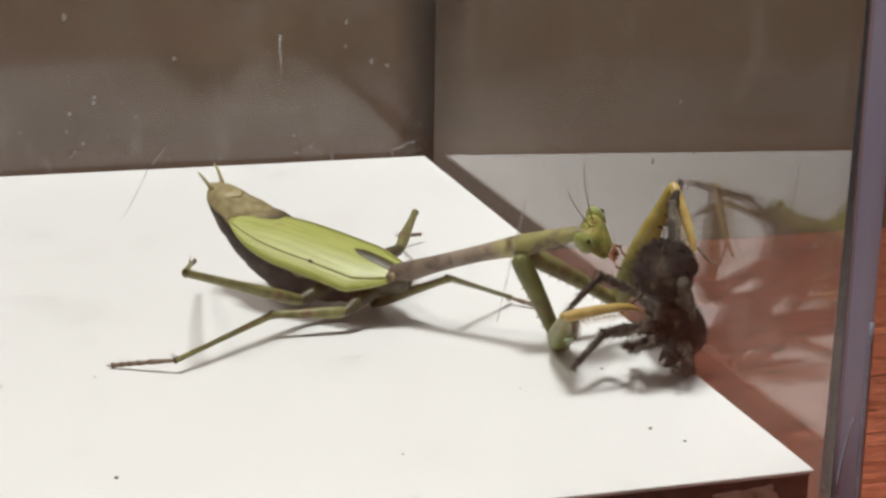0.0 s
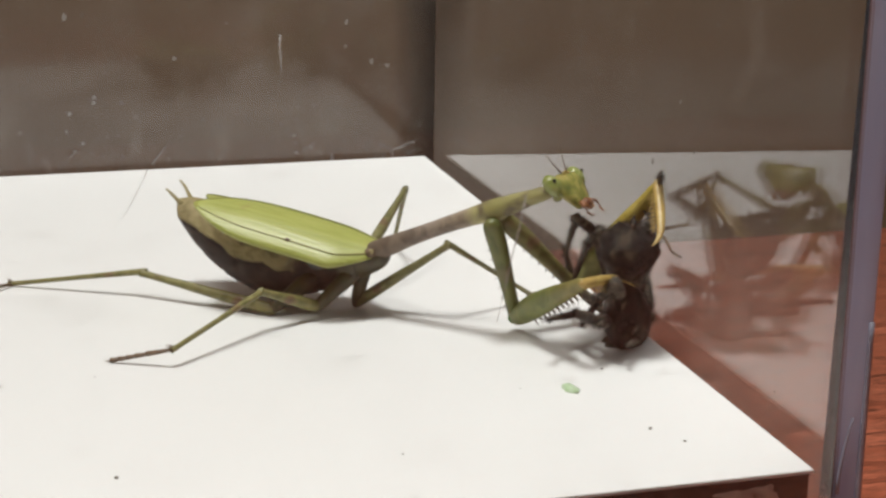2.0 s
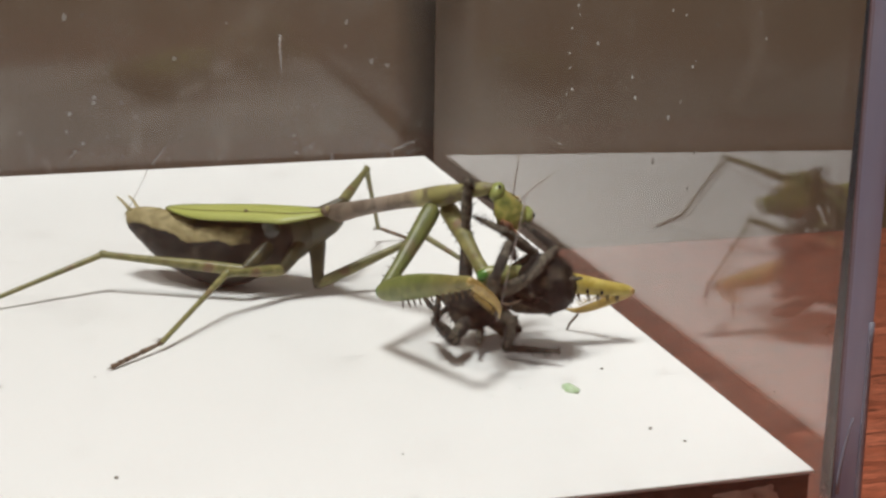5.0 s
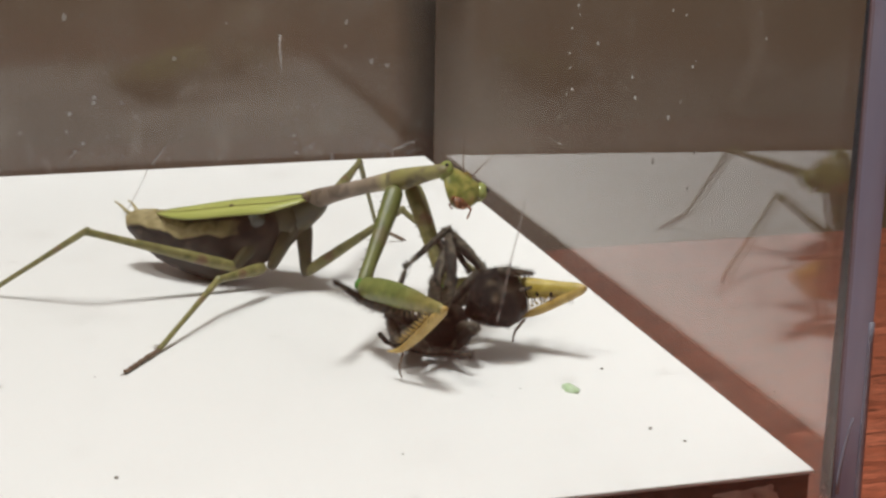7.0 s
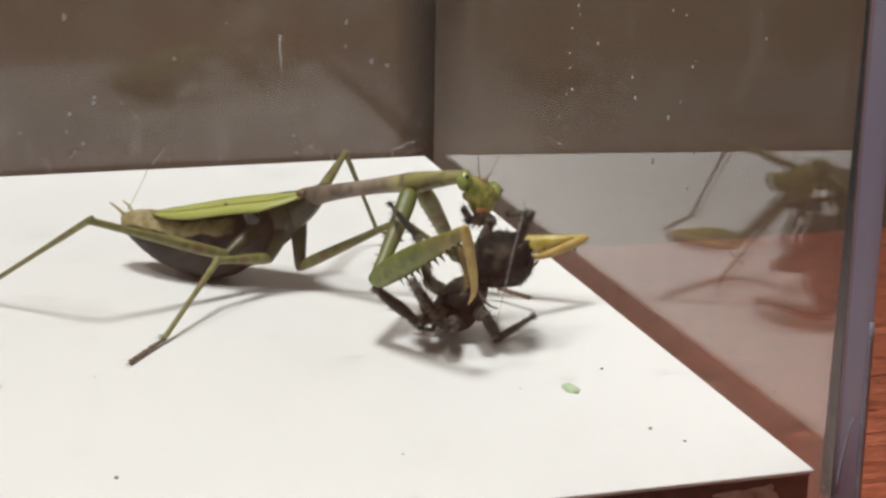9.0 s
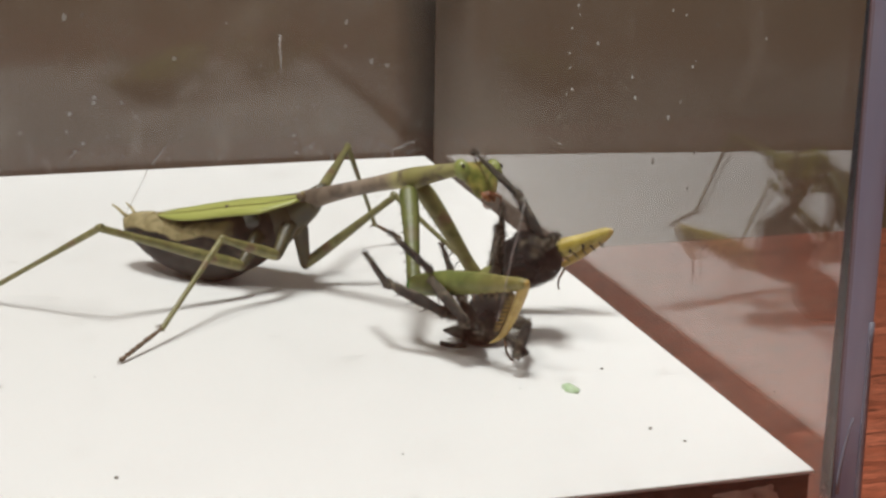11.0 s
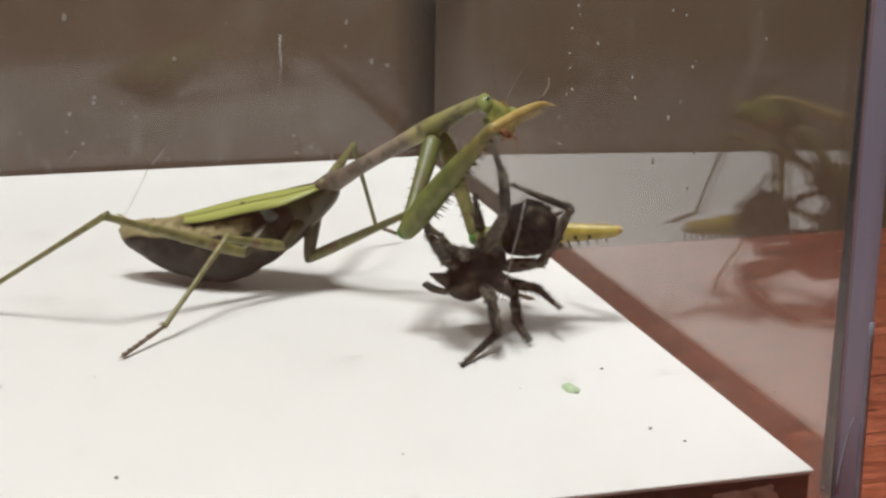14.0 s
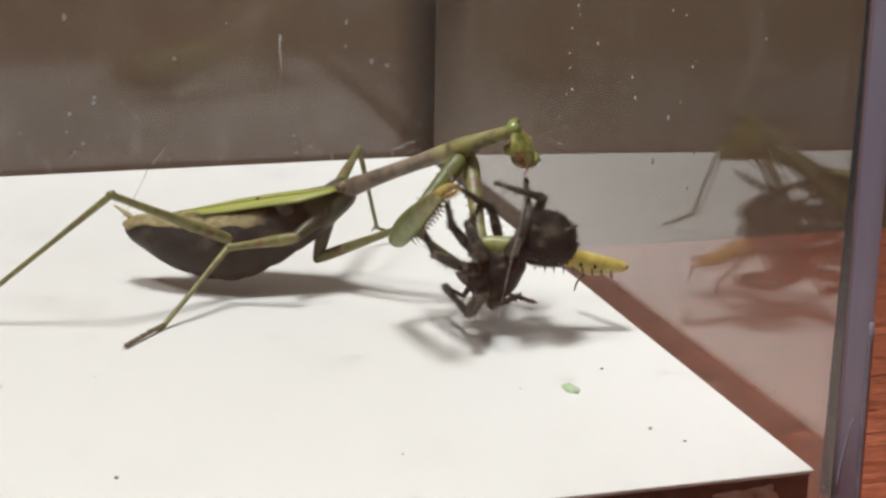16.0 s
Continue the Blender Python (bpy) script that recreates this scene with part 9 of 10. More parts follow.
    walk(SP["leg4_femur"], path((0,-3.5,-0.9,8.1,36,-16,-132), (0.25,-3.5,-0.8,9.9,38,-19,-140), (0.5,-3.4,-0.7,11.7,41,-21,-148), (0.75,-3.4,-0.7,9.7,35,-21,-133), (1,-3.4,-0.7,7.8,30,-19,-117), (1.25,-3.5,-0.9,7.2,32,-18,-123), (1.5,-3.5,-1,6.7,34,-16,-128), (1.75,-2.3,-0.8,8,32,-23,-123), (2,-1,-0.7,9.3,29,-30,-118), (2.25,0.3,-1.8,6.1,26,-23,-111), (2.5,1.6,-2.8,2.9,25,-15,-105), (2.75,2.1,-2.7,4.1,22,-13,-94), (3,2.5,-2.6,5.3,20,-11,-83), (3.25,2.5,-2.7,6.3,21,-12,-88), (3.5,2.4,-2.7,7.3,22,-13,-93), (3.75,1.9,-2.7,7.8,21,-3,-90), (4,1.4,-2.8,8.4,21,6,-88), (5.25,1.7,-2.3,7.4,21,-10,-90), (6.5,2.1,-1.7,6.5,22,-27,-93), (6.75,-0.7,-1.4,5.2,27,-23,-103), (7,-3.5,-1.1,3.9,30,-17,-112), (7.25,-0.5,-1.8,3.9,26,-16,-99), (7.5,2.6,-2.6,3.8,22,-14,-86), (7.75,2.6,-2.6,4.1,23,-16,-89), (8,2.7,-2.5,4.4,24,-17,-91), (8.25,2.5,-2.6,5.1,24,-15,-92), (8.5,2.4,-2.7,5.8,24,-14,-93), (8.75,0.4,-2.5,5,26,-12,-100), (9,-1.5,-2.2,4.2,27,-10,-107), (10.25,-2,-2,3.5,27,-15,-106), (11.5,-2.5,-1.8,2.8,26,-21,-104), (11.75,-2.8,-1.7,3.2,26,-21,-103), (12,-3,-1.5,3.6,26,-21,-102), (12.25,-3.2,-1.4,6.5,30,-15,-114), (12.5,-3.4,-1.3,9.3,32,-9,-126), (12.75,-3.4,-1.2,9.6,32,-8,-129), (13,-3.4,-1.2,10,33,-7,-132), (13.25,-3.4,-1.3,9.1,32,-10,-125), (13.5,-3.3,-1.3,8.1,30,-13,-117), (13.75,-2.7,-0.9,11.5,29,-15,-112), (14,-2.1,-0.6,14.8,27,-17,-106), (14.25,-2.8,-0.7,12.6,29,-17,-112), (14.5,-3.5,-0.8,10.4,31,-18,-118), (14.75,-3.1,-0.7,9.9,30,-19,-114), (15,-2.8,-0.6,9.3,28,-20,-109), (15.25,-2.8,-0.6,9.6,28,-18,-107), (15.5,-2.8,-0.6,9.9,27,-17,-105), (15.75,-2.5,-0.6,11.8,29,-23,-111), (16,-2.1,-0.6,13.7,32,-29,-118)))
    walk(SP["leg4_tibia"], path((0,-10.8,-9.1,11.3,29,22,108), (0.25,-11.7,-7.8,13.6,24,29,96), (0.5,-12.4,-6.4,15.8,17,35,82), (0.75,-10.6,-8.6,13.8,32,23,111), (1,-8.3,-10.3,11.5,38,6,135), (1.25,-9.3,-10,10.7,35,10,115), (1.5,-10.3,-9.6,9.9,31,12,94), (1.75,-8,-9.6,12.6,30,23,92), (2,-5.6,-9.4,15,30,35,91), (2.25,-3.5,-11.6,10.5,32,31,95), (2.5,-1.3,-13.5,5.8,34,27,99), (2.75,1.3,-13.8,6.7,36,28,103), (3,3.9,-13.8,7.4,38,28,107), (3.25,2.9,-13.8,8.7,16,48,73), (3.5,1.9,-13.8,9.8,-24,51,22), (3.75,1.9,-14.1,8.5,-7,49,44), (4,1.9,-14.1,7.1,7,44,63), (5.25,1.7,-13.5,9.5,25,52,88), (6.5,1.5,-11.9,11.7,49,53,118), (6.75,-3.1,-11.7,9.6,16,50,76), (7,-7.6,-11.2,7.3,-5,35,47), (7.25,-2.2,-12.7,7,-1,33,54), (7.5,3.3,-13.6,6.7,3,30,60), (7.75,2.9,-13.5,7.3,-4,32,48), (8,2.5,-13.4,7.8,-11,33,35), (8.25,2.1,-13.6,8.2,-7,38,42), (8.5,1.7,-13.8,8.5,-2,42,49), (8.75,-1.6,-13.4,7.4,15,25,79), (9,-4.8,-13,6.2,21,4,102), (10.25,-5,-12.6,6.5,21,-9,98), (11.5,-5.1,-12.2,6.8,22,-23,95), (11.75,-5.2,-12,7.3,22,-19,96), (12,-5.3,-11.9,7.8,21,-16,98), (12.25,-7.8,-11.4,9.5,22,-12,96), (12.5,-10,-10.4,11,22,-9,95), (12.75,-10.6,-10,11.2,23,-9,87), (13,-11.1,-9.6,11.3,24,-8,80), (13.25,-9.8,-10.5,11,24,-8,83), (13.5,-8.4,-11.2,10.6,23,-8,87), (13.75,-6.8,-11.2,14.4,23,0,93), (14,-5.1,-11,18.1,23,8,98), (14.25,-6.9,-10.8,16,23,-2,98), (14.5,-8.6,-10.4,13.9,23,-11,99), (14.75,-7.5,-10.6,13.5,22,1,104), (15,-6.3,-10.7,13.2,23,14,109), (15.25,-6,-10.9,13.2,21,2,97), (15.5,-5.7,-11.1,13.2,22,-10,85), (15.75,-6.3,-10.3,16.3,22,-7,83), (16,-6.8,-9.4,19.2,23,-5,81)))
    walk(SP["leg4_tarsus"], path((0,-13.4,-1,7.9,-54,20,-142), (0.22,-12.7,-0,9.1,-68,55,-164), (0.25,-12.5,0.2,9.1,-77,62,-175), (0.41,-11.6,0.9,10.1,-166,65,90), (0.5,-11.4,1.1,10.5,-177,58,77), (0.75,-13.7,-0.7,10.2,-156,43,104), (1,-14.8,-3.8,10.4,-147,25,119), (1.25,-13.1,-1.7,9.2,-150,9,110), (1.5,-10.9,-0.6,8.1,-150,-7,101), (1.75,-8.3,-1.1,8.9,-150,19,98), (2,-5.6,-1.9,9.8,-153,45,94), (2.19,-4.7,-3.1,7.1,-120,34,144), (2.25,-4.1,-3.7,5.7,-110,20,165), (2.38,-3,-4.9,3,-107,-10,-163), (2.5,-2.5,-5.3,1.6,-111,-23,-148), (2.72,-0.9,-5.8,2.3,-97,-14,169), (2.91,1.1,-6,2.9,-93,6,120), (3,1.5,-6,3.1,-95,10,111), (3.25,4.6,-8,1.8,-95,-9,75), (3.47,7.2,-11.6,2.6,-84,-23,36), (3.5,7.2,-11.7,2.6,-84,-23,35), (3.75,6.2,-10,1.5,-74,-16,7), (4,4.9,-8.2,0.8,-69,-5,-19), (5.25,1.9,-7.8,2.3,-66,-6,-45), (6.5,-1.1,-7,4.3,-64,-5,-70), (6.75,-1.7,-5.9,2.5,-65,-7,-65), (7,-2.4,-5.7,2,-65,-9,-60), (7.25,2.4,-6.5,2,-69,-10,-38), (7.5,7.2,-6.8,2,-73,-10,-15), (7.75,8.1,-7.8,2.3,-76,-12,3), (8,8.8,-9,2.8,-81,-14,22), (8.25,7.5,-8.8,2.5,-84,-13,35), (8.5,6.2,-8.6,2.4,-87,-11,49), (8.75,-0,-5.3,3.4,-90,-10,69), (9,-6.7,-4,5.6,-93,-8,89), (10.25,-6.3,-3.6,8,-97,-39,99), (11.5,-5.9,-3.7,10.4,-120,-68,126), (11.75,-6.2,-3.4,10.3,-105,-73,110), (12,-6.5,-3.2,10.3,-82,-76,86), (12.25,-8.7,-2.5,11.5,-75,-49,78), (12.5,-10.7,-1.3,12.4,-74,-22,76), (12.75,-10.1,-0.9,12.5,-72,9,60), (13,-9.4,-0.6,12.7,-80,38,40), (13.25,-8.7,-1.5,12.3,-73,22,53), (13.5,-7.9,-2.1,12,-71,4,63), (13.75,-7.2,-2,14.4,-71,2,71), (14,-6.4,-2,16.8,-71,0,79), (14.25,-8.2,-1.7,16.2,-71,-2,78), (14.5,-10,-1.5,15.7,-71,-3,76), (14.75,-9.7,-1.7,13.3,-71,3,84), (15,-9.3,-2.3,11,-70,10,92), (15.25,-7.1,-1.8,12.9,-70,19,89), (15.5,-4.9,-2.1,14.8,-72,28,86), (15.75,-5.2,-1.3,17.4,-75,15,77), (16,-5.4,-0.3,20,-76,2,69)))
    walk(SP["leg5_femur"], path((0,1.3,0.7,4.3,18,-13,-110), (0.19,1,0.7,5.5,22,35,-92), (0.25,0.9,0.7,5.6,40,61,-69), (0.34,0.6,0.8,6,134,63,33), (0.5,0.4,0.8,6.9,157,31,62), (0.75,-0.9,1.4,5.6,159,25,65), (1,-2.3,1.9,4.3,159,20,68), (1.25,0.3,1.8,6.3,158,15,63), (1.5,2.8,1.7,8.2,157,10,58), (1.75,2.3,1.9,8.2,157,-2,56), (2,1.9,2.1,8.2,157,-14,54), (2.25,1.8,2.1,7.6,162,-41,43), (2.5,1.7,2.2,7,-175,-65,16), (2.75,2.5,1.8,6.8,-171,-43,11), (3,3.3,1.4,6.6,-170,-20,8), (3.25,3.4,1.2,7.3,-168,-12,2), (3.5,3.5,1,7.9,-167,-5,-5), (3.75,3.3,1.3,9.7,-166,-20,-6), (4,3.1,1.5,11.6,-166,-35,-8), (5.25,2.8,1.7,8.8,179,-30,20), (6.5,2.6,1.8,5.9,169,-19,45), (6.75,2.5,1.8,5.9,177,-36,28), (7,2.5,1.8,6,-166,-49,3), (7.25,2.4,1.9,6,-167,-51,4), (7.5,2.4,1.9,6.1,-168,-52,5), (7.75,2.3,1.9,6.2,-180,-48,20), (8,2.3,2,6.3,172,-41,33), (8.25,2.4,1.9,7.4,170,-35,36), (8.5,2.5,1.8,8.4,169,-29,38), (8.75,2.5,1.8,8.6,163,-9,55), (9,2.5,1.9,8.7,163,12,71), (10.25,2.3,1.9,7.8,163,5,67), (11.5,2.1,2,6.9,163,-2,63), (11.75,1.8,2.1,7.2,163,-3,65), (12,1.6,2.2,7.5,163,-5,67), (12.25,1.3,2.3,10,162,-7,69), (12.5,1,2.4,12.5,162,-9,71), (12.75,1.4,2.3,12.7,162,-7,68), (13,1.8,2.1,12.9,163,-4,66), (13.25,1.7,2.2,12.1,163,-9,65), (13.5,1.6,2.2,11.4,163,-13,63), (13.75,1.5,2.3,12.9,162,-8,67), (14,1.4,2.3,14.3,162,-2,70), (14.25,2.2,1.9,12.7,162,2,65), (14.5,2.9,1.6,11.1,162,5,61), (14.75,2.3,1.9,10.2,162,-11,59), (15,1.8,2.2,9.4,163,-28,56), (15.25,1.4,2.3,9.8,160,-32,61), (15.5,1,2.4,10.3,157,-37,67), (15.75,1,2.4,11.8,156,-18,69), (16,1,2.4,13.3,155,2,72)))
    walk(SP["leg5_tibia"], path((0,-2.1,-8.7,6.6,24,40,60), (0.19,0.7,-7.6,0.4,92,80,133), (0.25,2.7,-3.9,0.4,170,62,-147), (0.34,4.5,3.3,0.4,-179,23,-132), (0.5,4.5,8.6,1.7,-179,-12,-126), (0.75,3,9.7,1.2,-178,-11,-128), (1,1.4,10.7,0.8,-178,-11,-131), (1.25,4.8,10.5,3.6,-178,6,-122), (1.5,8.1,10.2,6.3,-175,23,-112), (1.75,8,10.4,8.5,-174,24,-108), (2,7.6,10.2,10.6,-172,25,-104), (2.25,7.4,7.4,14.3,-168,14,-92), (2.5,5.8,3.3,16.3,-166,2,-81), (2.75,9.9,3.2,13.7,-160,-21,-117), (2.94,12.6,2.8,10.3,-139,-35,-160), (3,12.8,2.8,10,-137,-35,-164), (3.25,13.4,1.5,9.4,-121,-50,173), (3.5,13.7,0.2,8.7,-93,-57,138), (3.75,12.8,0.3,13.2,-130,-43,-175), (4,11.3,0.4,17.5,-143,-18,-150), (5.25,11.1,4.8,13.8,-138,-45,-160), (6.5,9.4,8.6,9.2,-113,-70,172), (6.75,9.8,5.7,11.9,-100,-58,158), (7,9.1,2.2,13.7,-94,-46,151), (7.25,8.8,2.3,13.9,-129,-46,-163), (7.5,8.6,2.5,14.1,-152,-31,-126), (7.75,8.7,4.3,13.7,-153,-21,-125), (8,8.7,6.1,13.1,-153,-12,-125), (8.25,9.2,6.8,13.2,-155,-18,-117), (8.5,9.6,7.4,13.3,-158,-25,-109), (8.75,8.2,10.1,10.1,-155,-34,-116), (9,5.8,11.3,6.5,-150,-43,-124), (10.25,6.3,11.3,6.9,-137,-72,-138), (11.5,6.8,11.1,7.3,-4,-75,88), (11.75,6.2,11.3,7.8,-139,-86,-137), (12,5.6,11.5,8.3,-168,-68,-108), (12.25,5,11.7,11.2,-158,-55,-119), (12.5,4.4,11.9,14.1,-155,-41,-124), (12.75,5.2,11.7,13.9,-163,-55,-113), (13,5.9,11.4,13.7,178,-67,-91), (13.25,6,11.3,13.7,-176,-62,-98), (13.5,6,11.1,13.7,-172,-57,-103), (13.75,5.5,11.5,14.2,-166,-49,-110), (14,4.8,11.9,14.6,-162,-41,-115), (14.25,6.4,11.2,12.4,-153,-50,-128), (14.5,7.9,10.5,10.1,-138,-56,-146), (14.75,7.6,10.4,12.2,-126,-59,-160), (15,6.8,9.7,14.1,-112,-60,-177), (15.25,5.6,9.8,15.3,-111,-39,-178), (15.5,4.3,9.9,16.4,-110,-17,-179), (15.75,4.4,11.5,14.9,-119,-40,-161), (16,4.2,12.1,13,-146,-58,-126)))
    walk(SP["leg5_tarsus"], path((0,1.4,-2.6,0.7,37,-19,-127), (0.25,-0.9,-6.3,0.4,32,-22,-113), (0.5,-0.8,1.3,3.6,26,-24,-98), (0.75,-2.7,2.6,3,25,-17,-97), (1,-4.6,3.9,2.5,25,-10,-96), (1.25,-0,2.8,2.6,27,-4,-108), (1.5,4.9,2.3,2.8,27,2,-120), (1.75,5.4,2.4,4.8,27,7,-124), (2,5.6,2.1,6.6,26,11,-128), (2.19,6.7,-0.1,10,25,51,-129), (2.25,7.1,-1.5,12,24,74,-131), (2.38,7.4,-4.4,15,-151,63,54), (2.5,7.3,-5.7,15.9,-152,43,53), (2.75,5.9,-4.5,17,-138,45,73), (3,5.5,0.7,15.3,-123,44,94), (3.22,7,1.9,16.5,-71,48,162), (3.25,7.4,2.2,16.4,-61,43,176), (3.38,9.1,3.2,16.3,-43,17,-150), (3.5,9.9,3.6,16.4,-41,3,-138), (3.69,7.4,1.1,18.9,-49,43,-157), (3.75,6.1,-0.4,19.5,-71,63,176), (3.88,4.3,-3,20,-164,55,75), (4,3.8,-4.1,20.3,-176,36,59), (4.94,4.6,0,20.4,-161,3,99), (5.25,5,2.5,20.3,-164,-18,120), (5.72,5.7,6.1,19.4,174,-43,161), (6.5,6.3,9.1,17.8,137,-45,-147), (6.75,5.4,7.6,19.7,138,-10,-149), (7,3.5,5.4,20.3,137,26,-150), (7.25,2.8,0.4,20.6,112,28,157), (7.44,3.7,-3.6,19.1,96,14,114), (7.5,3.9,-3.9,18.8,95,13,110), (7.75,3.8,-2.7,17.1,93,16,100), (8,3.6,-1.3,14.9,90,18,90), (8.25,5.2,-1,16.1,90,12,93), (8.5,6.8,-0.5,17.2,91,6,96), (8.69,5.8,2,16,86,-20,133), (8.75,4.9,3.3,15.2,74,-32,160), (8.84,3.5,4.7,13.9,47,-36,-154), (9,2.1,5.6,12.8,27,-26,-117), (10.25,4.2,9.3,15.6,24,-36,-111), (11.5,6.9,13.4,16.2,19,-45,-104), (11.75,5.7,10.9,17,23,-41,-109), (12,4.6,8.3,16.9,26,-36,-113), (12.25,2.5,7.1,18.8,27,-33,-116), (12.5,0.5,6.1,20.1,28,-30,-118), (12.75,3.1,6.8,21.4,27,-25,-115), (13,5.9,7.8,22.1,26,-21,-112), (13.25,5.4,7,21.8,30,-11,-127), (13.5,4.9,6.2,21.5,31,0,-141), (13.75,3.4,5.9,21.2,29,-16,-126), (14,2,5.6,20.7,22,-30,-109), (14.25,2.7,6.6,19.4,29,-43,-120), (14.5,3.6,7.6,17.8,41,-54,-136), (14.75,3.1,8.8,20.1,34,-45,-126), (15,2.2,9.4,22.1,29,-35,-119), (15.25,-1.6,9.6,21.1,51,-26,-160), (15.5,-4.5,9.8,19.2,61,-8,167), (15.75,-2.2,9.2,20.8,56,-22,-173), (16,1.3,8.1,20.7,44,-32,-149)))
    walk(SP["leg6_femur"], path((0,0.2,-1,11.2,53,-36,-114), (0.25,0.1,-0.9,12.6,54,-40,-115), (0.5,-0.1,-0.9,14.1,55,-43,-116), (0.75,0.5,-1.1,11.9,50,-44,-108), (1,1,-1.3,9.8,44,-44,-101), (1.25,0.6,-1.1,9.9,45,-60,-102), (1.5,0.1,-1,10,48,-75,-105), (1.75,-0.5,-0.8,9.7,137,-81,165), (2,-1.1,-0.7,9.2,177,-67,123), (2.25,-1.8,-0.6,8.2,95,-60,-148), (2.5,-2.5,-0.6,7.2,75,-28,-121), (2.75,-2.3,-0.6,7.9,73,-26,-117), (3,-2.1,-0.6,8.6,71,-23,-112), (3.25,-1.1,-1.6,7,70,-16,-108), (3.5,-0.1,-2.6,5.3,69,-10,-105), (3.75,1.3,-2.4,8.5,70,-13,-106), (4,2.6,-2.2,11.6,70,-17,-108), (5.25,1.5,-1.6,9.5,68,-30,-104), (6.5,0.4,-1,7.5,65,-44,-98), (6.75,0.6,-1.1,7.4,63,-42,-96), (7,0.8,-1.2,7.4,62,-40,-94), (7.25,1.2,-1.3,7.2,30,-58,-53), (7.5,1.5,-1.4,7,-20,-54,5), (7.75,1.6,-1.5,7,3,-56,-22), (8,1.7,-1.6,7,23,-51,-47), (8.25,1.8,-1.6,8.1,24,-50,-49), (8.5,1.8,-1.6,9.2,25,-48,-50), (8.75,1.4,-1.4,9.6,13,-60,-35), (9,0.9,-1.2,10,-12,-70,-7), (10.25,1.4,-1.4,8.7,-15,-58,-4), (11.5,1.8,-1.6,7.4,-17,-47,-2), (11.75,1.7,-1.5,7.7,-19,-51,0), (12,1.5,-1.4,8,-21,-55,4), (12.25,1,-1.3,10.8,33,-60,-59), (12.5,0.5,-1.1,13.4,66,-39,-100), (12.75,1.2,-1.3,13.3,57,-41,-87), (13,1.8,-1.6,13.3,48,-41,-73), (13.25,1.5,-1.5,12.7,57,-36,-88), (13.5,1.2,-1.3,12.1,64,-30,-100), (13.75,1.2,-1.3,13.6,59,-39,-91), (14,1.3,-1.4,15,51,-48,-80), (14.25,1.4,-1.4,13.8,47,-48,-75), (14.5,1.6,-1.5,12.6,44,-48,-70), (14.75,1,-1.3,11.5,55,-46,-86), (15,0.4,-1,10.5,65,-41,-100), (15.25,0.6,-1.1,10.8,66,-31,-103), (15.5,0.9,-1.2,11.1,67,-20,-105), (15.75,1.2,-1.3,12.4,65,-26,-100), (16,1.5,-1.4,13.8,63,-32,-95)))
    walk(SP["leg6_tibia"], path((0,-3.9,-10.3,18.7,25,48,52), (0.25,-4,-9.8,20.7,31,43,61), (0.5,-4.1,-9.2,22.6,36,37,68), (0.75,-2.4,-9.7,20.6,34,15,65), (1,-0.7,-10.1,18.6,34,-6,62), (1.25,-0.7,-7.4,20.8,33,25,59), (1.5,-0.7,-4.2,22.2,30,55,55), (1.75,-2.3,-0.3,22.1,44,42,72), (2,-3.8,3.5,20.8,50,28,83), (2.25,-7.1,-3.9,19.2,47,1,72), (2.5,-8.3,-10,13.2,50,-25,61), (2.75,-7.4,-10.7,13.4,45,-16,73), (3,-6.4,-11.3,13.5,43,-6,85), (3.25,-4.9,-13.1,10.6,44,0,65), (3.5,-3.3,-14.6,7.5,43,5,45), (3.75,-2.2,-14.2,11.4,43,-7,49), (4,-1.1,-13.7,15.2,42,-20,53), (5.25,-1.1,-12.2,15.9,40,-19,60), (6.5,-0.9,-10,16.3,38,-19,66), (6.75,-0.3,-10.4,15.9,36,-26,72), (7,0.3,-10.8,15.5,33,-32,79), (7.25,5.1,-6.6,17.9,30,-18,86), (7.5,8.9,-0.7,17.2,28,-2,92), (7.75,8.2,-4.2,17.4,29,-5,86), (8,7.1,-7.4,16.8,29,-8,80), (8.25,7.2,-7.7,17.7,30,-11,79), (8.5,7.3,-8.1,18.6,30,-14,77), (8.75,6.4,-5,20.6,29,-1,88), (9,5.3,-1.7,21.9,30,13,98), (10.25,8,-1.9,19.5,28,-26,110), (11.34,10.3,-1.9,16.8,10,-63,134), (11.5,10.4,-1.9,16.7,9,-64,135), (11.75,9.6,-1.5,17.5,18,-52,125), (12,8.7,-1,18.3,23,-39,119), (12.25,4.2,-6.7,21.6,37,-39,96), (12.5,-1.3,-10.7,21.4,50,-35,74), (12.75,1.6,-10.8,21.6,51,-21,72), (13,4.5,-10.7,21.6,52,-8,70), (13.25,1.9,-11.6,20.1,52,-17,69), (13.5,-0.7,-12.1,18.3,53,-27,67), (13.75,1,-11.1,21.5,50,-28,72), (14,2.8,-9.7,24.3,48,-30,77), (14.25,3.6,-9.6,23.1,47,-16,79), (14.5,4.4,-9.4,21.9,47,-3,81), (14.75,1.6,-10.1,20.5,47,-6,79), (15,-1.2,-10.4,18.8,47,-8,77), (15.25,-1.7,-11.7,17.2,46,-11,84), (15.5,-2.1,-12.6,15.5,44,-14,92), (15.75,-0.8,-12.4,18,48,-15,78), (16,0.6,-12.1,20.5,51,-15,64)))
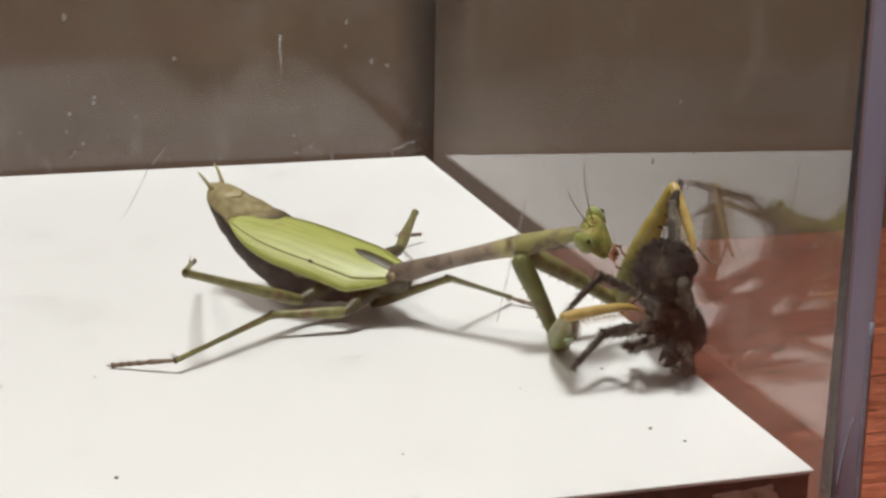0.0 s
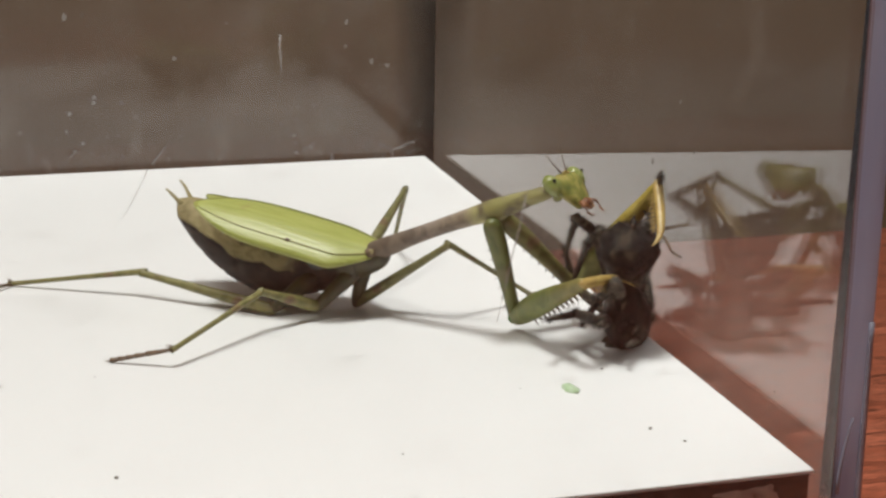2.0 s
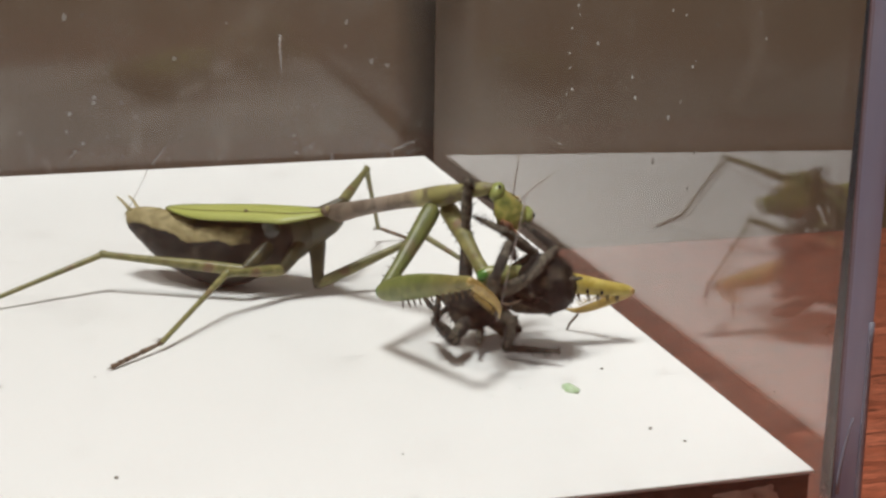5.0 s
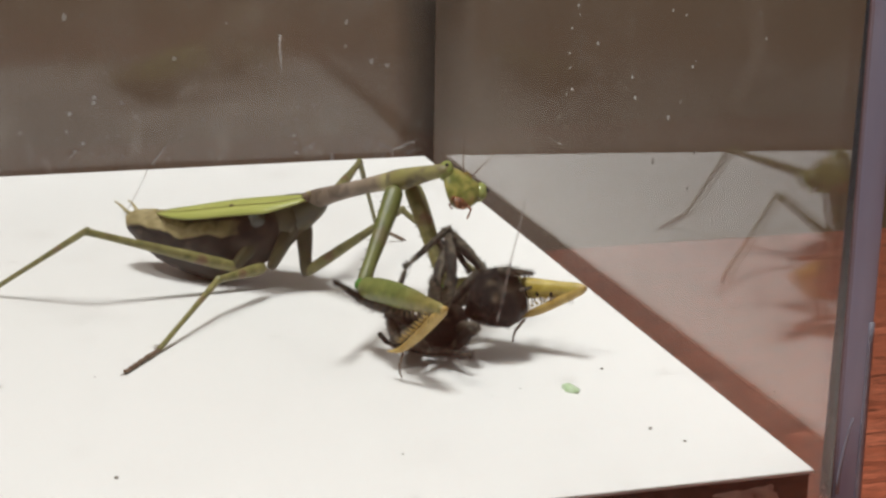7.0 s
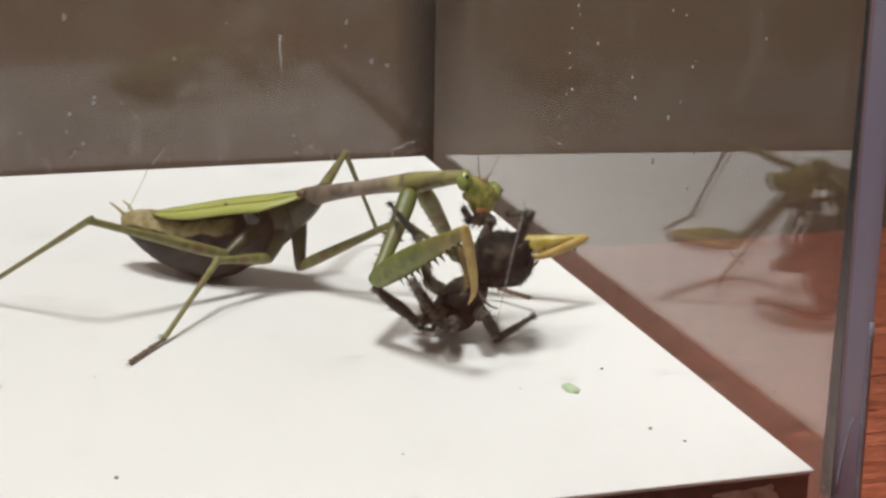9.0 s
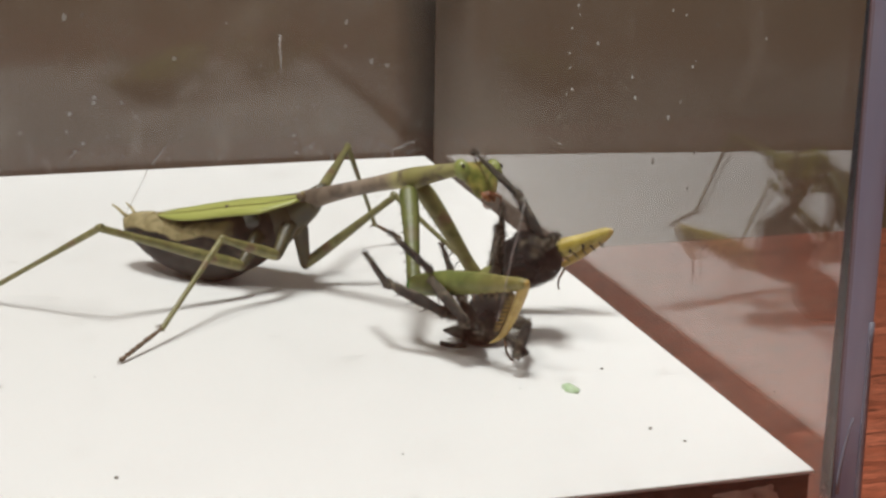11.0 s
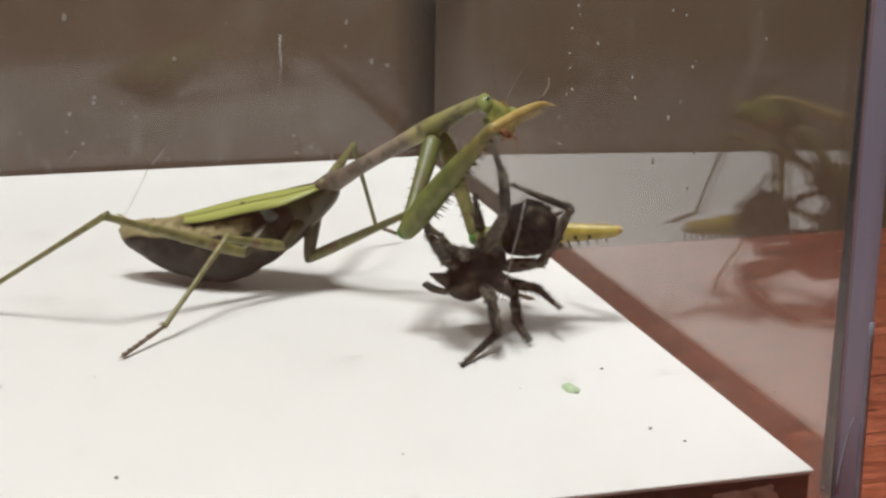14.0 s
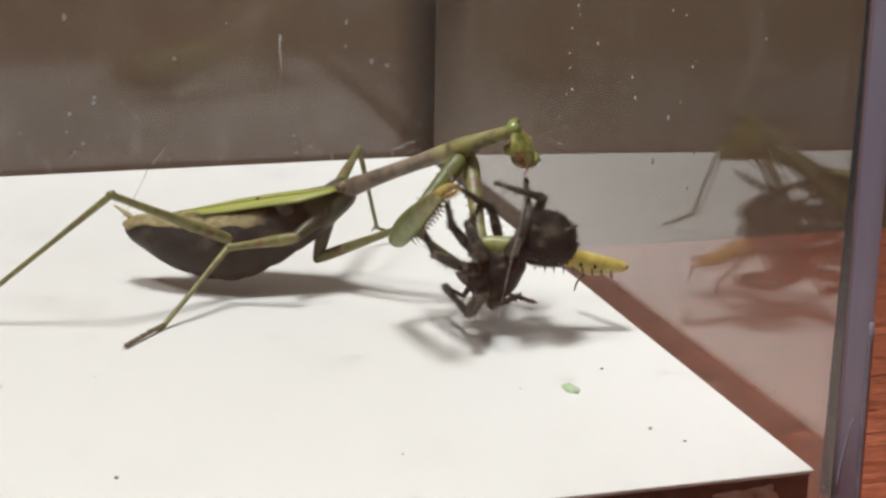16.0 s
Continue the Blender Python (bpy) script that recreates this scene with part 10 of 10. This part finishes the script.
    walk(SP["leg6_tarsus"], path((0,0.3,-4.9,11,28,41,67), (0.25,-0.3,-3.2,13.7,21,42,56), (0.5,-1,-1.6,16.5,14,41,46), (0.75,1.9,-0.7,17.9,31,40,71), (1,4.2,-1.1,19.7,45,34,94), (1.25,4.1,0.7,16.5,40,40,87), (1.5,2.7,0.6,13.7,34,46,79), (1.72,0.5,5.8,14.9,105,75,154), (1.91,-2.2,11.6,16,175,36,-128), (2,-2.7,12.5,16,177,27,-125), (2.19,-3.6,8.6,18.2,-145,63,-75), (2.25,-3.9,5.9,19,-89,61,-13), (2.34,-4,1.6,18.9,-59,30,27), (2.5,-3.8,-1.9,17.6,-55,-2,42), (2.75,-4.5,-1.2,16.2,-54,25,48), (3,-5.4,-1.1,14.5,-48,51,57), (3.25,-0.5,-3.7,10.6,-48,27,58), (3.5,3.9,-7.3,6.6,-48,3,58), (3.75,4.5,-6.5,12.7,-47,19,60), (4,4.8,-6,18.7,-46,34,63), (5.25,3.8,-3.8,19.3,-42,22,71), (6.5,3,-1,19.6,-41,10,77), (6.75,2.5,-1.6,20.3,-44,27,66), (7,1.9,-2.3,21,-52,44,52), (7.19,4.5,1,21.4,-143,76,-44), (7.25,5.8,3.2,21,169,54,-96), (7.34,7.5,6.6,19.7,160,14,-112), (7.5,8.5,9.5,17.7,160,-21,-120), (7.75,8.9,6.1,18.3,158,-30,-115), (8,8.8,2.7,18.2,154,-38,-108), (8.19,9,2.4,19.2,-162,-72,-159), (8.25,9.2,2.2,19.7,-93,-67,128), (8.38,9.4,1.8,20.7,-65,-26,93), (8.5,9.5,1.7,21.2,-63,-7,87), (8.69,7.9,4,21,-77,-45,116), (8.75,6.8,5.3,20.7,-107,-60,154), (8.84,5.2,6.9,20.2,-167,-50,-137), (9,3.8,8.2,19.5,177,-23,-110), (10.09,4.6,7.5,23.4,-153,-47,-160), (10.25,4.8,6.8,24,-141,-49,-175), (10.88,6.3,3.3,25.7,-104,-37,133), (11.5,7.1,1.3,25.9,-96,-26,117), (11.75,5.9,3.8,25.6,-123,-55,157), (11.97,4.9,6,24.9,177,-53,-132), (12,4.9,6,24.8,176,-52,-131), (12.25,3.5,1.3,28.1,-152,-63,-167), (12.5,1.1,-2.5,27.2,-112,-59,147), (12.72,4,-1.8,25.7,-58,-47,83), (12.91,7.4,-1.2,23.5,-42,-8,49), (13,8,-1.1,23,-41,-1,45), (13.25,5.5,-2.5,23.2,-41,-1,66), (13.5,2.9,-3.6,22.9,-42,-1,87), (13.75,3.8,-2.5,26.4,-42,-13,87), (14,4.8,-1,29.4,-42,-25,88), (14.25,5.4,0.1,26,-41,-16,85), (14.5,5.9,0.7,22.5,-41,-7,83), (14.75,3.5,0,21.6,-40,-3,78), (15,1.1,-0.4,20.3,-40,2,72), (15.25,-0.7,-1.6,19.2,-40,3,76), (15.5,-2.4,-2.6,17.9,-40,5,80), (15.75,1.3,-2.7,20.6,-40,-4,78), (16,4.9,-3.1,23.2,-39,-12,75)))
    walk(SP["leg7_femur"], path((0,-0.6,2.7,10.1,-3,-4,75), (0.25,-0.6,2.7,11.5,-4,-12,79), (0.5,-0.6,2.7,12.9,-5,-19,82), (0.75,-1.3,2.8,10.4,-5,-8,84), (1,-1.9,2.8,7.9,-5,4,85), (1.25,-0.8,2.7,8.5,-5,-36,86), (1.47,0.3,2.6,9.1,-8,-74,90), (1.5,0.4,2.6,9.1,-8,-75,90), (1.75,-0,2.6,8.7,-29,-71,112), (2,-0.4,2.7,8.2,-42,-66,126), (2.25,-0.9,2.8,7.4,-25,-41,105), (2.5,-1.3,2.8,6.6,-21,-15,97), (2.75,-1.5,2.8,6.9,-21,-8,93), (3,-1.6,2.8,7.3,-20,0,90), (3.25,-1,2.8,8.9,-20,2,84), (3.5,-0.4,2.7,10.3,-21,3,79), (3.75,-1.5,2.4,9.5,-20,13,82), (4,-2.5,2.1,8.6,-19,22,86), (4.94,-0.6,1.7,6.6,-51,40,29), (5.25,0.4,1.4,5.7,-74,35,-9), (5.72,2,1.1,4.3,-92,13,-50), (6.5,3.4,0.8,2.8,-92,-11,-79), (6.75,3.5,0.8,3.2,-91,-14,-83), (7,3.5,0.9,3.5,-90,-17,-87), (7.19,2.5,1.4,4.5,-110,-58,-57), (7.25,1.9,1.8,5.1,-162,-69,1), (7.34,1,2.2,5.9,142,-45,64), (7.5,0.2,2.6,6.6,133,-14,80), (7.75,1.9,1.8,5.5,138,-6,54), (8,3.5,1.1,4.4,139,3,29), (8.25,3.5,1,5.2,139,9,33), (8.5,3.5,0.9,6,140,14,37), (8.69,3.4,0.8,5.6,131,9,-6), (8.75,3.3,0.8,5.3,129,3,-30), (8.88,3.1,0.7,4.8,131,-9,-75), (9,3,0.6,4.6,135,-12,-97), (10.25,3.2,0.7,4,134,-12,-92), (11.5,3.4,0.7,3.4,133,-12,-87), (11.75,3.2,0.7,3.2,133,-10,-89), (12,3,0.6,3,134,-9,-91), (12.25,1.4,0.8,4.8,135,-3,-100), (12.5,-0.2,1,6.4,134,3,-108), (12.75,-0.4,1,6.7,134,6,-110), (13,-0.6,1.1,7.1,134,9,-112), (13.25,-0.2,1,6.2,134,5,-109), (13.5,0.2,0.9,5.3,135,1,-106), (13.69,1.1,0.8,7.1,145,35,-74), (13.75,1.6,0.7,7.6,166,49,-44), (13.84,2.3,0.7,8.4,-149,48,15), (14,3,0.6,9.7,-127,28,49), (14.25,3.1,0.6,8.9,-126,25,51), (14.5,3.3,0.7,8.1,-125,22,54), (14.69,3.1,0.6,6.7,-148,28,2), (14.75,3,0.6,6.4,-161,23,-27), (14.84,2.9,0.6,5.8,-171,7,-65), (15,2.8,0.6,4.7,-171,-9,-96), (15.25,2.7,0.6,4.9,-171,-9,-96), (15.5,2.5,0.6,5.1,-171,-8,-96), (15.69,1.8,0.7,5.7,-163,32,-61), (15.75,1.4,0.7,6.1,-141,48,-28), (15.84,0.8,0.8,6.7,-91,45,38), (16,0.3,0.8,7.1,-71,20,73)))
    walk(SP["leg7_tibia"], path((0,2.6,14.9,10.9,-42,24,-122), (0.25,1.8,14.8,14,-47,28,-135), (0.5,0.9,14.5,17,-54,30,-148), (0.75,0,15.2,12.1,-63,3,-178), (0.97,-0.9,15.3,7.3,-57,-25,154), (1,-0.9,15.3,7.1,-57,-25,153), (1.25,-0.1,12.9,15.8,-73,-31,-174), (1.5,0.4,5.9,21.3,-90,-29,-141), (1.75,-1.6,6.5,20.6,-91,-28,-138), (2,-3.5,6.9,19.7,-93,-27,-134), (2.25,-3.4,11.9,15.7,-106,-37,-110), (2.5,-2.7,14.9,9.8,-125,-41,-81), (2.75,-2.2,15.3,8.6,-111,-52,-99), (3,-1.7,15.4,7.4,-90,-58,-125), (3.25,0.2,15.3,8.5,-91,-50,-124), (3.5,2,15.1,9.6,-91,-42,-123), (3.75,0.2,14.6,6.7,-98,-40,-114), (4,-1.6,13.8,4,-103,-37,-105), (4.94,7.9,6.3,0.4,-71,-28,-161), (5.25,10.6,-0.1,0.4,-62,-14,174), (5.72,9.9,-8.4,1.5,-61,10,142), (6.5,5.7,-11.4,5.2,-72,28,110), (6.75,4.9,-11.3,6.3,-73,35,110), (7,4.1,-11.1,7.3,-73,41,109), (7.19,6.2,-4.2,15.1,-22,76,165), (7.25,6.4,1.8,16.8,53,67,-116), (7.38,4.2,12,13.4,74,25,-89), (7.5,2.2,14.6,9.7,76,4,-84), (7.75,9.2,12,6.8,75,0,-105), (8,14.5,7.2,3.6,75,-3,-126), (8.25,13.9,7.8,3.2,74,-4,-109), (8.5,13.2,8.3,2.9,73,-4,-93), (8.69,15.7,-0.5,3.7,79,31,-70), (8.75,14.1,-5.6,4.7,93,49,-48), (8.88,6.2,-11.4,6.7,160,56,31), (9,1.6,-11.6,7.3,180,43,56), (9.94,2.4,-11.7,6.8,132,84,6), (10.25,2.8,-11.7,6.6,19,68,-108), (10.88,3.7,-11.6,6.1,11,21,-117), (11.5,4.1,-11.6,5.9,11,0,-119), (11.75,3.5,-11.7,5.5,11,-2,-125), (12,2.8,-11.8,5.1,11,-5,-132), (12.19,0.6,-11.7,5.8,9,12,-168), (12.25,-0.7,-11.6,5.4,3,20,170), (12.38,-3.1,-11.2,5.1,-16,25,124), (12.5,-4.2,-11,5.7,-25,23,102), (12.75,-4.7,-10.7,5.3,-27,24,96), (13,-5.3,-10.4,5,-30,25,89), (13.19,-4.7,-10.7,5.1,-1,38,142), (13.25,-4.3,-10.9,5.1,19,33,175), (13.34,-3.8,-11.1,5.1,35,14,-146), (13.5,-3.3,-11.2,5.1,37,-6,-118), (13.75,7.5,-5,0.4,37,6,-111), (14,10.3,9,3.8,39,18,-103), (14.19,10.3,9.4,3.7,59,42,-64), (14.25,10.2,9.6,3.6,82,47,-32), (14.38,10.2,9.9,3.4,120,32,24), (14.5,10.1,10.1,3.3,128,19,41), (14.75,13.3,-4.7,1.5,127,20,39), (15,1.6,-11.8,6.7,126,21,37), (15.25,1.4,-11.8,6.8,138,28,65), (15.5,1.2,-11.9,6.8,153,30,95), (15.69,7.1,-8.7,0.4,-171,48,150), (15.75,8.9,-3.2,0.4,-144,43,-173), (15.84,7.9,6.3,0.4,-124,20,-136), (16,3.8,12.2,2.8,-120,-4,-113)))
    walk(SP["leg7_tarsus"], path((0,-1.8,7.7,7.2,-3,2,-102), (0.25,-3.9,9,9.7,-3,0,-102), (0.5,-5.9,10.4,12.4,-3,-1,-101), (0.75,-9.2,14.9,11.7,-6,-27,-90), (1,-8.3,19.1,11.1,-17,-50,-71), (1.19,-8.3,15.4,17.5,-101,-77,18), (1.25,-7.9,12.1,20.6,-150,-60,69), (1.38,-6.7,4.6,24.7,-163,-17,88), (1.5,-5.9,0.8,25.7,-164,3,93), (1.75,-7.5,1,25,-165,27,90), (2,-9.1,1.1,24,-167,51,86), (2.19,-7.2,3.7,22.5,76,77,-35), (2.25,-5.9,5.1,21.3,45,53,-68), (2.34,-3.7,6.9,18.8,38,14,-79), (2.5,-1.7,8.1,15.9,39,-20,-85), (2.75,-3.1,9.7,15.8,38,-7,-81), (3,-4.5,11.5,15.2,38,5,-78), (3.25,-3.1,10.4,15.6,31,40,-96), (3.5,-1.7,9.3,15.7,-12,67,-146), (3.75,-2.6,8.1,12.6,24,45,-104), (4,-3.5,6.6,9.5,33,18,-88), (5.25,1.7,0.7,2.6,29,-2,-114), (6.5,2.8,-3.8,0.9,35,-21,-140), (6.75,2.3,-4.2,1,33,-19,-136), (7,1.9,-4.6,1.2,32,-17,-132), (7.25,4.8,-1.4,8.4,27,-10,-112), (7.5,3.2,5.5,9,26,-1,-94), (7.75,6.8,3.1,6.7,28,-20,-108), (8,9.1,-0.3,4.2,37,-38,-126), (8.25,10.9,-0.8,3.9,36,-17,-124), (8.5,12.7,-0.8,3.6,36,4,-123), (8.69,18.4,-7.8,0.4,35,-6,-74), (8.75,18.1,-10,0.4,31,-11,-45), (8.84,12.9,-9.7,0.4,22,-13,-2), (9,5.3,-6,1,15,-9,35), (10.25,1.8,-15,0.4,12,-1,67), (11.5,-0.4,-19.6,5.9,14,7,100), (11.75,-1.9,-19.2,5.9,14,10,98), (12,-3.3,-18.7,5.8,13,13,95), (12.19,-8.2,-13.7,3.9,1,14,45), (12.25,-9.2,-10.1,2.3,-6,10,16), (12.34,-8.4,-5.3,1.1,-10,1,-24), (12.5,-6,-2.7,2,-7,-8,-59), (12.75,-5.6,-2.3,1.6,-6,-10,-68), (13,-5.2,-2,1.2,-4,-12,-77), (13.16,-9.2,-4.7,0.4,2,-53,-87), (13.25,-12,-10.3,0.4,129,-75,141), (13.34,-11.2,-16.1,2.8,167,-32,99), (13.47,-7.9,-19.2,6,169,6,90), (13.5,-7.6,-19.3,6.2,169,8,90), (13.66,-1.9,-18.8,1.2,169,-34,89), (13.75,4.2,-13.6,0.4,170,-82,88), (13.84,7.9,-5.8,0.4,-5,-47,-97), (13.97,8.3,0.2,0.8,-5,-4,-96), (14,8.3,0.5,1,-5,-2,-96), (14.25,15.5,6.3,0.4,-6,-1,-75), (14.5,16.7,15.8,0.4,-6,0,-54), (14.75,20.1,0.7,0.4,-5,2,-9), (14.94,9.7,-6.7,3.1,-3,3,33), (15,8.5,-6.6,3.5,-3,3,37), (15.19,6.3,-5.1,2.7,5,-26,-1), (15.25,4.8,-4.5,2.4,21,-38,-30), (15.34,2.5,-4,2.2,54,-39,-81), (15.5,0.5,-3.9,2.2,73,-23,-118), (15.75,2.2,-4,0.4,65,-25,-96), (16,0.2,3.7,3.3,56,-24,-75)))
    # the green drop falls from a foreleg, the pale drops fly up against the pane
    walk(GREEN, path((0,73.36,209.73,24,0,0,20), (0.2,73.36,209.73,22,0,0,20), (0.4,71.14,200.33,18.2,0,0,20), (16,71.14,200.33,18.2,0,0,20)))
    for drop, (x, z, r, s) in zip(DROPS, SPLASH):
        walk(drop, path((0, x, 160.4, z + 60, 0, 0, 0), (3.6, x, 160.4, z + 60, 0, 0, 0), (3.9, x, 159.6, z, 0, 0, 0), (16, x, 159.6, z, 0, 0, 0)))


motions()
